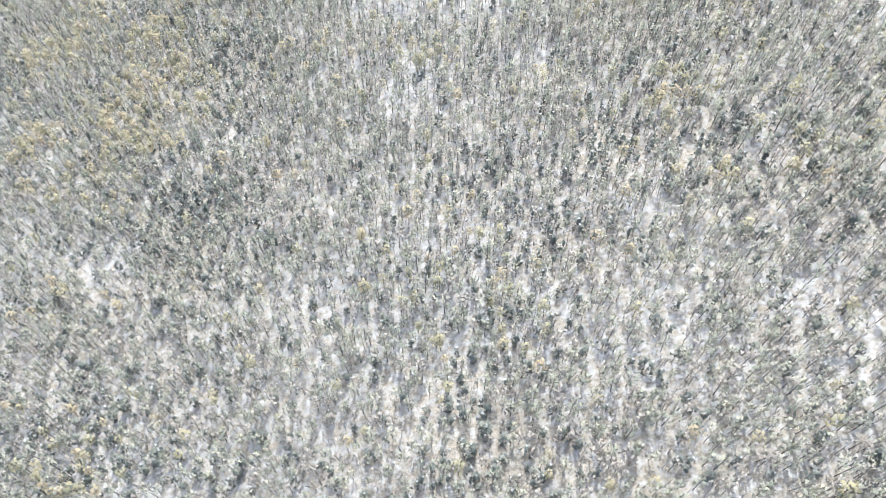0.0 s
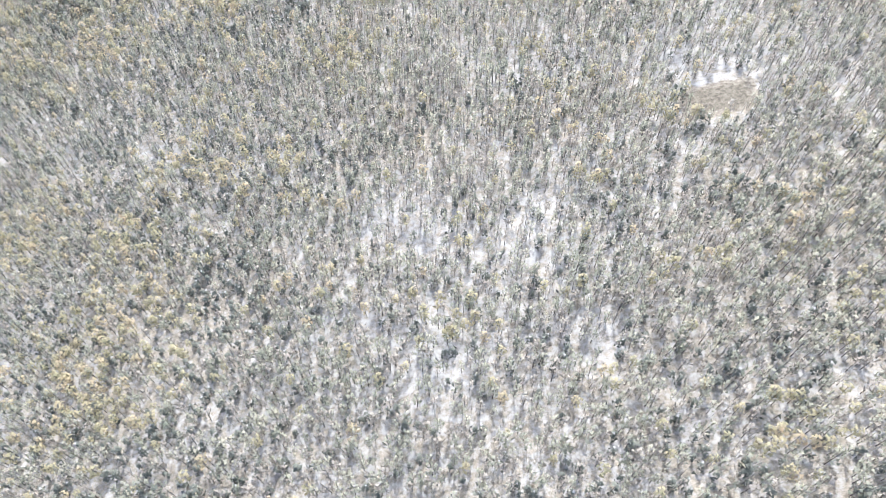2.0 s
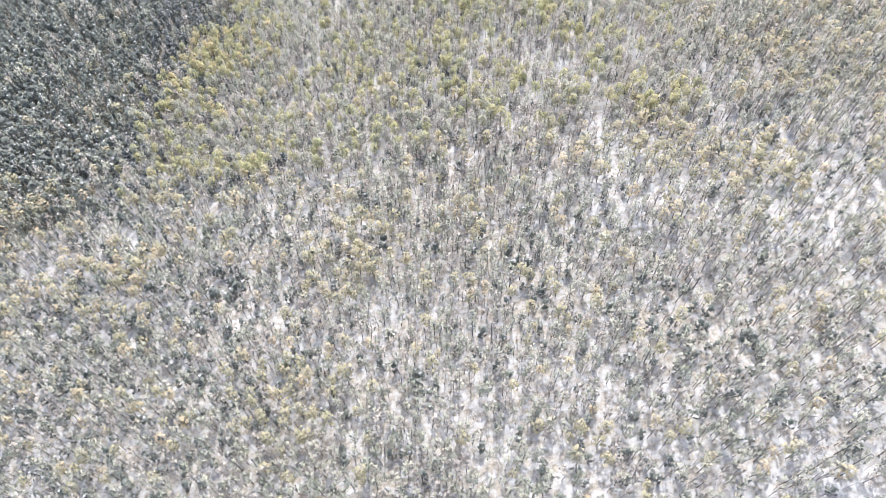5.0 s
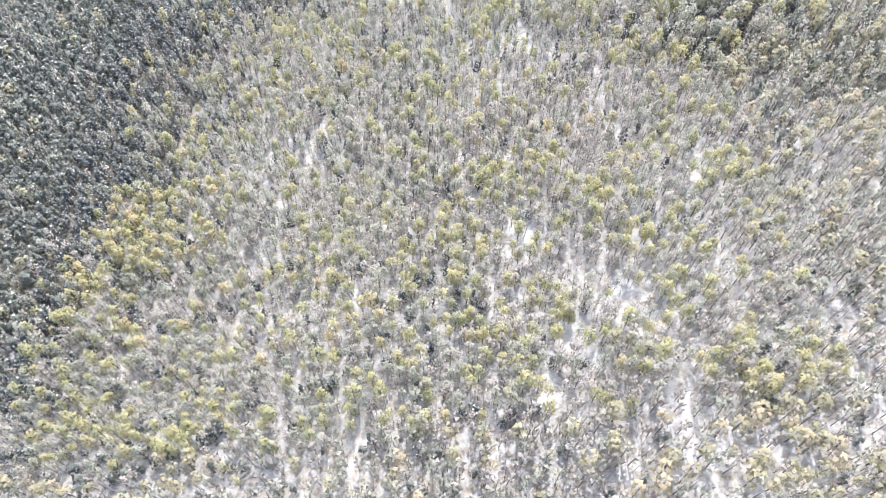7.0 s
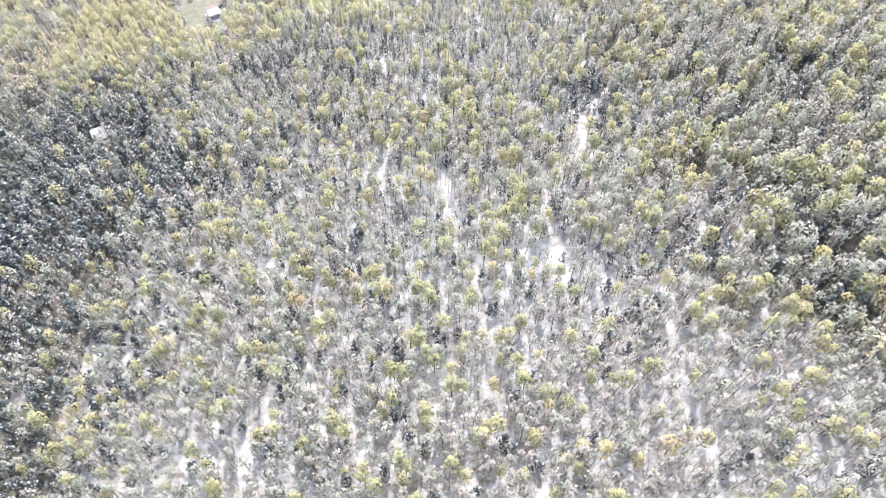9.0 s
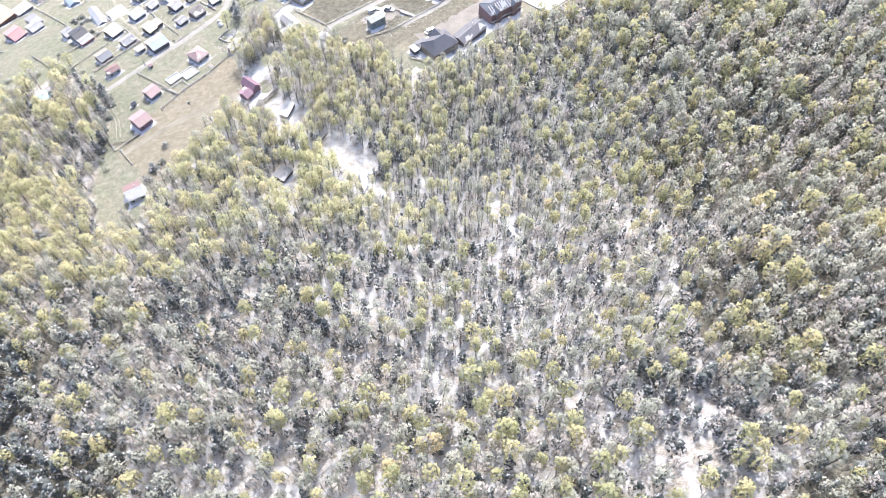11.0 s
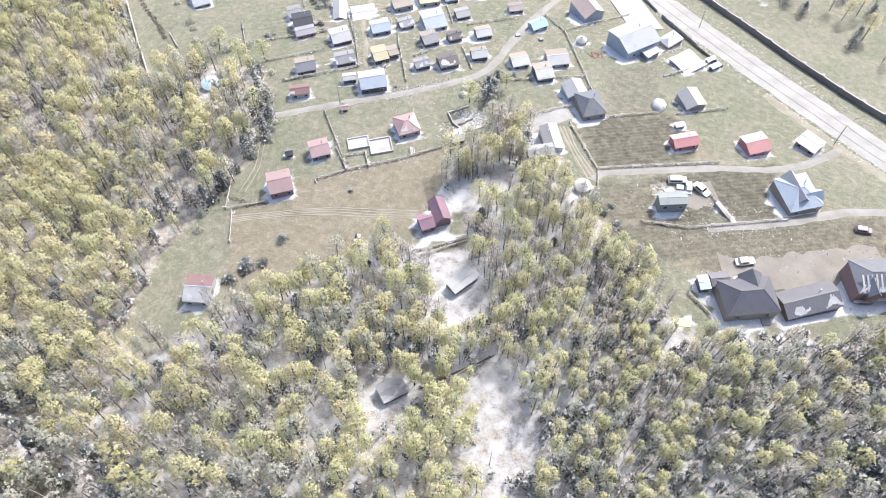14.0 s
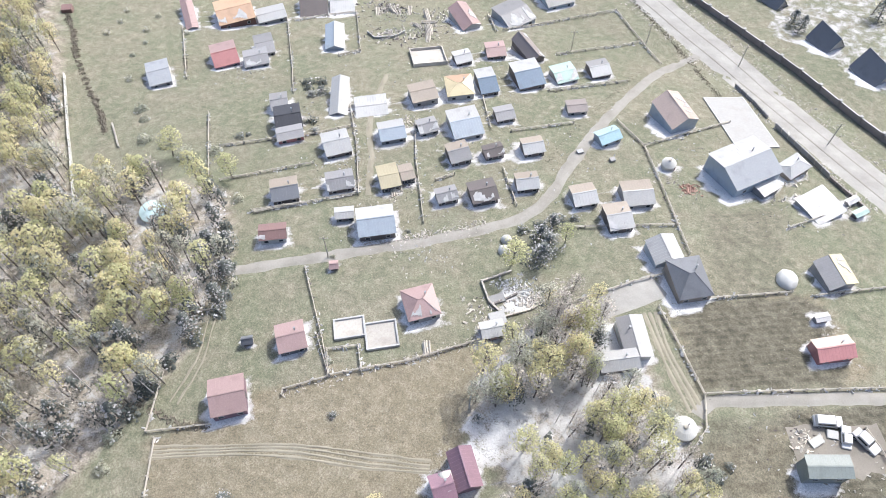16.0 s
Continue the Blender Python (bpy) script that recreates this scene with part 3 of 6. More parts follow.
def wing(top, x, y, along, w, d, high, rise, roof, wall, roof_name="wing_roof"):
    """A gabled wing or dormer of a house, in the house's own frame; its ridge runs along the given way in degrees."""
    m = pose(x, y, 0, 0, 0, along)
    hw, hd = w / 2, d / 2
    bm = bmesh.new()
    solid(bm, [m @ Vector(c) for c in ((-hw, -hd, -0.3), (hw, -hd, -0.3), (hw, hd, -0.3), (-hw, hd, -0.3), (-hw, -hd, high), (hw, -hd, high), (hw, hd, high), (-hw, hd, high), (-hw, 0, high + rise), (hw, 0, high + rise))],
          [(0, 3, 2, 1), (0, 1, 5, 4), (2, 3, 7, 6), (1, 2, 6, 9, 5), (3, 0, 4, 8, 7), (4, 5, 9, 8), (6, 7, 8, 9)])
    part("wing_wall", bm, wall, top)
    drop = 0.1 * rise / hd
    for side in (-1, 1):
        bm = bmesh.new()
        a, b = Vector((-side * -hw - 0.1 * side * -1, side * (hd + 0.1), high - drop + 0.06)), Vector((side * -hw + 0.1 * side * -1, side * (hd + 0.1), high - drop + 0.06))
        up_b, up_a = Vector((b.x, 0, high + rise + 0.06)), Vector((a.x, 0, high + rise + 0.06))
        if side < 0:
            a, b, up_a, up_b = b, a, up_b, up_a
            a, b, up_a, up_b = (a, b, up_a, up_b) if a.x < b.x else (b, a, up_b, up_a)
        else:
            a, b, up_a, up_b = (a, b, up_a, up_b) if a.x > b.x else (b, a, up_b, up_a)
        slab(bm, m @ a, m @ b, m @ up_b, m @ up_a, 0.05)
        part(roof_name, bm, roof, top)


def ledge(top, name, x0, x1, y0, y1, z, mat, label="", thick=0.08):
    """A flat porch roof or step of a house."""
    bm = bmesh.new()
    box(bm, x0, x1, y0, y1, z - thick, z)
    return part(name, bm, mat, top, label)


house(-95.1, 112.2, 52, 5.38, 5.19, 1.7, 0.5, ORANGE, BROWN, "long brown wooden house with an orange and snowy roof", snow=0.35)
house(-90.8, 115.2, 51, 4.30, 3.05, 1.1, 0.15, WHITE, GREY, "low white-roofed annex beside a brown house")
house(-100.6, 108.4, 141, 7.06, 1.81, 1.1, 0.3, PINK, GREY, "narrow shed with a faded pink roof")
house(-92.5, 95.0, 52, 3.00, 4.33, 1.1, 0.35, STEEL, GREY, "lone grey corrugated metal cabin in a meadow")
house(-88.1, 102.8, 52, 3.48, 4.46, 1.2, 0.5, RED, MAROON, "cabin with a bright red metal roof", far=PINK)
house(-83.8, 104.4, 48, 3.32, 3.16, 1.0, 0.3, GREY, GREY, "low grey cabin with patches of snow on its roof", snow=0.3)
house(-85.1, 107.5, 49, 2.62, 3.86, 1.2, 0.3, GREY, GREY, "grey-roofed cabin behind a red-roofed one")
house(-77.7, 113.9, 126, 4.76, 2.70, 1.2, 0.6, WHITE, PALEBLUE, "small gable house with pale blue walls and white roof", far=PALEBLUE)
house(-87.8, 121.4, 39, 4.18, 6.05, 1.2, 0.5, DARK, GREY, "dark grey gable house behind a wire fence")
house(-84.2, 123.8, 38, 3.68, 6.58, 1.0, 0.3, WHITE, WHITE, "white-roofed building beside a lane")
house(-73.6, 97.6, 44, 2.22, 2.74, 1.2, 0.3, GREY, GREY, "grey shed behind a black-roofed cabin")
house(-70.1, 95.3, 45, 3.22, 3.90, 1.5, 0.5, BLACK, GREY, "cabin with a black metal roof")
house(-68.3, 93.4, 47, 3.20, 2.09, 1.0, 0.2, GREY, RED, "lean-to porch with grey roof and red wall")
house(-67.8, 102.3, 123, 6.16, 2.27, 1.0, 0.5, WHITE, GREY, "hut with a rounded white roof")
house(-63.5, 103.0, 41, 3.99, 3.33, 0.5, 0.05, WHITE, WHITE, "low white flat-roofed open shelter")
house(-58.0, 99.6, 45, 3.10, 2.94, 1.2, 0.4, PALEBLUE, GREY, "cabin with a pale blue snow-edged roof", far=WHITE)
house(-62.2, 94.5, 49, 3.12, 3.49, 1.2, 0.4, WHITE, DARK, "cabin with a clean white metal roof")
house(-55.1, 102.7, 50, 2.41, 2.29, 1.0, 0.3, GREY, GREY, "small grey hut with a half snowy roof", snow=0.6)
house(-51.5, 105.3, 47, 3.67, 4.46, 1.3, 0.4, PALEBLUE, WHITE, "wide house with pale blue and white roof", far=WHITE)
house(-59.1, 107.9, 48, 3.36, 3.12, 1.5, 0.3, TAN, GREY, "cabin with a brownish grey metal roof")
house(-56.0, 111.5, 40, 3.5, 3.4, 1.5, 0.4, CREAM, WHITE, "white house with a cream and orange roof", far=ORANGE, hip=True)
house(-65.4, 128.5, 148, 5.10, 3.00, 1.3, 0.7, PINK, WHITE, "white gable house with a pinkish roof", snow=0.3)
house(-59.7, 118.4, 50, 2.38, 2.40, 1.0, 0.3, WHITE, DARK, "little dark cabin with a white roof")
house(-56.9, 122.4, 40, 2.69, 2.81, 1.1, 0.3, PINK, DARK, "little cabin with a pale pink roof")
house(-53.8, 114.5, 45, 2.40, 4.26, 1.3, 0.5, BLUE, DARK, "cabin with a blue near slope and white far slope", far=WHITE)
house(-59.9, 133.3, 64, 4.56, 5.30, 1.3, 0.5, GREY, PALEBLUE, "grey cabin with snow clinging to its roof", snow=0.6)
house(-57.1, 141.6, 50, 4.39, 4.87, 1.3, 0.4, GREY, PALEBLUE, "grey cabin at the upper end of the village")
house(-53.2, 124.9, 152, 5.13, 2.29, 1.3, 0.8, TAUPE, DARK, "steep taupe gable cabin with a little snow", snow=0.15)
house(-50.2, 118.7, 48, 3.58, 4.67, 1.4, 0.5, BLUE, DARK, "house with a slate blue roof and white back slope", far=WHITE)
house(-46.5, 122.0, 50, 3.02, 3.20, 1.0, 0.3, MINT, WHITE, "mint green cabin partly covered by snow", snow=0.5)
house(-43.2, 125.6, 47, 2.78, 2.92, 1.1, 0.4, WHITE, DARK, "dark cabin with a white and grey roof", far=GREY)
house(-41.9, 115.8, 39, 2.53, 2.04, 1.0, 0.2, TAUPE, GREY, "small taupe corrugated cabin beside a track")
house(-48.6, 109.7, 46, 2.40, 2.30, 1.0, 0.3, GREY, DARK, "small grey cabin with dark walls")
house(-31.3, 120.6, 146, 4.75, 3.80, 2.0, 1.1, PEACH, PALEBLUE, "tall house with peach roof and snowy slope", snow=0.45)
house(-36.3, 112.3, 56, 2.78, 2.13, 1.1, 0.4, CYAN, PALEBLUE, "small hut with a light cyan roof")
house(-49.3, 100.2, 50, 2.51, 2.93, 1.2, 0.4, GREY, DARK, "cabin with a weathered grey roof", far=TAN)
house(-46.2, 102.7, 49, 2.36, 1.91, 1.0, 0.3, DARK, DARK, "dark cabin with a dusting of snow", snow=0.4)
house(-42.8, 105.8, 44, 2.52, 2.43, 1.1, 0.4, WHITE, DARK, "cabin with a white roof and dark wall", far=TAN)
house(-62.2, 85.4, 44, 3.01, 3.03, 1.2, 0.4, SLATE, DARK, "cabin with a slate grey metal roof", far=TAN)
house(-57.9, 89.6, 44, 3.05, 2.62, 1.1, 0.4, GREY, DARK, "grey cabin with snow sliding off its roof", snow=0.35)
house(-53.6, 92.7, 47, 2.29, 3.20, 1.3, 0.2, YELLOW, BLACK, "unfinished cabin with yellow board roof")
house(-52.3, 94.3, 48, 1.58, 2.17, 1.2, 0.1, TAN, BLACK, "open timber frame of an unfinished cabin")
house(-46.8, 93.7, 48, 2.36, 1.97, 1.0, 0.3, GREY, DARK, "hut with stripes of snow on its roof", snow=0.6)
house(-43.7, 96.0, 47, 2.97, 2.88, 1.2, 0.4, DARK, DARK, "dark cabin with broken snow on its roof", snow=0.5)
house(-40.5, 100.0, 40, 2.53, 2.36, 1.1, 0.4, WHITE, DARK, "cabin with a white corrugated roof", far=TAN)
house(-34.4, 101.3, 44, 2.68, 2.77, 1.1, 0.4, WHITE, GREY, "white-roofed cabin near a bend of the track", far=TAN)
house(-29.7, 104.6, 38, 3.35, 3.24, 1.2, 0.4, WHITE, GREY, "wide cabin with a bright white roof", far=TAN)
house(-30.0, 100.1, 43, 2.66, 3.31, 1.3, 0.4, WHITE, DARK, "white-roofed cabin with ragged snow edge", far=TAN, snow=0.3)
house(-54.5, 85.9, 39, 2.05, 1.53, 0.9, 0.15, WHITE, DARK, "small flat shed with a white roof")
house(-50.7, 86.3, 41, 3.88, 3.59, 1.5, 0.5, PALEBLUE, DARK, "large house with a sky blue metal roof", far=WHITE)
house(-59.1, 79.9, 39, 2.86, 2.02, 1.2, 0.3, RUST, WHITE, "cabin with a rust red roof and white end wall", snow=0.12)
house(-51.2, 79.8, 39, 0.94, 1.03, 0.6, 0.2, PINK, DARK, "tiny shed with a reddish roof")
house(-49.2, 70.9, 47, 2.66, 2.92, 1.2, 0.45, PINK, SLATE, "cabin with a dusty pink metal roof")
house(-52.7, 68.7, 43, 1.09, 0.93, 0.7, 0.3, SLATE, DARK, "tiny grey outhouse on trodden grass")
house(-50.1, 63.4, 45, 3.14, 3.52, 1.5, 0.5, PINK, MAROON, "large cabin with a dusty pink roof and red walls")
house(-41.1, 80.0, 48, 3.16, 3.33, 1.4, 0.6, PINK, GREY, "half-finished house with a pink hip roof and snow", snow=0.45, hip=True)
house(-34.0, 81.0, 44, 2.24, 1.73, 1.1, 0.3, WHITE, PINK, "small ruined building with white tiled roof", snow=0.3)
house(-22.8, 86.8, 130, 4.13, 2.50, 1.4, 0.3, WHITE, WHITE, "long white barn with a white metal roof", far=GREY)
house(-23.0, 83.9, 40, 3.58, 1.95, 1.2, 0.35, WHITE, DARK, "white-roofed shed across the end of a barn")
house(-21.0, 95.9, 42, 3.41, 4.38, 1.6, 0.9, SLATE, TAN, "square house with a dark slate hip roof", hip=True)
house(-24.3, 98.2, 137, 2.94, 3.07, 1.4, 0.6, WHITE, PALEBLUE, "white snow-roofed house behind a slate-roofed one")
house(-21.4, 114.7, 57, 6.07, 5.52, 2.6, 0.8, STEEL, PALEBLUE, "big two-storey house with pale corrugated roof", far=WHITE)
house(-18.3, 113.7, 64, 2.59, 2.02, 1.2, 0.1, WHITE, GREY, "flat white annex of a two-storey house")
house(-16.6, 119.0, 65, 3.40, 2.36, 1.2, 0.4, WHITE, TAN, "small house with a pale hip roof", hip=True)
house(-12.5, 114.5, 61, 3.94, 3.89, 0.7, 0.1, WHITE, WHITE, "white flat-roofed greenhouse beside a fence")
house(-9.7, 117.5, 59, 1.60, 0.85, 0.6, 0.1, WHITE, GREY, "small white-topped shed by the road")
house(-8.6, 115.9, 59, 1.76, 0.95, 0.7, 0.1, MINT, DARK, "small dark shed with a mint top")
house(-9.2, 104.8, 138, 3.39, 3.15, 1.3, 0.5, CREAM, GREY, "cabin with snowy grey and yellow roof slopes", far=GREY, snow=0.3)
house(-7.3, 95.5, 41, 3.53, 2.29, 1.2, 0.45, REDROOF, RED, "hut with a bright red roof and pale back slope", far=PEACH)
house(-8.9, 98.8, 44, 1.47, 0.91, 0.7, 0.1, WHITE, GREY, "little white shed in a field")
house(-5.2, 83.4, 32, 3.58, 1.9, 2.1, 0.14, GREENGREY, GREENGREY, "green-grey metal workshop with a low roof")
MAROON_HOUSE = house(-29.3, 68.3, 138, 3.36, 2.13, 1.5, 0.7, MAROON, MAROON, "maroon house with a steep maroon roof")
house(-30.0, 66.2, 50, 1.85, 2.36, 1.2, 0.5, MAROON, MAROON, "maroon side wing of a wooden house")
house(-48.4, 45.6, 26, 3.11, 3.65, 1.4, 0.5, WHITE, WHITE, "cabin with a rusty back slope and white near slope", far=RUST, snow=0.2)
house(-22.0, 60.7, 68, 3.56, 1.89, 1.0, 0.1, WHITE, GREY, "roofless shed with white panels in the trees")
house(-21.9, 45.3, 58, 2.9, 2.3, 1.0, 0.3, GREY, DARK, "low grey-roofed shed half hidden by trees", snow=0.4)
house(1.1, 100.0, 45, 3.30, 3.2, 1.2, 0.45, REDROOF, RED, "hut with a pink-red near slope and white far slope", far=WHITE)
BLUE_HIP = house(8.0, 93.0, 43, 4.56, 5.17, 1.7, 1.0, PALEBLUE, TAN, "big house with a pale blue hip roof", hip=True)
house(7.5, 104.6, -18, 3.05, 2.84, 1.1, 0.2, WHITE, TAN, "white flat-roofed shed at a lane corner")
BIG_HIP = house(6.8, 73.7, 35, 6.06, 4.46, 2.0, 1.3, CHARCOAL, TAN, "large house with a charcoal hip roof and gables", hip=True)
house(2.0, 73.6, 35, 1.33, 1.86, 1.1, 0.1, PALEBLUE, DARK, "pale blue shed beside a charcoal-roofed house")
house(3.4, 74.9, 35, 2.22, 1.81, 1.2, 0.2, CHARCOAL, DARK, "low charcoal-roofed side building beside a yard")
house(12.9, 77.2, 44, 6.76, 3.43, 1.3, 0.6, CHARCOAL, DARK, "long low wing with charcoal roof and snow", snow=0.35)
BRICK_HOUSE = house(19.6, 84.1, 32, 7.88, 4.35, 2.9, 0.9, SLATE, BRICK, "two-storey brick house with unfinished grey roof", snow=0.4, hip=True)
house(-19.5, 150.4, 149, 4.02, 3.69, 0.4, 2.2, SLATE, GREY, "slate-coloured A-frame cabin on snow")
A_FRAME = house(-12.3, 146.5, 147, 4.64, 4.31, 0.4, 2.4, SLATE, GREY, "dark A-frame cabin with a round light emblem")
house(-28.9, 157.3, 150, 4.15, 2.70, 0.4, 1.6, SLATE, GREY, "small dark A-frame cabin on snow")
house(-69.0, 6.6, 26, 3.02, 3.66, 1.0, 0.3, WHITE, GREY, "white-roofed hut alone in the forest")


wing(BIG_HIP, 0.9, 1.5, 90, 2.4, 2.5, 1.9, 1.1, CHARCOAL, TAN)
ledge(BIG_HIP, "porch_roof", -2.9, -1.5, 1.1, 1.8, 1.5, WHITE, "white flat porch roof")
ledge(BIG_HIP, "porch_roof", -0.9, -0.3, 2.1, 2.7, 1.6, WHITE, "white flat porch roof")
ledge(BIG_HIP, "porch_step", 1.2, 2.2, -3.0, -2.0, 0.5, GREY, "grey porch step", 0.6)
wing(BLUE_HIP, -0.2, 0.5, 90, 4.2, 2.0, 1.7, 1.15, WHITE, TAN)
wing(BLUE_HIP, 1.3, -0.9, 0, 2.4, 1.6, 1.6, 0.9, PALEBLUE, TAN)
wing(BRICK_HOUSE, -2.2, -1.2, 90, 2.6, 1.3, 2.9, 0.8, SLATE, BRICK, "dormer_roof")
wing(BRICK_HOUSE, 1.8, -1.2, 90, 2.6, 1.3, 2.9, 0.8, SLATE, BRICK, "dormer_roof")
for k in range(14):
    bm = bmesh.new()
    px = -3.4 + k * 0.52
    slab(bm, Vector((px, -2.1, 2.98)), Vector((px + 0.2, -2.1, 2.98)), Vector((px + 0.2, -0.25, 3.78)), Vector((px, -0.25, 3.78)), 0.05)
    part("roof_board", bm, SNOW if k % 3 else WOOD, BRICK_HOUSE, "snow-covered roof board" if k % 3 else "bare roof board")
for k in range(4):
    ledge(BRICK_HOUSE, "scaffold_plank", -4.0 + 2 * k, -2.3 + 2 * k, -2.6, -2.25, 1.5 + 0.2 * (k % 2), WOOD, "grey scaffold plank", 0.05)

# the round emblem on the dark A-frame
bm = bmesh.new()
lathe(bm, [(0.34, 0.0), (0.34, 0.03), (0.52, 0.03), (0.52, 0.0)], 24)
bmesh.ops.delete(bm, geom=[f for f in bm.faces if len(f.verts) > 4], context="FACES_ONLY")
bmesh.ops.transform(bm, matrix=Matrix.Translation((0.9, -1.0, 1.82)) @ Euler((math.atan2(2.4, 2.0), 0, 0)).to_matrix().to_4x4(), verts=bm.verts)
part("emblem", bm, WHITE, A_FRAME, "round pale ring emblem")
# the white vaulted canopy between the two maroon roofs
bm = bmesh.new()
for k in range(8):
    a0, a1 = math.pi * k / 8, math.pi * (k + 1) / 8
    slab(bm, Vector((-1.4, 1.6 + 0.55 * math.cos(a1), 1.35 + 0.35 * math.sin(a1))), Vector((0.2, 1.6 + 0.55 * math.cos(a1), 1.35 + 0.35 * math.sin(a1))), Vector((0.2, 1.6 + 0.55 * math.cos(a0), 1.35 + 0.35 * math.sin(a0))), Vector((-1.4, 1.6 + 0.55 * math.cos(a0), 1.35 + 0.35 * math.sin(a0))), 0.04)
part("canopy", bm, CANVAS, MAROON_HOUSE, "white vaulted canopy")
for cx, cy in ((-1.3, 1.1), (-1.3, 2.1), (0.1, 2.1)):
    bm = bmesh.new()
    box(bm, cx - 0.05, cx + 0.05, cy - 0.05, cy + 0.05, -0.4, 1.35)
    part("canopy_post", bm, WOOD, MAROON_HOUSE)


# ---- other buildings and shelters ----
def ger(x, y, r, label, cover):
    top = thing("ger", pose(x, y, float(lie(x, y))), label, "tent")
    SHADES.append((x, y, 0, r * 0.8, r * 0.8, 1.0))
    bm = bmesh.new()
    lathe(bm, [(r, -0.25), (r, 0.75), (r * 0.98, 0.8)])
    part("wall", bm, cover, top)
    bm = bmesh.new()
    lathe(bm, [(r * 1.04, 0.72), (r * 1.04, 0.78), (r * 0.6, 1.08), (r * 0.24, 1.25), (r * 0.2, 1.3)])
    part("roof_cover", bm, cover, top)
    bm = bmesh.new()
    lathe(bm, [(r * 0.2, 1.28), (r * 0.2, 1.36), (r * 0.12, 1.38)], 14)
    part("crown_ring", bm, WOOD, top)
    bm = bmesh.new()
    tube(bm, [Vector((r * 0.1, r * 0.2, 1.2)), Vector((r * 0.1, r * 0.2, 1.75))], [0.05, 0.05])
    part("stove_pipe", bm, STEEL, top)
    bm = bmesh.new()
    for z in (0.2, 0.45, 0.68):
        lathe(bm, [(r * 1.01, z), (r * 1.015, z + 0.02), (r * 1.01, z + 0.04)])
    part("rope_band", bm, WOOD, top)
    bm = bmesh.new()
    box(bm, r * 0.94, r * 1.05, -0.22, 0.22, -0.1, 0.7)
    part("door", bm, RUST, top)
    return top


ger(-15.8, 81.0, 1.02, "round white felt tent beside a fence", CANVAS)
ger(-28.6, 111.7, 0.8, "small white round tent on bare ground", CANVAS)
ger(-73.0, 76.0, 1.35, "pale blue round tent among yellow trees", FELT)


def blob(name, x, y, size, label, category, mat):
    """A rounded cover drawn over something lumpy."""
    bm = bmesh.new()
    bmesh.ops.create_icosphere(bm, subdivisions=3, radius=1)
    for v in bm.verts:
        k = 1 + 0.12 * noise.noise(v.co * 1.7 + Vector((x, y, 0)))
        v.co = Vector((v.co.x * size[0] * k, v.co.y * size[1] * k, max(v.co.z, -0.25) * size[2] * k))
    ob = obj(name, bm, mat, None, True)
    ob.matrix_world = pose(x, y, float(lie(x, y)) + 0.25 * size[2], 0, 0, 40)
    return tagged(ob, label, category)


blob("covered_tank", -12.8, 101.9, (1.0, 1.15, 0.8), "large white covered tank on straw ground", "tank", CANVAS)
blob("water_tank", -38.4, 91.7, (0.55, 0.55, 0.6), "round white water tank beside bushes", "tank", CANVAS)
blob("water_tank", -37.9, 90.3, (0.6, 0.6, 0.6), "round white water tank under a yellow tree", "tank", CANVAS)


def foundation(x, y, turn, w, d, label, edge=0.3, floor=CONCRETE):
    # laid to the fall of the ground
    gx, gy = float(lie(x + 1, y) - lie(x - 1, y)) / 2, float(lie(x, y + 1) - lie(x, y - 1)) / 2
    up = Vector((-gx, -gy, 1)).normalized()
    tilt = Vector((0, 0, 1)).rotation_difference(up).to_matrix().to_4x4()
    top = thing("foundation", Matrix.Translation(at(x, y)) @ tilt @ pose(0, 0, 0, 0, 0, turn), label, "foundation")
    bm = bmesh.new()
    box(bm, -w / 2, w / 2, -d / 2, d / 2, -0.7, 0.12)
    part("slab", bm, floor, top)
    for x0, x1, y0, y1 in ((-w / 2, w / 2, -d / 2, -d / 2 + 0.14), (-w / 2, w / 2, d / 2 - 0.14, d / 2), (-w / 2, -w / 2 + 0.14, -d / 2 + 0.14, d / 2 - 0.14), (w / 2 - 0.14, w / 2, -d / 2 + 0.14, d / 2 - 0.14)):
        bm = bmesh.new()
        box(bm, x0 - 0.01, x1 + 0.01, y0 - 0.01, y1 + 0.01, 0.1, edge)
        part("rim", bm, WHITE if edge < 0.5 else CONCRETE, top)
    return top


foundation(-45.5, 74.7, 41, 2.9, 2.3, "pale concrete foundation with a white rim")
foundation(-42.5, 75.6, 41, 3.0, 3.0, "pale concrete foundation joined to a half-built house")
foundation(-64.1, 116.8, 42, 4.6, 4.6, "grey walled foundation of an unbuilt house", 0.5)
foundation(30.0, 89.6, 41, 10.6, 8.6, "wide white snow-dusted platform behind a brick house", 0.16, PAVING)
foundation(-24.2, 125.4, 128, 11.0, 5.4, "white paved yard along the road", 0.14, PAVING)


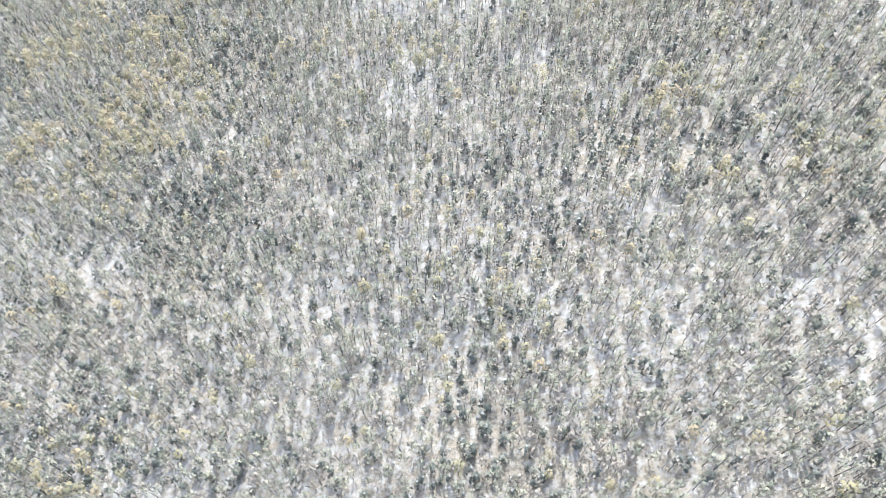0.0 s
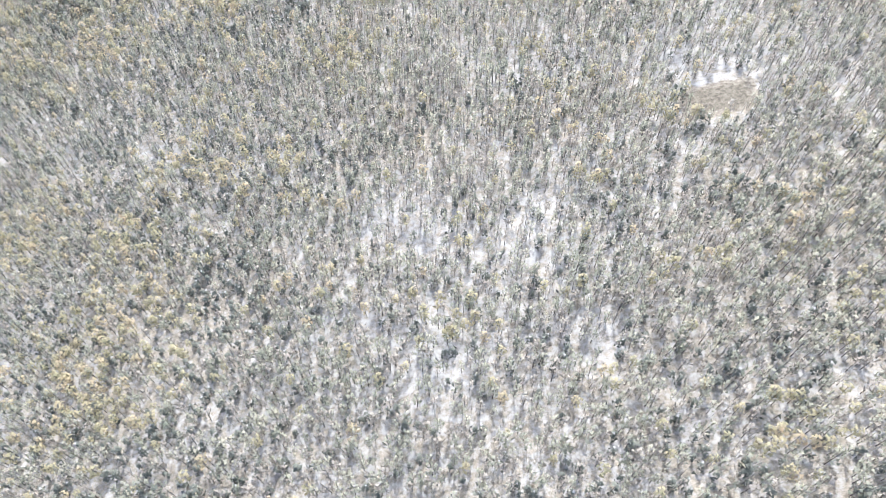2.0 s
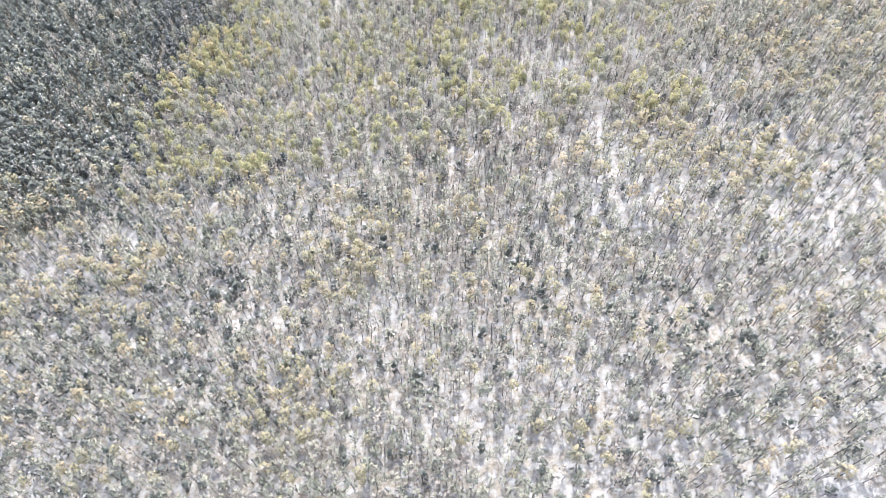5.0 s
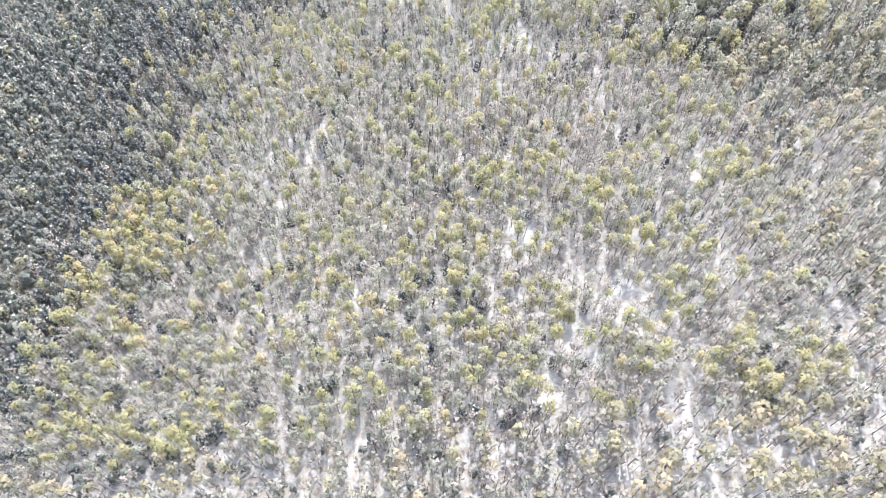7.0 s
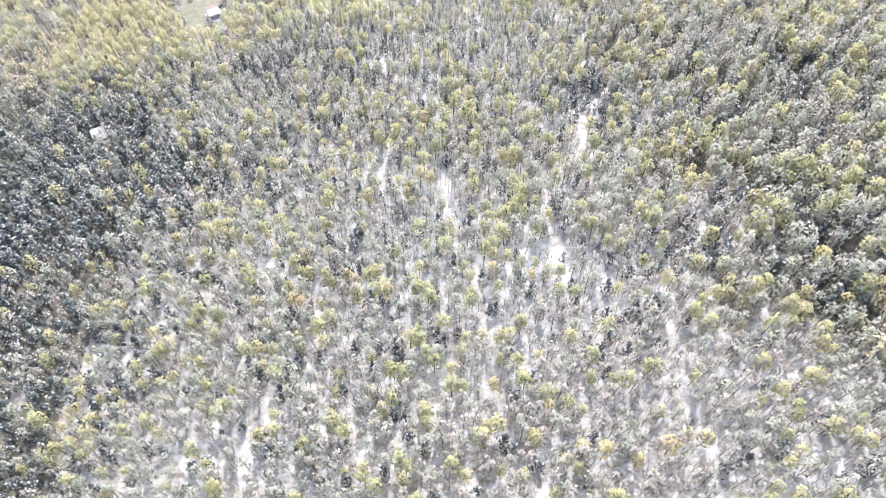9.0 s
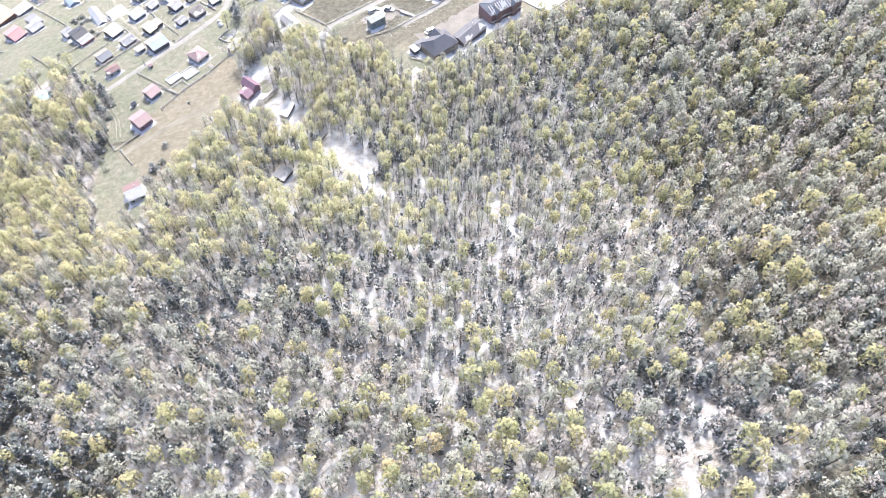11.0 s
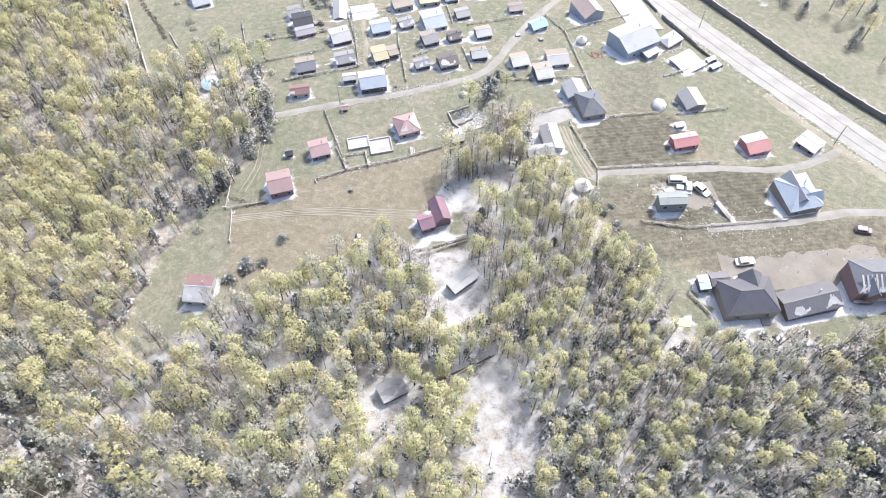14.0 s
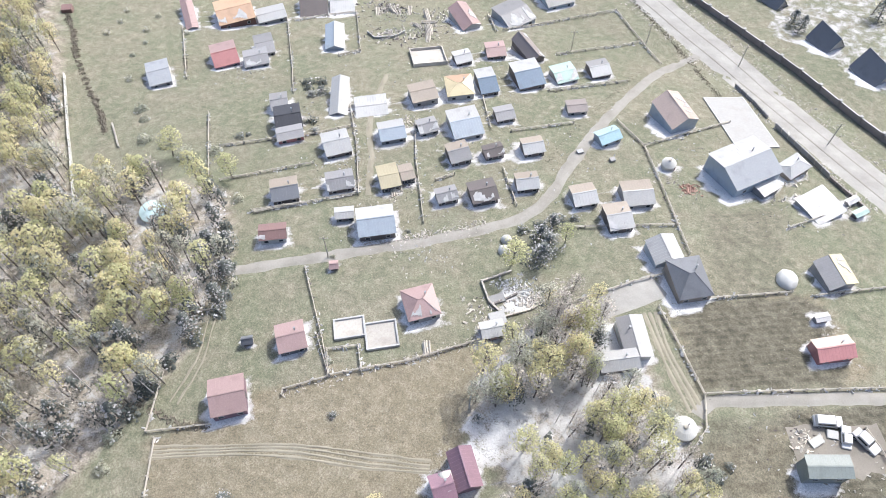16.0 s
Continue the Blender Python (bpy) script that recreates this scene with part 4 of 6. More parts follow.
def car(x, y, turn, long, label, kind="car", mat=CAR_PAINT):
    """A parked van or car: lower body, cabin with windows, wheels and lamps."""
    top = thing(kind, pose(x, y, float(lie(x, y)), 0, 0, turn), label, kind)
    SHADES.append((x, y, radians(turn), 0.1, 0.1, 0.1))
    w, k = long * 0.4, long / 2.3
    bm = bmesh.new()
    box(bm, -long / 2, long / 2, -w / 2, w / 2, 0.16 * k, 0.48 * k)
    bevelled(bm, 0.05)
    body = part("body", bm, mat, top)
    bm = bmesh.new()
    a, b = (-0.46, 0.28) if kind == "van" else (-0.34, 0.2)
    solid(bm, [(a * long, -w * 0.48, 0.47 * k), (b * long, -w * 0.48, 0.47 * k), (b * long, w * 0.48, 0.47 * k), (a * long, w * 0.48, 0.47 * k),
               (a * long + 0.08, -w * 0.4, 0.86 * k), (b * long - 0.22, -w * 0.4, 0.86 * k), (b * long - 0.22, w * 0.4, 0.86 * k), (a * long + 0.08, w * 0.4, 0.86 * k)], BOX)
    bevelled(bm, 0.03)
    part("cabin", bm, mat, top)
    for y0, y1 in ((-w * 0.475, -w * 0.43), (w * 0.43, w * 0.475)):
        bm = bmesh.new()
        box(bm, a * long + 0.14, b * long - 0.26, y0, y1, 0.54 * k, 0.74 * k)
        part("side_window", bm, GLASS, top)
    bm = bmesh.new()
    slab(bm, Vector((b * long - 0.02, -w * 0.38, 0.54 * k)), Vector((b * long - 0.02, w * 0.38, 0.54 * k)), Vector((b * long - 0.17, w * 0.36, 0.83 * k)), Vector((b * long - 0.17, -w * 0.36, 0.83 * k)), 0.03)
    part("windscreen", bm, GLASS, top)
    for fx in (-0.3, 0.3):
        for fy in (-1, 1):
            bm = bmesh.new()
            tube(bm, [Vector((fx * long, fy * w * 0.42, 0.17 * k)), Vector((fx * long, fy * w * 0.52, 0.17 * k))], [0.17 * k, 0.17 * k], 12)
            tyre = part("wheel", bm, RUBBER, top)
            bm = bmesh.new()
            tube(bm, [Vector((fx * long, fy * w * 0.5, 0.17 * k)), Vector((fx * long, fy * w * 0.53, 0.17 * k))], [0.09 * k, 0.09 * k], 10)
            part("rim", bm, STEEL, tyre)
    for fy in (-0.36, 0.36):
        bm = bmesh.new()
        box(bm, long / 2 - 0.03, long / 2 + 0.015, fy * w - 0.07, fy * w + 0.07, 0.33 * k, 0.42 * k)
        part("headlight", bm, GLASS, body)
    return top


car(-5.8, 88.3, 28, 2.4, "white van parked on a bare yard", "van")
car(-4.1, 87.7, 110, 2.0, "white car parked beside a van")
car(-2.6, 88.2, -22, 2.4, "white estate car with dark windows on a yard")
car(5.3, 79.5, 36, 2.3, "white off-road car alone on a bare yard")
car(16.7, 92.2, 20, 2.0, "snow-dusted old lorry on a yard", "van", TAUPE)
car(20.1, 91.2, 100, 2.0, "grey box lorry with snow on its roof", "van", GREY)


def container(x, y, turn, long, wide, high, mat, label):
    body, bm = bmesh.new(), bmesh.new()
    box(body, -long / 2, long / 2, -wide / 2, wide / 2, -0.1, high)
    n = max(3, int(long / 0.22))
    for i in range(n):
        px = -long / 2 + (i + 0.5) * long / n
        for sy in (-1, 1):
            box(bm, px - 0.05, px + 0.05, min(sy * wide / 2, sy * (wide / 2 + 0.03)), max(sy * wide / 2, sy * (wide / 2 + 0.03)), 0.02, high - 0.03)
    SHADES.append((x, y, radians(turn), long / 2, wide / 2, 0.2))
    top = thing("container", pose(x, y, float(lie(x, y)), 0, 0, turn), label, "container")
    part("body", body, mat, top)
    tagged(part("rib", bm, mat, top), kind="stuff")
    return top


container(1.1, 86.0, -33, 3.4, 0.6, 0.4, CONCRETE, "long low pale container beside a yard fence")
container(-6.1, 86.0, 60, 1.2, 0.7, 0.3, CANVAS, "small white covered trailer bed on a yard")
container(-5.1, 87.4, 20, 0.9, 0.7, 0.25, WHITE, "low white open crate between cars")
container(1.6, 67.8, 25, 1.9, 1.0, 0.15, roofing("pale_yellow_sheet", (0.62, 0.62, 0.28)), "pale yellow sheet lying on the grass")
container(25.5, 98.0, 20, 1.4, 0.7, 0.5, TAUPE, "dark open shelter beside the lane")
container(45.3, 98.4, 10, 1.1, 0.6, 0.5, RUST, "rusty small hut in a ploughed field")


# ---- fences, wall and poles ----
POST, RAIL = bpy.data.meshes.new("post"), bpy.data.meshes.new("rail")
_bm = bmesh.new()
box(_bm, -0.045, 0.045, -0.045, 0.045, -0.25, 0.55)
_bm.to_mesh(POST)
_bm.free()
_bm = bmesh.new()
box(_bm, 0, 1, -0.026, 0.026, -0.04, 0.04)
_bm.to_mesh(RAIL)
_bm.free()
POST.materials.append(WOOD)
RAIL.materials.append(WOOD)


FENCE_LINES = []


def fence(points, label="weathered grey timber rail fence", step=1.5, rails=(0.22, 0.42)):
    FENCE_LINES.append(points)
    top = thing("fence", pose(points[0][0], points[0][1], float(lie(*points[0]))), label, "fence", "village fences")
    o = top.matrix_world.translation
    for (ax, ay), (bx, by) in zip(points, points[1:]):
        n = max(1, round(math.hypot(bx - ax, by - ay) / step))
        for i in range(n + (points[-1] == (bx, by))):
            f = i / n
            p = at(ax + (bx - ax) * f, ay + (by - ay) * f) - o
            ob = new("post", POST)
            ob.parent, ob.location, ob.rotation_euler = top, p, (random.gauss(0, 0.05), random.gauss(0, 0.05), random.random())
            if i < n:
                q = at(ax + (bx - ax) * (i + 1) / n, ay + (by - ay) * (i + 1) / n) - o
                for h in rails:
                    r = new("rail", RAIL)
                    r.parent = top
                    a, b = p + Vector((0, 0, h + random.gauss(0, 0.02))), q + Vector((0, 0, h + random.gauss(0, 0.02)))
                    r.matrix_basis = Matrix.Translation(a) @ (b - a).to_track_quat("X", "Z").to_matrix().to_4x4() @ Matrix.Diagonal(((b - a).length, 1, 1, 1))
    return top


fence([(-59.0, 73.6), (-57.8, 70.1)])
fence([(-57.6, 62.6), (-54.6, 57.4)])
fence([(-54.6, 57.4), (-50.1, 60.8)])
fence([(-53.5, 57.4), (-50.4, 53.2)])
fence([(-46.5, 66.1), (-46.8, 66.6), (-44.1, 69.6)])
fence([(-53.7, 78.3), (-47.0, 72.5), (-44.1, 69.8)])
fence([(-44.1, 69.8), (-39.0, 74.5), (-34.2, 80.2)])
fence([(-33.3, 79.3), (-31.0, 76.7)])
fence([(-71.8, 83.3), (-80.8, 92.3)])
fence([(-89.4, 96.7), (-99.3, 105.7)])
fence([(-88.0, 115.5), (-78.5, 105.6), (-74.2, 100.8)])
fence([(-65.9, 101.9), (-60.4, 95.9), (-55.3, 89.4)])
fence([(-74.6, 88.0), (-66.1, 95.4), (-63.4, 98.6)])
fence([(-70.3, 83.5), (-62.9, 91.0)])
fence([(-63.4, 81.5), (-55.6, 89.3)])
fence([(-57.3, 103.5), (-53.4, 97.7), (-50.4, 93.9), (-46.9, 89.4)])
fence([(-59.4, 129.3), (-53.9, 136.5), (-47.8, 143.1)])
fence([(-49.8, 127.0), (-41.4, 137.1)])
fence([(-47.8, 143.1), (-42.0, 137.6), (-37.0, 132.9)])
fence([(-52.8, 112.0), (-48.7, 106.8)])
fence([(-49.4, 95.6), (-48.1, 97.5)])
fence([(-44.0, 101.2), (-39.9, 96.7)])
fence([(-36.8, 116.7), (-32.2, 113.7), (-28.0, 108.1), (-24.4, 103.2), (-22.0, 100.0)])
fence([(-32.2, 113.7), (-28.8, 119.0), (-25.2, 124.4)])
fence([(-14.5, 109.4), (-9.7, 116.4)])
fence([(-22.2, 91.9), (-18.7, 88.5), (-15.4, 85.2), (-14.2, 82.2), (-14.5, 79.9)])
fence([(-15.3, 85.4), (-2.1, 94.6)])
fence([(-18.5, 95.5), (-12.0, 100.7)])
fence([(-10.0, 101.5), (-4.2, 106.7)])
fence([(-29.7, 87.5), (-25.4, 93.5), (-23.0, 96.3)])
fence([(-34.6, 96.1), (-30.2, 99.2), (-24.6, 103.1)])
fence([(-7.4, 79.4), (-2.0, 81.3), (8.2, 89.0)])
fence([(0.9, 72.0), (5.1, 69.8)])
fence([(-29.7, 61.6), (-24.4, 67.1)])
fence([(-29.1, 60.9), (-24.4, 66.5)])
fence([(-17.8, 48.7), (-14.9, 53.8)])
fence([(-2.9, 89.5), (1.9, 85.3)])
fence([(-87.5, 116.4), (-81.0, 123.1), (-73.1, 113.6), (-74.9, 111.0)])
fence([(-63.8, 132.7), (-60.0, 128.4)])
fence([(-46.5, 107.8), (-41.0, 113.3)])
fence([(-46.6, 118.0), (-39.1, 125.8)])
fence([(-63.8, 81.6), (-59.9, 85.0)])
fence([(-59.0, 73.6), (-57.8, 70.1), (-59.4, 68.8)])
fence([(-44.2, 69.8), (-45.9, 71.8), (-43.7, 73.6), (-41.8, 71.5)])
fence([(-47.7, 72.6), (-44.2, 69.8)])
fence([(32.4, 96.3), (36.8, 97.3), (39.3, 90.7), (27.8, 81.7), (24.9, 79.6)])



def roadside_wall():
    """The long panel wall beyond the road, with a capped pillar at each joint."""
    line = [(-60.0, 165.5), (-42.2, 153.4), (-31.6, 147.2), (-20.4, 140.6), (-9.2, 133.0), (1.0, 125.5), (10.6, 119.8), (20.1, 115.6), (28.9, 113.2), (37.5, 111.3), (46.2, 109.6), (58, 107), (80, 102)]
    top = thing("roadside_wall", pose(line[0][0], line[0][1], float(lie(*line[0]))), "long dark grey panel wall with pale capped pillars", "wall")
    o = top.matrix_world.translation
    run = [Vector(p) for p in line]
    spots, left = [run[0]], 0.0
    step = 3.6
    for a, b in zip(run, run[1:]):
        d = (b - a).length
        s = step - left
        while s <= d:
            spots.append(a.lerp(b, s / d))
            s += step
        left = d - (s - step)
    for a, b in zip(spots, spots[1:]):
        p, q = at(a.x, a.y) - o, at(b.x, b.y) - o
        turn = (q - p).to_track_quat("X", "Z").to_matrix().to_4x4()
        bm = bmesh.new()
        box(bm, 0.12, (q - p).length - 0.12, -0.05, 0.05, -0.2, 1.0, Matrix.Translation(p) @ turn)
        part("panel", bm, TAUPE, top)
        bm = bmesh.new()
        box(bm, 0.12, (q - p).length - 0.12, -0.08, 0.08, 1.0, 1.06, Matrix.Translation(p) @ turn)
        part("coping", bm, WHITE, top)
        bm = bmesh.new()
        box(bm, -0.15, 0.15, -0.15, 0.15, -0.3, 1.2, Matrix.Translation(p) @ turn)
        post_ob = part("pillar", bm, TAUPE, top)
        bm = bmesh.new()
        box(bm, -0.19, 0.19, -0.19, 0.19, 1.2, 1.28, Matrix.Translation(p) @ turn)
        part("cap", bm, WHITE, post_ob)


roadside_wall()


def pole(x, y, high=4.0):
    top = thing("utility_pole", pose(x, y, float(lie(x, y)), 0, 0, 30), "tall weathered wooden pole with a crossarm", "pole", "utility poles")
    bm = bmesh.new()
    tube(bm, [Vector((0, 0, -0.3)), Vector((0, 0, high))], [0.07, 0.05], 7)
    part("mast", bm, WOOD, top)
    bm = bmesh.new()
    box(bm, -0.45, 0.45, -0.03, 0.03, high - 0.35, high - 0.28)
    arm = part("crossarm", bm, WOOD, top)
    for k in (-0.4, 0, 0.4):
        bm = bmesh.new()
        tube(bm, [Vector((k, 0, high - 0.28)), Vector((k, 0, high - 0.16))], [0.03, 0.02], 6)
        part("insulator", bm, WHITE, arm)


for px, py in ((-52.6, 80.6), (-40.7, 137.0), (-28, 138.4), (28.4, 98.2), (49.3, 96.4), (10.6, 107.4), (-14.0, 127.2), (-48.6, 129.0)):
    pole(px, py)


# ---- roads ----
WAYS = []      # lines and half widths, where no grass grows


def strip(name, line, width, mat, label, up=0.03, ragged=0.25):
    """A road laid on the ground along a line, with a slightly uneven edge."""
    WAYS.append((line, width * 0.48))
    pts = [Vector(p) for p in line]
    fine = []
    for i in range(len(pts) - 1):
        p0, p1, p2, p3 = pts[max(i - 1, 0)], pts[i], pts[i + 1], pts[min(i + 2, len(pts) - 1)]
        n = max(2, int((p2 - p1).length / 0.8))
        for k in range(n):
            u = k / n
            fine.append(0.5 * (2 * p1 + (p2 - p0) * u + (2 * p0 - 5 * p1 + 4 * p2 - p3) * u * u + (3 * p1 - p0 - 3 * p2 + p3) * u ** 3))
    fine.append(pts[-1])
    bm = bmesh.new()
    rows = []
    cuts = 6
    for i, p in enumerate(fine):
        d = (fine[min(i + 1, len(fine) - 1)] - fine[max(i - 1, 0)]).normalized()
        side = Vector((d.y, -d.x))
        row = []
        for k in range(cuts + 1):
            f = k / cuts - 0.5
            wob = ragged * noise.noise(Vector((p.x * 0.7, p.y * 0.7, k * 3.1))) if k in (0, cuts) else 0
            q = p + side * (f * width + wob)
            rut = -0.02 if k in (1, 5) else (up if 0 < k < cuts else -0.03)
            row.append(bm.verts.new((q.x, q.y, float(lie(q.x, q.y)) + rut + 0.03)))
        rows.append(row)
    for a, b in zip(rows, rows[1:]):
        for k in range(cuts):
            bm.faces.new((a[k], b[k], b[k + 1], a[k + 1]))
    ob = obj(name, bm, mat, None, True)
    return tagged(ob, label, kind="structure")


strip("road", [(-75, 166), (-48.5, 151.0), (-37, 143.2), (-28.5, 137.6), (-19.3, 130.7), (-10, 124.0), (-1.5, 118.6), (7.5, 113.6), (16, 109.2), (25, 105.6), (35, 103.8), (45, 103.2), (57, 101.6), (85, 96), (130, 84)], 5.6, GRAVEL, "wide pale gravel road")
for aside in (-1.15, 0.95):
    strip("wheel_track", [(x + 0.53 * aside, y + 0.85 * aside) for x, y in ((-75, 166), (-48.5, 151.0), (-37, 143.2), (-28.5, 137.6), (-19.3, 130.7), (-10, 124.0), (-1.5, 118.6), (7.5, 113.6), (16, 109.2), (25, 105.6), (35, 103.8), (45, 103.2), (57, 101.6), (85, 96))], 0.6, TRACK, "grey wheel track worn into the road", 0.06, 0.3)
strip("road_verge", [(-0.4, 113.4), (9.8, 107.6), (19.3, 103.5), (28.7, 101.3), (40.8, 100.0), (52.0, 98.6), (63.6, 97.0), (85, 92.4)], 1.7, WORN, "dusty trodden verge along the gravel road", 0.0, 0.5)
strip("track", [(-60.4, 73.8), (-55.3, 78.4), (-50.2, 83.0), (-45.9, 86.8), (-41.0, 92.1), (-38.4, 95.9), (-37.6, 100.3), (-38.0, 106.2), (-38.1, 114.4), (-37.6, 122.2), (-36.5, 130.4), (-33.5, 137.9)], 1.3, TRACK, "grey dirt track through the village")
strip("track", [(-15.2, 83.0), (-14.6, 84.9), (-11.4, 87.2), (-6.8, 90.3), (-1.8, 93.6), (4.2, 97.0), (8.0, 100.6), (11.6, 106.4)], 1.2, TRACK, "grey dirt lane between plots")
strip("track", [(-0.1, 82.4), (7.8, 88.4), (14.4, 94.4), (20.6, 98.4), (27.8, 103.8)], 1.3, TRACK, "dirt lane beside a bare yard")


def ruts(line, label, asides=(-0.45, -0.1, 0.4), width=0.24):
    """Wheel ruts worn side by side into the grass."""
    ends = [Vector(p) for p in line]
    for k, aside in enumerate(asides):
        moved = []
        for i, p in enumerate(ends):
            d = (ends[min(i + 1, len(ends) - 1)] - ends[max(i - 1, 0)]).normalized()
            moved.append(tuple(p + Vector((d.y, -d.x)) * (aside + 0.12 * math.sin(1.7 * i + k))))
        strip("path", moved, width, WORN, label, 0.0, 0.18)


ruts([(-53.0, 56.2), (-47.4, 59.7), (-42.3, 62.6), (-37.0, 64.9), (-31.9, 67.3)], "pale wheel rut across a dry field", (-0.55, -0.2, 0.15, 0.5))
strip("path", [(-66.5, 110.4), (-62.1, 100.9), (-58.0, 95.4), (-54.4, 89.9)], 0.7, WORN, "narrow lane between fences", 0.0, 0.2)
strip("yard_ground", [(-26.8, 89.0), (-25.0, 91.6), (-23.2, 94.6)], 3.0, GRAVEL, "pale trodden court between two houses", 0.0, 0.6)
ruts([(-22.6, 91.0), (-20.4, 88.2), (-18.4, 86.0), (-15.4, 83.4)], "trodden way along a fence", (-0.5, 0.0, 0.5), 0.34)
ruts([(-59.6, 73.2), (-57.4, 68.7), (-55.5, 64.8), (-54.6, 60.6)], "faint wheel track along the wood", (-0.35, 0.35), 0.2)
strip("yard_ground", [(-7.4, 84.2), (-4.2, 86.4), (-0.8, 88.8)], 4.2, YARD, "dark trodden yard with parked cars", 0.0, 0.9)
strip("yard_ground", [(3.5, 76.8), (9, 80), (14.5, 84.5), (20, 88.5)], 5.0, YARD, "bare trodden yard before the dark-roofed houses", 0.0, 1.4)


# ---- ground: one sheet, finer in the village, out to the horizon ----
def spaced(stops):
    out = []
    for a, b, step in stops:
        out += list(np.arange(a, b, step))
    return np.array(out + [stops[-1][1]])


def ground_sheet():
    xs = spaced([(-3000, -600, 300), (-600, -220, 20), (-220, -108, 3), (-108, 42, 1.05), (42, 200, 3), (200, 600, 20), (600, 3000, 300)])
    ys = spaced([(-3000, -800, 300), (-800, -520, 20), (-520, 38, 3), (38, 152, 1.05), (152, 240, 2.5), (240, 600, 20), (600, 3000, 300)])
    gx, gy = np.meshgrid(xs, ys)
    x, y = gx.ravel(), gy.ravel()
    z = lie(x, y)
    nx, ny = len(xs), len(ys)
    idx = np.arange(nx * ny).reshape(ny, nx)
    faces = np.stack([idx[:-1, :-1], idx[:-1, 1:], idx[1:, 1:], idx[1:, :-1]], -1).reshape(-1, 4)
    me = bpy.data.meshes.new("ground")
    me.vertices.add(len(x))
    me.vertices.foreach_set("co", np.stack([x, y, z], -1).ravel())
    me.loops.add(faces.size)
    me.loops.foreach_set("vertex_index", faces.ravel().astype(np.int32))
    me.polygons.add(len(faces))
    me.polygons.foreach_set("loop_start", np.arange(0, faces.size, 4, dtype=np.int32))
    me.update()
    wood = ~within(OPEN, x, y)
    snow = np.where(wood, np.interp(y, [-300, -100, 20, 60], [0.575, 0.6, 0.6, 0.6]) - 0.08 * (x < -52) * (y > 0) + 0.04 * np.sin(x * 0.045 + 2 * np.sin(y * 0.03)) * np.sin(y * 0.05 + 0.4), 0.0)
    snow += np.where(wood, 0.02 * np.exp(-((x - 20) / 22) ** 2) * (y > -170) * (y < -40) + 0.08 * (x > -30) * (x < 2) * (y > 50) + 0.05 * (x > 2) * (x < 60) * (y > 40) - 0.03 * (x > 25) * (y > 10) * (y < 40) + 0.05 * groves(GAPS_HIGH + GAPS_LOW, x, y) - 0.06 * groves(DIM, x, y), 0.0)
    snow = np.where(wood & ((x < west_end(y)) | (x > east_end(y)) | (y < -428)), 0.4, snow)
    wx, wy = x + 7 * np.sin(y / 5) + 5 * np.sin(x / 3), y + 7 * np.sin(x / 6) + 5 * np.sin(y / 3.3)
    # painted shade: part of the white snow is taken away
    for area in PAINTED_SHADE:
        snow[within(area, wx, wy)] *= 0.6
    snow[within(CLEARING, x, y)] = 0
    for n, g in enumerate(GLADES):
        snow[within(g, x, y)] = 0.6 if n > 3 else 0.64
    for drift in ([(-27, 148), (-31, 166), (-17, 182), (0, 160), (-6, 140), (-12, 143), (-18, 147)], [(32, 117), (36, 128), (75, 122), (75, 108), (50, 113)]):
        snow[within(drift, x, y)] = 0.56 if drift[0][0] < 0 else 0.42
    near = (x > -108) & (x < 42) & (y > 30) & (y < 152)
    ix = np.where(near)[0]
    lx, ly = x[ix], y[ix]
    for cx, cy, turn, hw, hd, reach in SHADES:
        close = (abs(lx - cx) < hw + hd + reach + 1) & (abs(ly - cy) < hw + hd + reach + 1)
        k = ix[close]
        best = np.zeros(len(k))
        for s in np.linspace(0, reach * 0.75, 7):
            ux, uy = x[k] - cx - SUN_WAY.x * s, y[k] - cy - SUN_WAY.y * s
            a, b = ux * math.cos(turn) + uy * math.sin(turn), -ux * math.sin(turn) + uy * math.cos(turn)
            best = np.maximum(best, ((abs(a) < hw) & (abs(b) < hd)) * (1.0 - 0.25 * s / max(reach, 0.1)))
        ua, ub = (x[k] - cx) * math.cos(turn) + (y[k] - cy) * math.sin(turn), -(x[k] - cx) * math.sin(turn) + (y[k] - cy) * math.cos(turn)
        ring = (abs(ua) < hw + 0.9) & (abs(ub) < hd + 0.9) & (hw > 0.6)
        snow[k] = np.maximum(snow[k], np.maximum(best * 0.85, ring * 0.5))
    for drift in DRIFTS:
        snow[within(drift, x, y)] = 0.7
    litter = np.where(wood, 0.85, 0.0)
    # painted shade: less of the pale leaf litter
    for area in PAINTED_SHADE:
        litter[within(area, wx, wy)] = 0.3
    dry = np.zeros(len(x))
    for field in ([(-54, 57), (-50, 53), (-45, 46), (-36, 58), (-32, 64), (-30, 68), (-34, 80), (-39, 75), (-44.6, 70), (-47, 67)], [(-22, 92), (-16, 86), (-3, 95), (-10, 102)], [(5, 86), (10, 80), (0, 75), (-6, 78)],
                  [(-14, 80), (-9, 86), (-3, 82), (-6, 77)], [(2, 88), (7, 96), (13, 95), (5, 86)], [(0, 79), (5, 84), (14, 92), (24, 102), (34, 100), (80, 96), (80, 86), (44, 90), (36, 86), (22, 86), (8, 76)]):
        dry[within(field, x, y)] = 0.9
    tilled_and_shade = np.zeros(len(x))
    for plot, much in TILLED:
        tilled_and_shade[within(plot, x, y)] = much
    # painted shade: the dark soil colour laid under the trees
    for area in PAINTED_SHADE:
        tilled_and_shade[within(area, wx, wy)] = 0.7
    dry[within(CLEARING, x, y)] = 1.0
    tilled_and_shade[within(CLEARING, x, y)] = 0.85
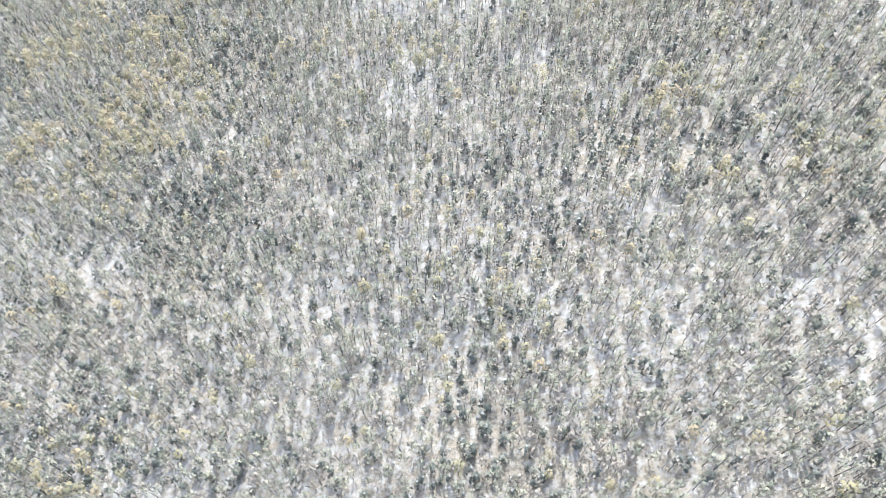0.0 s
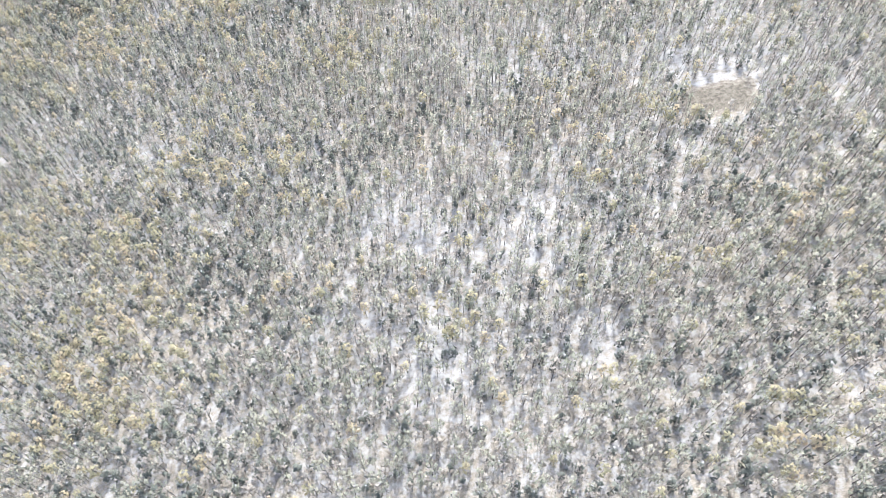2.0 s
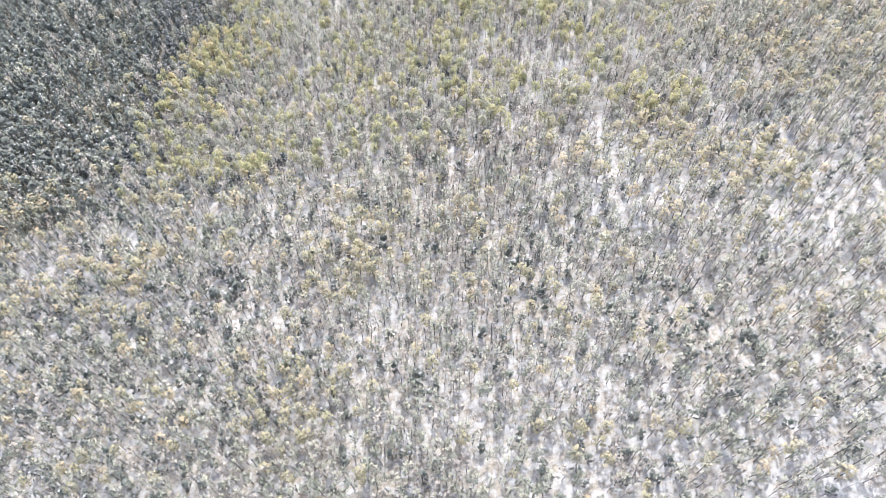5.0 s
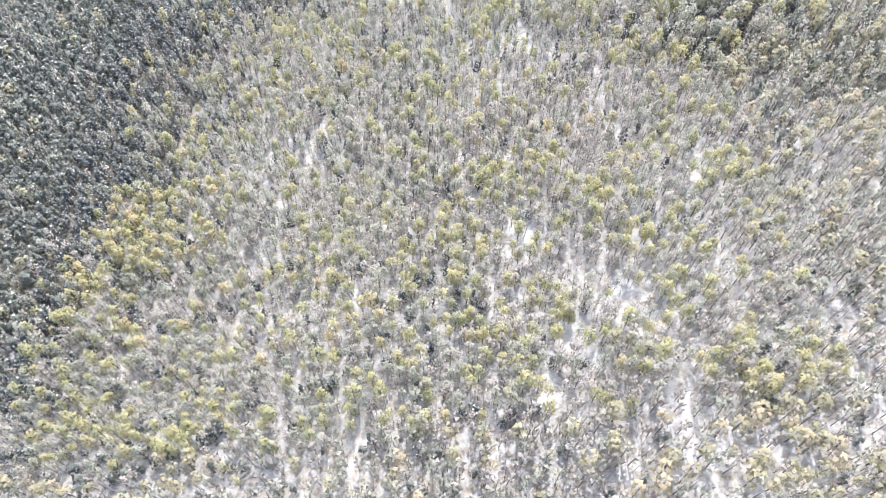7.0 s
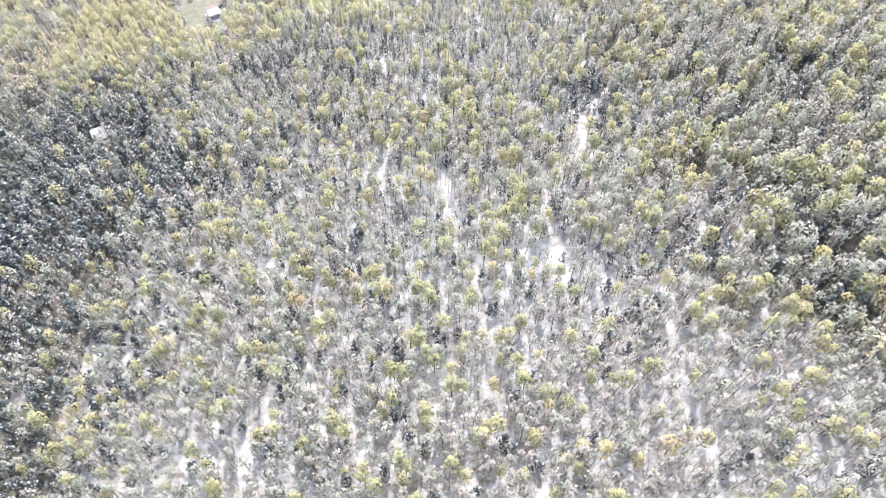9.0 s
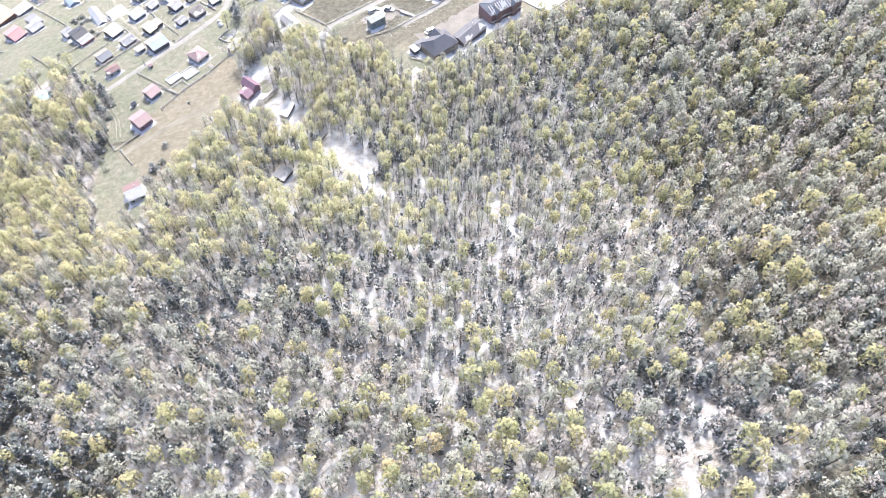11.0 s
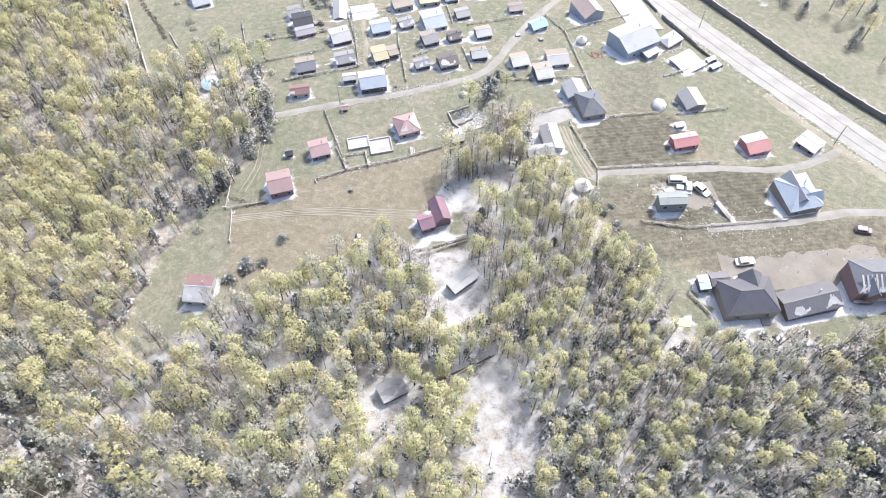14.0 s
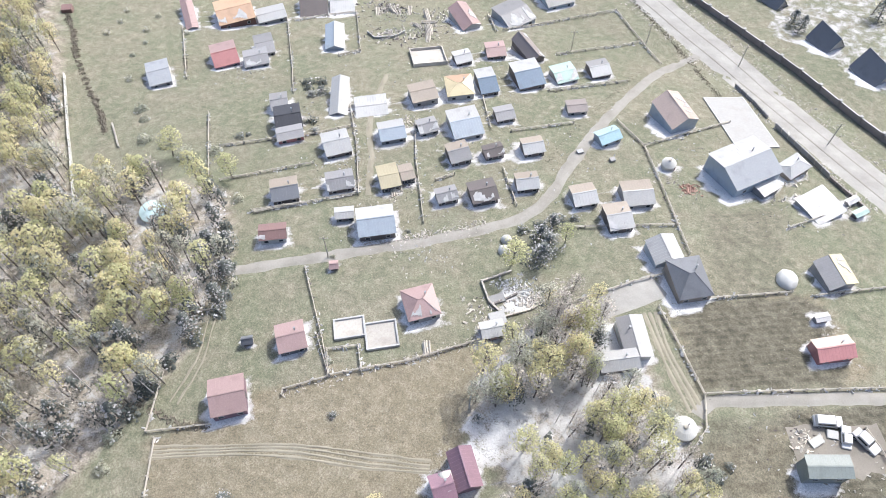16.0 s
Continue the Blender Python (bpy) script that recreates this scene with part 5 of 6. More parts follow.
    for name, values in (("snow", snow), ("dry", dry), ("litter", litter), ("tilled_and_shade", tilled_and_shade)):
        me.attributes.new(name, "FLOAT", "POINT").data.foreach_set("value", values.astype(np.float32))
    me.materials.append(EARTH)
    me.shade_smooth()
    return tagged(new("ground", me), "autumn grass slope with snow lying under the trees", kind="structure")


ground_sheet()


# ---- trees ----
def stem(v, f, mi, p, q, r0, r1, sides=3, m=0):
    d = (q - p).normalized()
    u = d.cross(Vector((0.31, 0.87, 0.21))).normalized()
    w = d.cross(u)
    n = len(v)
    for c, r in ((p, r0), (q, r1)):
        for k in range(sides):
            a = k * math.tau / sides
            v.append(c + r * (math.cos(a) * u + math.sin(a) * w))
    for k in range(sides):
        a, b = n + k, n + (k + 1) % sides
        f += [(a, b, b + sides), (a, b + sides, a + sides)]
        mi += [m, m]


def tuft(v, f, mi, c, size, rng, m, out):
    """A tapered spray of twigs and needles that points upwards and out."""
    n = len(v)
    way = (out * 0.55 + Vector((rng.gauss(0, 0.3), rng.gauss(0, 0.3), 0.9))).normalized()
    side = way.cross(out + Vector((rng.gauss(0, 0.4), rng.gauss(0, 0.4), rng.gauss(0, 0.3)))).normalized()
    s = size * rng.uniform(0.75, 1.35)
    v += [c + way * s * 0.95, c - way * s * 0.4 - side * s * 0.36, c - way * s * 0.55 + side * s * 0.36]
    f.append((n, n + 1, n + 2))
    mi.append(m)


def clump(v, f, mi, c, size, rng, m, out, pieces=1):
    """A small ragged leaf clump that faces more or less outwards."""
    for _ in range(pieces):
        n = len(v)
        face = (out + Vector((rng.gauss(0, 0.26), rng.gauss(0, 0.26), rng.gauss(0, 0.26)))).normalized()
        d1 = face.cross(Vector((rng.gauss(0, 1), rng.gauss(0, 1), rng.gauss(0, 1)))).normalized()
        d2 = face.cross(d1)
        off = Vector((rng.gauss(0, 0.25), rng.gauss(0, 0.25), rng.gauss(0, 0.2))) * size
        s = size * rng.uniform(0.7, 1.25)
        v += [c + off + d1 * s * 0.6, c + off - d1 * s * 0.45 + d2 * s * 0.5, c + off - d1 * s * 0.35 - d2 * s * 0.55]
        f.append((n, n + 1, n + 2))
        mi.append(m)


def tree_mesh(kind, seed, detail):
    """Vertices, triangles, material index and normals of one tree about 6.5 m tall: leaning trunk, limbs, and a domed crown of clumps or twigs."""
    rng = random.Random(seed)
    v, f, mi = [], [], []
    h = 6.5 * rng.uniform(0.92, 1.08) * (0.6 if kind == "pine" else 1)
    lean = Vector((rng.gauss(0, 0.2), rng.gauss(0, 0.2), 0))
    foot = Vector((0, 0, -0.5))
    knee = Vector((0, 0, h * 0.55)) + lean * 0.7
    tip = Vector((0, 0, h * 0.93)) + lean
    sides = 5 if detail > 1 else 3
    if detail:
        stem(v, f, mi, foot, knee, 0.065, 0.045, sides)
        stem(v, f, mi, knee, tip, 0.045, 0.012, sides)
    else:
        stem(v, f, mi, foot, tip, 0.085, 0.02, 3)
    spine = lambda u: (foot.lerp(knee, u / 0.55) if u < 0.55 else knee.lerp(tip, (u - 0.55) / 0.45))
    lo, wide = {"larch": (0.39, rng.uniform(0.9, 1.05)), "grey": (0.3, rng.uniform(0.8, 0.95)), "bare": (0.28, rng.uniform(0.72, 0.86)), "pine": (0.1, 1.1)}[kind]
    for i in range((0, 2, 14, 0, 4)[detail]):
        u = lo * 0.75 + (0.9 - lo * 0.75) * (i + rng.random()) / (2 if detail == 1 else 4 if detail == 4 else 14)
        a = i * 2.4 + rng.random()
        reach = wide * rng.uniform(0.55, 0.9) * (1.2 - 0.75 * u)
        p = spine(u)
        stem(v, f, mi, p, p + Vector((math.cos(a) * reach, math.sin(a) * reach, reach * (0.8 if kind != "pine" else 0.05))), 0.024, 0.006, 3)
    count = {"larch": (34, 92, 460, 0, 225), "grey": (30, 80, 400, 0, 195), "bare": (26, 70, 320, 0, 165), "pine": (24, 62, 500, 34, 150)}[kind][detail]
    size = (0.62, 0.42, 0.165, 0.55, 0.24)[detail] * (0.86 if kind != "pine" else 1.0)
    for i in range(count):
        k = (i + rng.random()) / count
        a = i * 2.39996 + rng.gauss(0, 0.4)
        if kind == "pine":
            r = wide * (1.03 - k) ** 0.8 * rng.random() ** 0.4
        else:
            e = (k - 0.35) / 0.65
            r = wide * (math.sqrt(max(0.03, 1 - e * e)) if e > 0 else 0.6 + 0.4 * k / 0.35) * rng.random() ** 0.28
        r *= 1 + 0.16 * math.sin(3 * a + seed) + 0.1 * math.sin(9 * k + 2 * a)
        c = spine(lo + (1 - lo) * k) + Vector((math.cos(a) * r, math.sin(a) * r, rng.gauss(0, 0.1)))
        if (kind == "bare" and i % 5 < (3 if detail == 0 else 2)) or (kind == "grey" and i % 4 < (2 if detail == 0 else 1)):
            out = Vector((math.cos(a) * 0.5, math.sin(a) * 0.5, rng.uniform(0.9, 2.0))).normalized() * rng.uniform(0.6, 1.1) * (1.3 if detail == 0 else 1.0)
            w = Vector((-math.sin(a), math.cos(a), rng.gauss(0, 0.5))) * (0.13, 0.055, 0.016, 0.05, 0.03)[detail]
            n = len(v)
            v += [c - w - out * 0.3, c + w - out * 0.3, c + out * 0.7]
            f.append((n, n + 1, n + 2))
            mi.append(2 if rng.random() < (0.16, 0.16, 0.14, 0.3, 0.14)[detail] else 1)     # some twigs still carry snow
        else:
            white = kind == "pine" and rng.random() < (0.025, 0.2, 0.22, 0.45, 0.2)[detail]
            mid = spine(lo + (1 - lo) * (0.4 if kind != "pine" else k))
            out = (c - mid + Vector((0, 0, 0.25))).normalized() if not white else Vector((0, 0, 1))
            if kind == "pine" or rng.random() < (0.85 if detail == 0 else 0.68):
                clump(v, f, mi, c + Vector((0, 0, 0.05 if white else 0)), size * (0.8 if white else 1), rng, 2 if white else 1, out)
            else:
                tuft(v, f, mi, c, size, rng, 1, out)
    v, f, mi = np.array([tuple(p) for p in v]), np.array(f), np.array(mi)
    # the wood is round, and the crown shades as one soft body
    flat = np.cross(v[f[:, 1]] - v[f[:, 0]], v[f[:, 2]] - v[f[:, 0]])
    normal = np.zeros_like(v)
    for k in range(3):
        np.add.at(normal, f[:, k], flat)
    normal /= np.linalg.norm(normal, axis=1)[:, None] + 1e-9
    leaf = np.unique(f[mi > 0])
    heart = np.array(spine(lo + (1 - lo) * (0.25 if kind != "pine" else 0.1)))
    dome = (v[leaf] - heart) * np.array((1, 1, 0.6 if kind != "pine" else 0.35)) + np.array((0, 0, 0.15))
    dome /= np.linalg.norm(dome, axis=1)[:, None] + 1e-9
    normal[leaf] = 0.3 * normal[leaf] + 0.7 * dome
    normal /= np.linalg.norm(normal, axis=1)[:, None] + 1e-9
    return v, f, mi, normal


KINDS = {"larch": (LARCH, "larch"), "grey": (GREYLEAF, "birch"), "bare": (BARE, "bare larch"), "pine": (PINE, "pine")}
VARIANTS = 8
TEMPLATES = {(k, d): [tree_mesh(k, 97 * i + 13 * d + len(k), d) for i in range(VARIANTS)] for k in KINDS for d in (0, 1, 4)}


def joined_trees(name, label, spots, kind, detail, leaf=None):
    """Many trees of one kind as one joined sheet of wood; spots are x, y, z, scale, girth, turn, tone."""
    vs, fs, ms, tones, ns, base = [], [], [], [], [], 0
    which = np.arange(len(spots)) % VARIANTS
    for n in range(VARIANTS):
        v, f, m, nor = TEMPLATES[kind, detail][n]
        sub = spots[which == n]
        if not len(sub):
            continue
        c, s = np.cos(sub[:, 5])[:, None], np.sin(sub[:, 5])[:, None]
        g = sub[:, 4][:, None]
        X = (v[None, :, 0] * c - v[None, :, 1] * s) * g + sub[:, 0][:, None]
        Y = (v[None, :, 0] * s + v[None, :, 1] * c) * g + sub[:, 1][:, None]
        Z = v[None, :, 2] * sub[:, 3][:, None] + sub[:, 2][:, None]
        vs.append(np.stack([X, Y, Z], -1).reshape(-1, 3))
        fs.append((f[None] + (np.arange(len(sub)) * len(v))[:, None, None] + base).reshape(-1, 3))
        ms.append(np.tile(m, len(sub)))
        tones.append(np.repeat(sub[:, 6], len(v)))
        ns.append(np.stack([nor[None, :, 0] * c - nor[None, :, 1] * s, nor[None, :, 0] * s + nor[None, :, 1] * c, nor[None, :, 2] + 0 * s], -1).reshape(-1, 3))
        base += len(sub) * len(v)
    v, f, m, tone = np.concatenate(vs), np.concatenate(fs), np.concatenate(ms), np.concatenate(tones)
    me = bpy.data.meshes.new(name)
    me.vertices.add(len(v))
    me.vertices.foreach_set("co", v.ravel())
    me.loops.add(f.size)
    me.loops.foreach_set("vertex_index", f.ravel().astype(np.int32))
    me.polygons.add(len(f))
    me.polygons.foreach_set("loop_start", np.arange(0, f.size, 3, dtype=np.int32))
    me.polygons.foreach_set("material_index", m.astype(np.int32))
    me.update()
    me.attributes.new("tone", "FLOAT", "POINT").data.foreach_set("value", tone.astype(np.float32))
    me.attributes.new("custom_normal", "FLOAT_VECTOR", "POINT").data.foreach_set("vector", np.concatenate(ns).ravel().astype(np.float32))
    me.materials.append(BARK)
    me.materials.append(leaf or KINDS[kind][0])
    me.materials.append(SNOW)
    return tagged(new(name, me), label, "forest", kind="stuff")


def patchy(x, y, scale, phase):
    return np.sin(x / scale + 1.7 * np.sin(y / scale * 0.8 + phase)) * np.sin(y / scale * 1.1 + phase * 2 + 1.3 * np.sin(x / scale * 0.7))


def forest():
    rng = np.random.default_rng(5)
    x, y = [], []
    for step, y0, y1 in ((1.85, -432, -140), (1.6, -140, -2), (1.4, -2, 128)):
        gx, gy = np.meshgrid(np.arange(-195, 122, step), np.arange(y0, y1, step))
        x.append((gx + rng.normal(0, 0.42, gx.shape) * step).ravel())
        y.append((gy + rng.normal(0, 0.42, gy.shape) * step).ravel())
    # the close young grove below the barn
    gx, gy = np.meshgrid(np.arange(-27, 9, 1.7), np.arange(47, 78, 1.7))
    x.append((gx + rng.normal(0, 0.5, gx.shape)).ravel())
    y.append((gy + rng.normal(0, 0.5, gy.shape)).ravel())
    x, y = np.concatenate(x), np.concatenate(y)
    keep = ~within(OPEN, x, y) & ~within(CLEARING, x, y)
    # slighter, closer trees above the eastern plots, broader ones to the west
    slight = np.clip((x + 28) / 26, 0, 1) * np.clip((y + 2) / 12, 0, 1)
    keep &= (y < -2) | (rng.random(len(x)) < 0.8 - 0.16 * (x < -56) * (y > 40) + 0.2 * slight - 0.1 * (x > -45) * (x < 5) * (y > 42))
    # the clearings by the village stay clear a little way down the slope too
    for g in GLADES[:1] + GLADES[2:4] + DRIFTS:
        for far in (0.9, 1.8, 2.7):
            keep &= ~within(g, x - 0.4 * far, y + 0.9 * far)
    for n, g in enumerate(GLADES):
        keep &= ~(within(g, x, y) & (rng.random(len(x)) < (0.55 if n > 3 else 0.85)))
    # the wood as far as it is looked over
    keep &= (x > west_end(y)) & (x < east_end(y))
    thin = patchy(x, y, 11, 0.4) + 0.5 * patchy(x, y, 4.5, 2.0)
    keep &= rng.random(len(x)) < np.where(thin > 0.5, 0.74, 0.94)
    keep &= rng.random(len(x)) > np.where(y < -160, 0.36, 0.45) * groves(GAPS_HIGH + GAPS_LOW, x, y + 1.6, 1.35)
    for cx, cy, turn, hw, hd, reach in SHADES:
        for far in ((0, 1.2, 2.4) if cy > 40 else (0,)):
            keep &= np.hypot(x - 0.45 * far - cx, y + 0.89 * far - cy) > max(hw, hd) + 0.8 - 0.2 * far
    x, y, slight = x[keep], y[keep], slight[keep]
    z = lie(x, y)
    scale = rng.uniform(0.72, 1.08, len(x)) * (1 + 0.08 * patchy(x, y, 23, 1))
    girth = scale * rng.uniform(0.95, 1.3, len(x))
    girth *= (1 - 0.16 * (x > -27) * (x < 9) * (y > 47)) * np.interp(x, [35, 60], [1.0, 1.05])
    scale *= 1 - 0.12 * (x > -27) * (x < 9) * (y > 47)
    girth *= np.interp(y, [-140, -90, 10, 45, 60], [1.0, 0.9, 0.88, 1.0, 1.12]) * (1 - 0.2 * slight)
    scale *= 1 - 0.14 * slight
    spots = np.stack([x, y, z, scale, girth, rng.uniform(0, 6.28, len(x)), rng.random(len(x)) * 0.7 + 0.3 * (0.5 + 0.5 * patchy(x, y, 30, 3))], -1)
    # yellow larches grow commoner down the slope and at the edges
    gold = 0.05 + 0.05 * patchy(x, y, 19, 0.7) + 0.1 * np.clip((y + 250) / 120, 0, 1) - 0.05 * np.clip((y + 110) / 40, 0, 1) + 0.42 * np.clip((y - 22) / 12, 0, 1) + 0.15 * (x < -75) * (y > 60) - 0.1 * (x < -52) * (x > -75) * (y > 20) - 0.06 * (x > -32) * (y > 36)
    gold = np.maximum(gold, 0.015) + 0.05 * (y > -140) * (y < 25) + 0.42 * groves(GOLD_HIGH, x, y) + 0.5 * groves(GOLD_LOW, x, y)
    dark = 0.1 + 0.05 * (y < -140) + 0.08 * (patchy(x, y, 15, 2.2) > 0.4) + 0.16 * (x < -52) * (x > -72) * (y > 20) + 0.16 * np.clip((-25 - x) / 40, 0, 1) * (y < -90) + 0.12 * (y > -60) * (y < 26) + 0.14 * slight * (y > 20)
    # the pale middle of the slope, with more bare trees and more snow
    pale = np.exp(-((x - 20) / 22) ** 2) * np.clip((y + 170) / 20, 0, 1) * np.clip((-35 - y) / 20, 0, 1)
    grove = (x > -30) * (x < 6) * (y > 54)
    # greyer trees and more snow above the charcoal houses
    east = np.clip((x - 2) / 8, 0, 1) * (y > 22)
    gold = gold * (1 - 0.35 * east)
    dark = dark * (1 - 0.3 * east)
    dark = dark * (1 - 0.75 * pale) * (1 - 0.6 * grove)
    dim = groves(DIM, x, y)
    dark, gold = dark + 0.42 * dim, gold * (1 - 0.7 * dim)
    # painted shade: more dark pines, larger trees, fewer larches
    for area in PAINTED_SHADE:
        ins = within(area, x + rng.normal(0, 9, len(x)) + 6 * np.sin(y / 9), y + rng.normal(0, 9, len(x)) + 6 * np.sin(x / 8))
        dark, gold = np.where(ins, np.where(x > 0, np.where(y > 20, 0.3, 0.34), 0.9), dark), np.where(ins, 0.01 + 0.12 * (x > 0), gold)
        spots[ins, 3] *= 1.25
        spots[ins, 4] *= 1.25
    pick = rng.random(len(x))
    kind = np.where(pick < gold, 0, np.where(pick < gold + dark, 3, np.where(rng.random(len(x)) < 0.6 - 0.3 * pale - 0.3 * grove, 1, 2)))
    spots[kind == 0, 4] *= np.where((y[kind == 0] < 30) & (y[kind == 0] > -170), 1.12, 1.0)
    return spots, kind


SPOTS, KIND = forest()
NAMES = ["larch", "grey", "bare", "pine"]
LABELS = {"larch": "yellow-green autumn larch with a dark thin trunk", "grey": "grey-green thinly leaved birch on snowy ground", "bare": "bare grey-brown larch with fine twigs", "pine": "dark green pine with a dusting of snow"}
FOREST_LABELS = {"larch": "yellow-green autumn larches on a snowy slope", "grey": "grey-green thinly leaved trees on a snowy slope", "bare": "bare grey-brown trees on a snowy slope", "pine": "scattered dark pines on a snowy slope, some standing in for shade"}
WEST_LABELS = {"larch": "golden larches in the wood beside the village", "grey": "grey-green trees in the wood beside the village", "bare": "bare pale trees in the wood beside the village", "pine": "dark green pines in the wood beside the village"}
# the trees round the village stand as things of their own
beside = (SPOTS[:, 1] > 52) & (SPOTS[:, 0] > -50) & (SPOTS[:, 0] < 12)
order = np.where(beside)[0]
single = np.zeros(len(SPOTS), bool)
single[order[np.argsort(np.hypot(SPOTS[order, 0] + 30, SPOTS[order, 1] - 78))[:220]]] = True
for n, nm in enumerate(NAMES):
    mine = (KIND == n) & ~single
    upper = (SPOTS[:, 1] < -140) | ((SPOTS[:, 0] < -84) & (SPOTS[:, 1] < 45)) | ((SPOTS[:, 0] > 58) & (SPOTS[:, 1] < -60))      # seen from afar only
    close = (((SPOTS[:, 1] > 40) & (SPOTS[:, 0] < -48)) | ((SPOTS[:, 1] > 26) & (SPOTS[:, 0] < 20))) & ~upper      # the wood beside the village, passed nearest
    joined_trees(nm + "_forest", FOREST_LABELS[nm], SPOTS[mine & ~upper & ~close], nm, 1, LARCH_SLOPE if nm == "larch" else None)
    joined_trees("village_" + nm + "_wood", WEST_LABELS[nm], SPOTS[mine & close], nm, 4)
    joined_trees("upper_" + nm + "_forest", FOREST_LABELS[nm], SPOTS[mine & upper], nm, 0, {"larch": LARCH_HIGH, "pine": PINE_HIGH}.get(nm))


def saplings():
    """Thin bare stems between the trees, past counting, as one joined sheet of three-sided poles."""
    rng = np.random.default_rng(11)
    n = 26000
    pick = SPOTS[rng.integers(0, len(SPOTS), n)]
    x, y = pick[:, 0] + rng.normal(0, 1.2, n), pick[:, 1] + rng.normal(0, 1.2, n)
    keep = ~within(OPEN, x, y) & ~within(CLEARING, x, y) & ~within(PAINTED_SHADE[0], x, y) & (rng.random(n) < np.interp(y, [-330, -230], [0.5, 1.0]))
    x, y = x[keep], y[keep]
    n = len(x)
    z, h, r = lie(x, y), rng.uniform(2.6, 5.8, n), rng.uniform(0.04, 0.08, n) * np.where(y < -140, 1.3, 1.0)
    lean = rng.normal(0, 0.18, (n, 2))
    v = np.zeros((n, 6, 3))
    for k in range(3):
        a = k * 2.0944
        v[:, k] = np.stack([x + r * math.cos(a), y + r * math.sin(a), z - 0.3], -1)
        v[:, 3 + k] = np.stack([x + lean[:, 0] + 0.3 * r * math.cos(a), y + lean[:, 1] + 0.3 * r * math.sin(a), z + h], -1)
    f = np.array([(0, 1, 4), (0, 4, 3), (1, 2, 5), (1, 5, 4), (2, 0, 3), (2, 3, 5)])
    f = (f[None] + (np.arange(n) * 6)[:, None, None]).reshape(-1, 3)
    me = bpy.data.meshes.new("saplings")
    me.vertices.add(n * 6)
    me.vertices.foreach_set("co", v.ravel())
    me.loops.add(f.size)
    me.loops.foreach_set("vertex_index", f.ravel().astype(np.int32))
    me.polygons.add(len(f))
    me.polygons.foreach_set("loop_start", np.arange(0, f.size, 3, dtype=np.int32))
    me.update()
    me.attributes.new("tone", "FLOAT", "POINT").data.foreach_set("value", np.repeat(rng.random(n), 6).astype(np.float32))
    me.materials.append(STEMS)
    return tagged(new("saplings", me), "thin bare grey stems among the forest trees", "forest", kind="stuff")


saplings()


def understory():
    """Low snow-dusted young pines that fill the wood above the village."""
    rng = np.random.default_rng(17)
    n = 4200
    x, y = rng.uniform(-60, 55, n), rng.uniform(-10, 88, n)
    # a close belt above the charcoal houses
    x, y = np.append(x, rng.uniform(-8, 52, 1500)), np.append(y, rng.uniform(42, 84, 1500))
    n = len(x)
    keep = ~within(OPEN, x, y) & (rng.random(n) < np.clip((x + 45) / 60, 0.28, 0.9))
    for g in GLADES[:4]:
        keep &= ~within(g, x, y)
    for cx, cy, turn, hw, hd, reach in SHADES:
        keep &= np.hypot(x - cx, y - cy) > max(hw, hd) + 0.5
    x, y = x[keep], y[keep]
    n = len(x)
    s = rng.uniform(0.3, 0.62, n)
    return np.stack([x, y, lie(x, y), s, s * rng.uniform(0.9, 1.3, n), rng.uniform(0, 6.28, n), rng.random(n)], -1)


TEMPLATES["pine", 3] = [tree_mesh("pine", 900 + i, 3) for i in range(VARIANTS)]
joined_trees("young_pines", "low snow-dusted young pines under taller trees", understory(), "pine", 3)


def split_tree(kind, seed):
    v, f, m, nor = tree_mesh(kind, seed, 2)
    out = []
    for name, mine, mats in (("trunk", m == 0, [BARK]), ("crown", m > 0, [KINDS[kind][0], SNOW])):
        me = bpy.data.meshes.new(name)
        ids, flat = np.unique(f[mine], return_inverse=True)
        me.from_pydata(v[ids].tolist(), [], flat.reshape(-1, 3).tolist())
        for mat in mats:
            me.materials.append(mat)
        me.polygons.foreach_set("material_index", np.maximum(m[mine] - 1, 0).astype(np.int32))
        me.attributes.new("custom_normal", "FLOAT_VECTOR", "POINT").data.foreach_set("vector", nor[ids].ravel().astype(np.float32))
        out.append(me)
    return out


TREES = {k: [split_tree(k, 500 + 7 * i) for i in range(4)] for k in KINDS}


def tree(x, y, kind, scale=1.0, girth=1.0, turn=0.0, label=""):
    top = thing("tree", pose(x, y, float(lie(x, y)), 0, 0, math.degrees(turn)), label or LABELS[kind], "tree", "trees round the village")
    top.scale = (girth, girth, scale)
    trunk, crown = TREES[kind][int(abs(x * 7 + y * 3)) % 4]
    for name, me in (("trunk", trunk), ("crown", crown)):
        new(name, me).parent = top
    return top


for i in np.where(single)[0]:
    sx, sy, _, sc, gi, tu, _ = SPOTS[i]
    tree(sx, sy, NAMES[KIND[i]], sc, gi, tu)
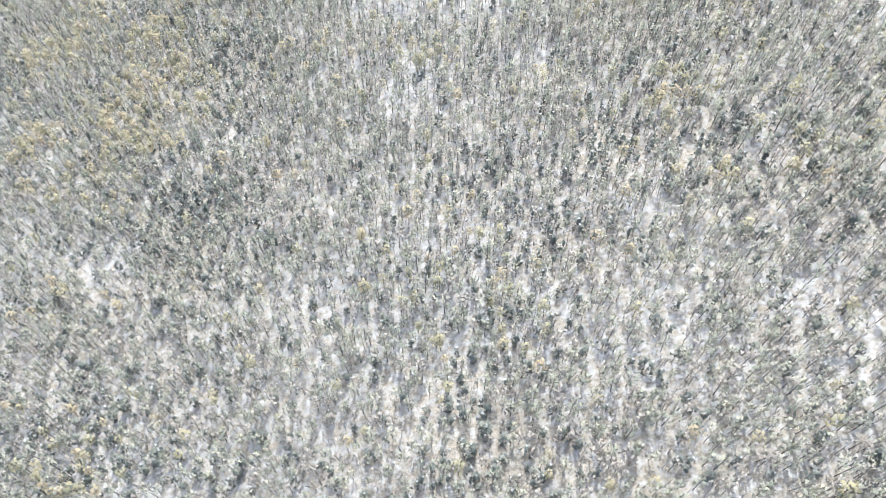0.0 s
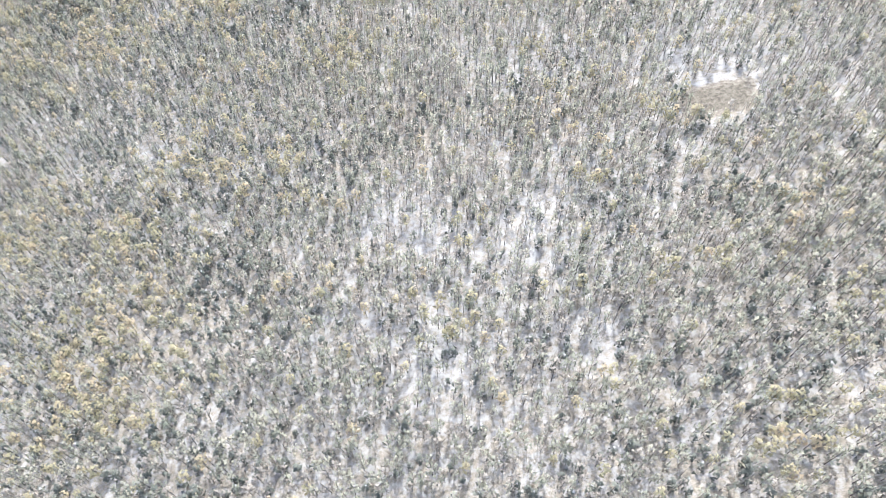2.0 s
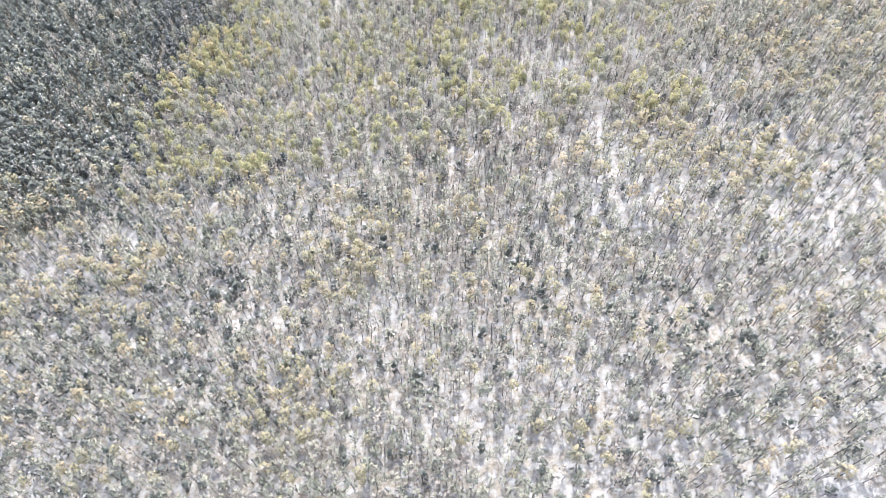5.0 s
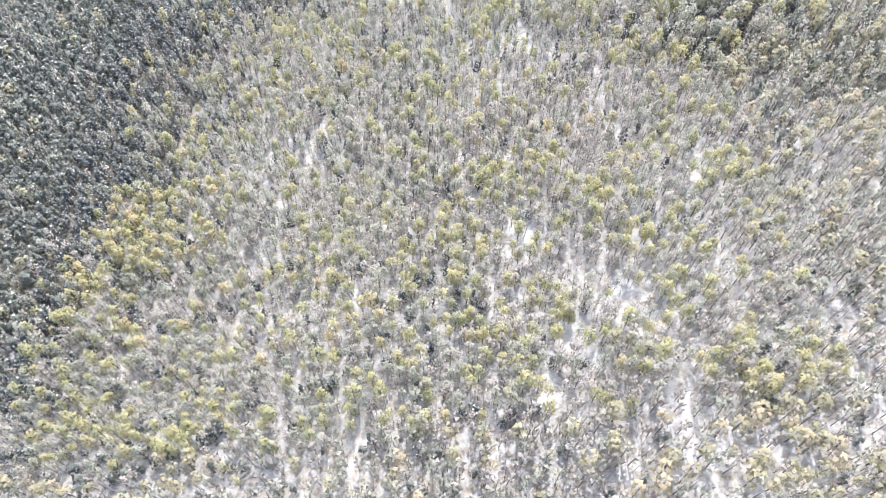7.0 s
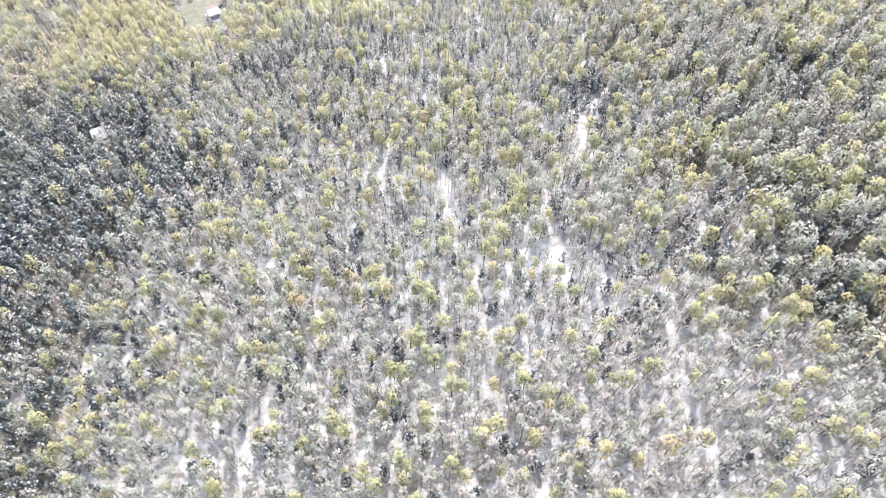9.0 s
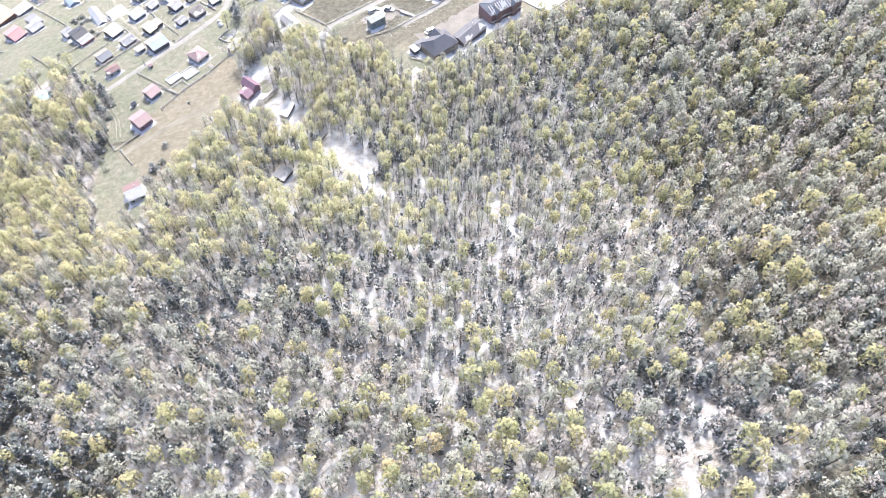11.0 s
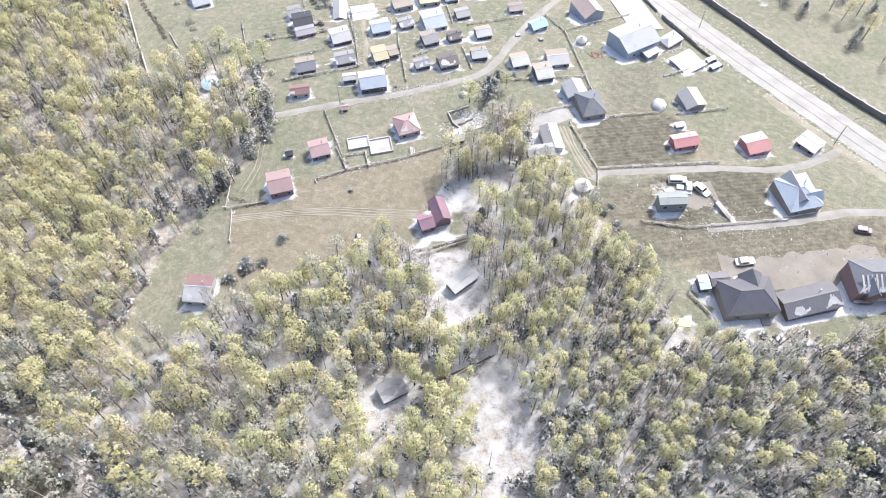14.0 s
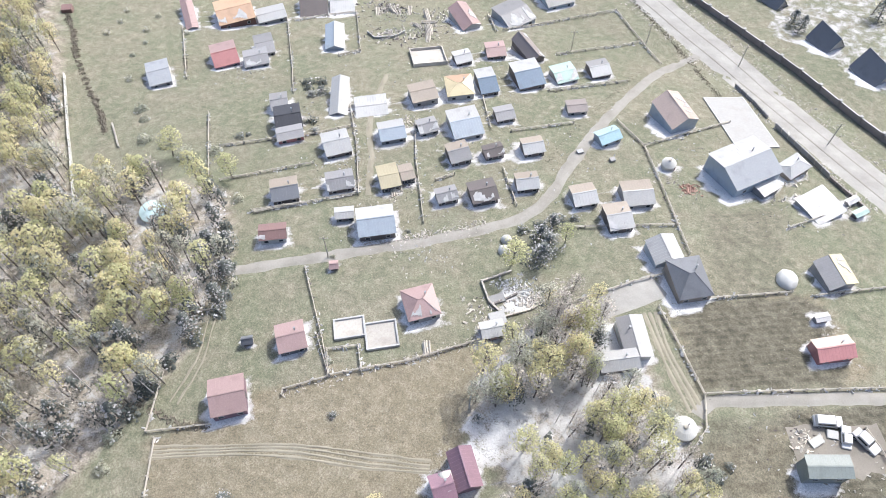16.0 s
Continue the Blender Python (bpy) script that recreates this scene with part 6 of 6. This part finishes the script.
# lone trees and the small grove by the tanks
for sx, sy, k, sc, gi in ((-36.4, 89.4, "larch", 0.8, 1.5), (-34.6, 90.6, "pine", 0.95, 1.5), (-34.0, 92.8, "pine", 0.85, 1.4), (-35.6, 93.6, "pine", 0.7, 1.3), (-33.2, 94.6, "larch", 0.6, 0.9), (-35.2, 95.8, "pine", 0.55, 1.2),
                          (-69.5, 84.6, "larch", 0.7, 1.3), (-78.5, 84.0, "larch", 0.75, 1.5), (-70.9, 102.4, "pine", 0.22, 1.0), (-71.6, 101.6, "pine", 0.2, 0.9), (-66.5, 95.6, "pine", 0.18, 0.8), (-44.5, 56.5, "pine", 0.3, 0.9), (-46, 51.0, "pine", 0.4, 1.1), (-41.5, 66.8, "pine", 0.14, 0.5), (-57.9, 66.6, "pine", 0.95, 1.4), (-58.4, 70.4, "pine", 0.85, 1.3), (-60.2, 73.4, "pine", 0.9, 1.4), (-57.6, 61.0, "pine", 0.8, 1.3), (-62.6, 76.6, "pine", 0.8, 1.3), (-59.6, 68.4, "larch", 0.8, 1.2)):
    tree(sx, sy, k, sc, gi, sx)
# the grove between the barn and the maroon house
for sx, sy, k, sc, gi in ((-29.6, 75.6, 'larch', 0.72, 1.05), (-29.5, 78.3, 'grey', 0.75, 1.12), (-27.7, 78.0, 'larch', 0.78, 1.19), (-27.2, 80.5, 'larch', 0.81, 1.26), (-25.8, 80.5, 'bare', 0.84, 1.33), (-28.1, 84.1, 'larch', 0.87, 1.05), (-26.8, 84.4, 'larch', 0.72, 1.12), (-29.0, 82.6, 'grey', 0.75, 1.19), (-25.6, 85.2, 'pine', 0.78, 1.26), (-26.7, 85.4, 'larch', 0.81, 1.33), (-21.0, 79.7, 'larch', 0.84, 1.05), (-19.4, 80.4, 'larch', 0.87, 1.12), (-21.2, 76.5, 'bare', 0.72, 1.19), (-26.1, 72.7, 'larch', 0.75, 1.26), (-18.1, 79.6, 'grey', 0.78, 1.33), (-21.2, 81.7, 'grey', 0.81, 1.05), (-22.7, 80.4, 'bare', 0.84, 1.12), (-26.6, 82.2, 'larch', 0.87, 1.19), (-29.0, 79.8, 'larch', 0.72, 1.26)):
    tree(sx, sy, k, sc, gi, sx)
# the wood beyond the roadside wall
far_rng = random.Random(8)
for k in range(44):
    fx = far_rng.uniform(-30, 75) if k % 3 else far_rng.uniform(-10, 12)
    fy = 152 - 0.5 * (fx + 25) + far_rng.uniform(0, 26)
    if min(math.hypot(fx - hx, fy - hy) for hx, hy in ((-19.9, 151.1), (-12.7, 147.2), (-29.4, 157.9))) > 3.2:
        tree(fx, fy, far_rng.choice(("pine", "pine", "grey", "larch")), far_rng.uniform(0.7, 1.05), far_rng.uniform(1.0, 1.5), fx)


# ---- rubble, woodpiles and scrub ----
def scatter(name, label, spots, size, mat, seed, count, category):
    """A loose heap of angular pieces lying on the ground."""
    rng = random.Random(seed)
    bm = bmesh.new()
    for _ in range(count):
        cx, cy, rx, ry = rng.choice(spots)
        px, py = cx + rng.gauss(0, rx), cy + rng.gauss(0, ry)
        s = size * rng.uniform(0.5, 1.6)
        m = Matrix.Translation(at(px, py, s * 0.2)) @ Euler((rng.random() * 0.8, rng.random() * 0.8, rng.random() * 6)).to_matrix().to_4x4()
        box(bm, -s, s * rng.uniform(0.6, 1.6), -s * 0.4, s * 0.35, -s * 0.25, s * 0.25, m)
    ob = obj(name, bm, mat)
    return tagged(ob, label, category, kind="stuff")


scatter("rubble", "pale broken stones along tracks and plots", [(-48, 85, 3, 1.5), (-42, 90.5, 2, 1), (-33, 83.5, 2, 1.4), (-31, 86, 2, 1.2), (0, 83, 2, 1), (-3, 80.5, 1.5, 1), (5, 86, 3, 2), (-27, 109, 1.5, 1), (-52, 90, 1, 2), (-60, 118, 2, 3)], 0.1, STONE, 3, 520, "rubble")
scatter("woodpile", "heaps of grey boards and logs beside cabins", [(-36, 82.5, 1, .8), (-66, 128, 2, 2), (-69, 124, 2, 2), (-52.5, 93, 1, 1), (-7, 85.5, .6, .6), (-70, 95, .6, .6), (-16, 117, 1, 2), (3, 75.5, .8, .6), (-58, 103, .8, .6)], 0.16, WOOD, 4, 420, "woodpile")
scatter("snow_lumps", "leftover lumps of old snow on the grass", [(-46, 86.5, 2.5, 1.2), (-56, 97, 5, 5), (-48, 104, 6, 6), (-35, 112, 5, 5), (-60, 110, 6, 6), (-70, 100, 4, 4), (-33, 82, 2, 2)], 0.09, SNOW, 6, 420, "snow")


# ---- shrubs, ruins, junk and the litter of the village ----
def shrub_mesh(seed):
    rng = random.Random(seed)
    v, f, mi = [], [], []
    for k in range(7):
        a = k * 0.9 + rng.random()
        stem(v, f, mi, Vector((0, 0, -0.05)), Vector((0.5 * math.cos(a), 0.5 * math.sin(a), rng.uniform(0.4, 0.7))), 0.02, 0.006, 3)
    for i in range(150):
        a, u = rng.random() * 6.28, rng.random()
        r = 0.75 * math.sqrt(rng.random()) * (1 + 0.25 * math.sin(3 * a + seed))
        c = Vector((math.cos(a) * r, math.sin(a) * r, 0.12 + 0.7 * u * (1 - 0.6 * r)))
        white = u > 0.6 and rng.random() < 0.14
        clump(v, f, mi, c, 0.2, rng, 2 if white else 1, Vector((0, 0, 1)) if white else (c + Vector((0, 0, 0.2))).normalized())
    return np.array([tuple(p) for p in v]), np.array(f), np.array(mi)


def shrub_parts(seed, mat):
    v, f, m = shrub_mesh(seed)
    out = []
    for name, mine, mats in (("woody_base", m == 0, [BARK]), ("foliage", m > 0, [mat, SNOW])):
        me = bpy.data.meshes.new(name)
        ids, flat = np.unique(f[mine], return_inverse=True)
        me.from_pydata(v[ids].tolist(), [], flat.reshape(-1, 3).tolist())
        for x in mats:
            me.materials.append(x)
        me.polygons.foreach_set("material_index", np.maximum(m[mine] - 1, 0).astype(np.int32))
        out.append((name, me))
    return out


SHRUBS = {"dark": [shrub_parts(i, PINE) for i in range(3)], "grey": [shrub_parts(10 + i, GREYLEAF) for i in range(3)]}


def shrub(x, y, size, kind):
    label = "dark snow-dusted shrub on village grass" if kind == "dark" else "pale grey leafless shrub on dry grass"
    top = thing("shrub", pose(x, y, float(lie(x, y)), 0, 0, 57 * x), label, "shrub", "shrubs of the village")
    top.scale = (size, size, size * 0.9)
    for name, me in SHRUBS[kind][int(abs(x * 5 + y)) % 3]:
        new(name, me).parent = top


for sx, sy, size in ((-74, 103.4, 1.1), (-72.6, 104.5, 1.2), (-73.2, 102.6, 0.8), (-68, 97.2, 0.9), (-68.7, 96.6, 0.6), (-73.8, 90.5, 0.8), (-73.2, 91.3, 0.5), (-37.6, 93.8, 0.9), (-36.4, 95.4, 0.9), (-35.0, 97.2, 1.0), (-33.8, 98.2, 0.7), (-32.4, 88.0, 0.6),
                    (-31.6, 86.4, 0.5), (-57.2, 66.2, 0.9), (-57.4, 69.8, 1.1), (-58.6, 71.6, 1.2), (-57.8, 63.4, 1.2), (-57.6, 60.2, 1.3), (-57.2, 58.0, 1.1), (-60.6, 74.4, 1.3), (-62.6, 76.2, 1.2), (-64.8, 78.4, 1.1), (-45.8, 50.8, 1.3), (-44.6, 52.4, 1.0), (-46.6, 48.6, 1.2),
                    (-13.2, 79.2, 1.1), (-12.0, 78.4, 1.0), (-9.8, 77.2, 1.0), (-11.4, 80.0, 0.6), (-47.6, 87.6, 0.4), (-33.0, 82.2, 0.6)):
    shrub(sx, sy, size, "dark")
for sx, sy, size in ((-83.9, 84.4, 1.3), (-89.3, 88.7, 1.2), (-74.5, 86.9, 1.2), (-77.2, 84.6, 1.5), (-80.6, 85.2, 1.3), (-87.2, 87.4, 0.9), (-107.7, 101.7, 0.7), (-102.9, 102.2, 0.8), (-104.6, 105.9, 0.7), (-97.8, 104.8, 0.7), (-106.9, 98.5, 0.8), (-100.6, 99.8, 0.6), (-109.4, 104.4, 0.7), (-99.6, 96.6, 0.6), (-95.6, 92.4, 0.8),
                    (-58.8, 73.0, 1.0), (-57.0, 55.4, 1.1), (-55.4, 53.0, 1.0), (-31.0, 76.2, 0.9), (-30.4, 79.4, 1.0), (-29.6, 82.4, 1.0), (-52.2, 80.8, 0.4), (-45.0, 70.9, 0.5), (-66.4, 82.2, 0.9)):
    shrub(sx, sy, size, "grey")


def board_wall(points, high, mat, label, step=1.3):
    """A closed wall of upright boards between posts."""
    top = thing("board_wall", pose(points[0][0], points[0][1], float(lie(*points[0]))), label, "wall")
    o = top.matrix_world.translation
    for (ax, ay), (bx, by) in zip(points, points[1:]):
        n = max(1, round(math.hypot(bx - ax, by - ay) / step))
        for i in range(n):
            p, q = (at(ax + (bx - ax) * k / n, ay + (by - ay) * k / n) - o for k in (i, i + 1))
            m = Matrix.Translation(p) @ (q - p).to_track_quat("X", "Z").to_matrix().to_4x4()
            bm = bmesh.new()
            box(bm, 0.05, (q - p).length - 0.02, -0.08, 0.08, -0.1, high + random.gauss(0, 0.03), m)
            part("panel", bm, mat, top)
            bm = bmesh.new()
            box(bm, -0.04, 0.04, -0.11, 0.11, -0.2, high + 0.06, m)
            part("post", bm, WOOD, top)
    return top


board_wall([(-103.5, 88.4), (-93.2, 80.5), (-84.4, 74.1), (-80.8, 71.5)], 0.55, CANVAS, "long low white board wall along the wood")
board_wall([(-90.2, 84.8), (-85.7, 82.0)], 0.3, CONCRETE, "row of pale low slabs on grass", 0.8)
board_wall([(-37.8, 85.7), (-36.0, 84.0), (-33.9, 83.2)], 0.35, STONE, "tumbled pale stone wall of a ruin", 0.7)
board_wall([(-33.9, 83.2), (-32.2, 85.3), (-30.1, 89.9)], 0.3, STONE, "low broken stone wall beside snow", 0.8)
board_wall([(-37.8, 85.7), (-36.0, 88.4)], 0.3, STONE, "short broken stone wall among rubble", 0.7)
board_wall([(-35.5, 83.9), (-34.2, 86.2)], 0.3, DARK, "charred inner wall of a ruin", 0.6)
container(-35.5, 84.6, 50, 1.5, 0.9, 0.3, GREY, "low grey pile of boards in a ruin")
container(-34.3, 82.6, 48, 1.5, 1.3, 0.5, WHITE, "small white shed with a slatted snowy top")
container(-62.3, 93.8, 30, 0.5, 0.4, 0.3, WHITE, "small white box beside a fence")
container(-38.0, 108.5, 50, 0.7, 0.5, 0.4, WHITE, "little white kiosk beside the track")
container(-34.3, 109.2, 50, 0.6, 0.5, 0.4, GREY, "small grey box at a track bend")
container(-116.6, 99.6, 40, 1.5, 1.2, 0.8, RUST, "small reddish shed at a ditch")


board_wall([(-20.2, 126.9), (-12.6, 120.6)], 0.7, GREY, "tall grey panel fence between a yard and the road", 1.2)
board_wall([(-12.5, 120.4), (-10.0, 118.7), (-7.6, 117.0)], 0.5, TAUPE, "low brownish panel fence beside the road", 1.2)
board_wall([(-26.9, 133.4), (-24.0, 130.9), (-21.5, 128.3)], 0.5, GREY, "grey panel fence along a white yard", 1.2)


def fallen_trunk(ax, ay, bx, by, r):
    """A felled trunk with the stubs of its limbs, lying on the slope."""
    a, b = at(ax, ay, r * 0.8), at(bx, by, r * 0.6)
    top = thing("fallen_trunk", Matrix.Translation(a), "dark fallen trunk lying across a snowy gap", "log")
    bm = bmesh.new()
    tube(bm, [Vector((0, 0, 0)), (b - a) * 0.5 + Vector((0.1, -0.08, 0.03)), b - a], [r, r * 0.8, r * 0.4], 7)
    part("trunk", bm, BARK, top)
    for k in range(6):
        bm = bmesh.new()
        p = (b - a) * (0.25 + 0.12 * k)
        tube(bm, [p, p + Vector((0.5 * math.cos(2.4 * k), 0.5 * math.sin(2.4 * k), 0.35))], [r * 0.35, r * 0.1], 5)
        part("limb_stub", bm, BARK, top)


fallen_trunk(-19.6, 47.0, -14.5, 54.2, 0.2)


def log_stack(x, y, turn, long, rows, label, mat=WOOD):
    rng = random.Random(int(x * 3 + y))
    top = thing("log_stack", pose(x, y, float(lie(x, y)), 0, 0, turn), label, "woodpile", "stacks of timber")
    for r in range(rows):
        for k in range(rows - r + 2):
            bm = bmesh.new()
            cx = (k - (rows - r + 1) / 2) * 0.2 + rng.gauss(0, 0.02)
            tube(bm, [Vector((cx, -long / 2 + rng.gauss(0, 0.1), 0.09 + 0.17 * r)), Vector((cx + rng.gauss(0, 0.05), long / 2 + rng.gauss(0, 0.1), 0.09 + 0.17 * r))], [0.09, 0.08], 6)
            part("log", bm, mat, top)


for lx, ly, tu, lo, ro in ((-78.2, 124.6, 40, 2.0, 2), (-76.4, 126.2, 60, 1.8, 3), (-74.2, 127.2, 30, 2.2, 2), (-71.0, 127.2, 45, 2.4, 3), (-69.6, 125.6, 120, 2.2, 2), (-68.2, 123.4, 45, 2.4, 3), (-67.0, 121.2, 30, 2.0, 2), (-70.4, 123.8, 80, 1.6, 2), (-52.2, 91.6, 40, 1.4, 2), (-38.2, 76.6, 40, 1.2, 2), (-34.8, 81.6, 60, 1.0, 2)):
    log_stack(lx, ly, tu, lo, ro, "stack of pale logs and beams on a building plot")
board_wall([(-75.4, 118.4), (-73.6, 117.6), (-71.4, 119.2), (-71.0, 121.2)], 0.4, WHITE, "white curved panels standing on a building plot", 0.6)


def clods(name, line, spread, size, mat, label, count, seed):
    """Loose lumps heaped along a line."""
    spots = []
    for (ax, ay), (bx, by) in zip(line, line[1:]):
        spots += [(ax + (bx - ax) * k / 8, ay + (by - ay) * k / 8, spread, spread) for k in range(9)]
    return scatter(name, label, spots, size, mat, seed, count, "earth")


for shift, amount in ((3.4, 500), (-3.4, 500), (4.6, 260)):
    verge = [(x + 0.52 * shift, y + 0.85 * shift) for x, y in ((-48.5, 151.0), (-37, 143.2), (-28.5, 137.6), (-19.3, 130.7), (-10, 124.0), (-1.5, 118.6), (7.5, 113.6), (16, 109.2), (25, 105.6))]
    clods("verge_stones", verge, 0.35, 0.1, STONE, "pale stones and clods along the road verge", amount, 60 + int(shift))
clods("ruin_stones", [(-33.6, 85.4), (-32.2, 86.6), (-31.0, 89.2)], 0.5, 0.13, STONE, "pale rubble fallen round a ruin", 220, 71)
clods("ruin_snow", [(-36.2, 86.6), (-34.6, 87.2), (-33.2, 87.0)], 0.6, 0.12, SNOW, "lumps of snow inside a ruin", 160, 72)
SOIL = surface("dark_turned_soil", (0.14, 0.125, 0.1), 0.95, 0, 7, 1, 0.4)
clods("ditch_bank", [(-116.8, 99.4), (-111, 96), (-105.9, 92.2), (-97.7, 87.7), (-93.0, 85.4), (-90.0, 83.4)], 0.2, 0.15, SOIL, "dark turned earth along a ditch", 800, 31)
clods("field_bank", [(-57.4, 59.0), (-52.4, 59.4), (-50.4, 60.4)], 0.2, 0.12, SOIL, "dark earth bank under a log fence", 160, 32)
clods("wall_stones", [(-46.4, 66.6), (-39.0, 74.5), (-34.2, 80.2), (-31.4, 83.8)], 0.3, 0.1, STONE, "pale stones strewn along a field edge", 360, 33)
clods("track_stones", [(-50.6, 84.0), (-46.0, 88.0), (-41.6, 92.8)], 0.35, 0.1, STONE, "pale stones beside the village track", 240, 34)
clods("road_ditch", [(-47.0, 147.2), (-41.9, 143.0), (-36.8, 138.6), (-32.4, 134.2), (-28.0, 129.6)], 0.28, 0.08, SOIL, "dark broken edge of a roadside ditch", 620, 38)
clods("track_bank", [(-40.2, 105.0), (-40.4, 112.0), (-39.6, 121.0), (-38.6, 129.0)], 0.28, 0.05, SOIL, "dark earth heaped beside the village track", 300, 39)
PLOT = [(-76.3, 126.5, 1.8, 1.4), (-69.2, 122.0, 1.8, 2.2), (-70.1, 127.9, 1.8, 1.4), (-72.6, 119.5, 1.5, 1.0), (-79.0, 127.0, 1.4, 1.2)]
scatter("building_boards", "pale boards and blocks heaped on a building plot", PLOT, 0.2, CONCRETE, 51, 230, "building material")
scatter("building_timber", "dark timber heaped on a building plot", PLOT, 0.18, DARK, 52, 150, "building material")
scatter("rubbish_heap", "heap of coloured rubbish bags beside a house", [(-25.2, 109.5, 0.5, 0.5)], 0.14, roofing("mixed_rubbish", (0.4, 0.25, 0.2)), 35, 90, "rubbish")
scatter("plot_clutter", "small dark clutter on the village plots", [(-70, 97, 1.5, 1), (-84, 102, 1.5, 1.5), (-60, 92, 1.5, 1.5), (-52.6, 92.4, 1.2, 1), (-75, 122, 4, 3), (-26, 117, 3, 3), (-16, 113, 3, 2), (-7, 86, 2, 2), (14, 84, 4, 3), (20, 90, 3, 2), (-36, 84.5, 1.5, 1.5), (-20, 96, 1.5, 1)], 0.08, DARK, 36, 420, "clutter")
scatter("pale_clutter", "pale boards and sheets strewn on plots", [(-70, 97, 1.5, 1), (-84, 102, 2, 1.5), (-60, 92, 1.5, 1.5), (-75, 122, 4, 3), (-26, 117, 3, 3), (-16, 113, 3, 2), (-7, 86, 2, 2), (14, 84, 4, 3), (-45, 103, 8, 6), (-58, 108, 6, 6), (-50, 118, 5, 5)], 0.09, WHITE, 37, 420, "clutter")


# old snow and scraps lodged along the fences
FENCE_RNG = random.Random(40)
SNOW_SPOTS, SCRAP_SPOTS = [], []
for line in FENCE_LINES:
    for (ax, ay), (bx, by) in zip(line, line[1:]):
        n = max(2, int(math.hypot(bx - ax, by - ay) / 0.5))
        for k in range(n):
            spot = (ax + (bx - ax) * k / n, ay + (by - ay) * k / n, 0.16, 0.16)
            keen = math.sin(ax * 3 + k * 0.35) + FENCE_RNG.gauss(0, 0.5)
            if keen > 0.2:
                SNOW_SPOTS.append(spot)
            elif keen < -0.5:
                SCRAP_SPOTS.append(spot)
scatter("fence_snow", "broken old snow lying along fences", SNOW_SPOTS, 0.13, SNOW, 41, 1500, "snow")
scatter("fence_scraps", "dark boards and weeds along fences", SCRAP_SPOTS, 0.1, DARK, 42, 800, "clutter")


def tufts():
    """Dry grass tufts and weeds, past counting, over the open land."""
    rng = np.random.default_rng(21)
    n = 110000
    x, y = rng.uniform(-112, 46, n), rng.uniform(38, 150, n)
    rough = patchy(x, y, 3.1, 0.7) + 0.8 * patchy(x, y, 9, 1.9)
    keep = within(OPEN, x, y) & (rng.random(n) < np.clip(0.45 + 0.5 * rough, 0.08, 1))
    for cx, cy, turn, hw, hd, reach in SHADES:
        keep &= np.hypot(x - cx, y - cy) > max(hw, hd) * 0.9
    for plot, much in TILLED:
        keep &= ~within(plot, x, y) | (rng.random(n) < 0.3)
    for line, half in WAYS:
        for (ax, ay), (bx, by) in zip(line, line[1:]):
            u = np.clip(((x - ax) * (bx - ax) + (y - ay) * (by - ay)) / ((bx - ax) ** 2 + (by - ay) ** 2), 0, 1)
            keep &= np.hypot(x - ax - u * (bx - ax), y - ay - u * (by - ay)) > half
    x, y = x[keep], y[keep]
    n = len(x)
    z, s, a = lie(x, y), rng.uniform(0.035, 0.09, n), rng.random(n) * 6.28
    v = np.zeros((n, 6, 3))
    for k in range(2):
        b = a + k * 1.6
        ux, uy = np.cos(b) * s, np.sin(b) * s
        v[:, 3 * k] = np.stack([x - ux, y - uy, z - 0.02], -1)
        v[:, 3 * k + 1] = np.stack([x + ux, y + uy, z - 0.02], -1)
        v[:, 3 * k + 2] = np.stack([x + uy * 0.8, y - ux * 0.8, z + s * 0.6], -1)
    f = (np.array([(0, 1, 2), (3, 4, 5)])[None] + (np.arange(n) * 6)[:, None, None]).reshape(-1, 3)
    me = bpy.data.meshes.new("grass_tufts")
    me.vertices.add(n * 6)
    me.vertices.foreach_set("co", v.ravel())
    me.loops.add(f.size)
    me.loops.foreach_set("vertex_index", f.ravel().astype(np.int32))
    me.polygons.add(len(f))
    me.polygons.foreach_set("loop_start", np.arange(0, f.size, 3, dtype=np.int32))
    me.update()
    me.attributes.new("tone", "FLOAT", "POINT").data.foreach_set("value", np.repeat(rng.random(n), 6).astype(np.float32))
    me.materials.append(leafy("dry_tufts", [(0.0, (0.21, 0.215, 0.155)), (0.5, (0.27, 0.255, 0.19)), (1.0, (0.34, 0.325, 0.26))], 0.9, 0.2))
    return tagged(new("grass_tufts", me), "dry straw and olive grass tufts on open land", "grass", kind="stuff")


tufts()
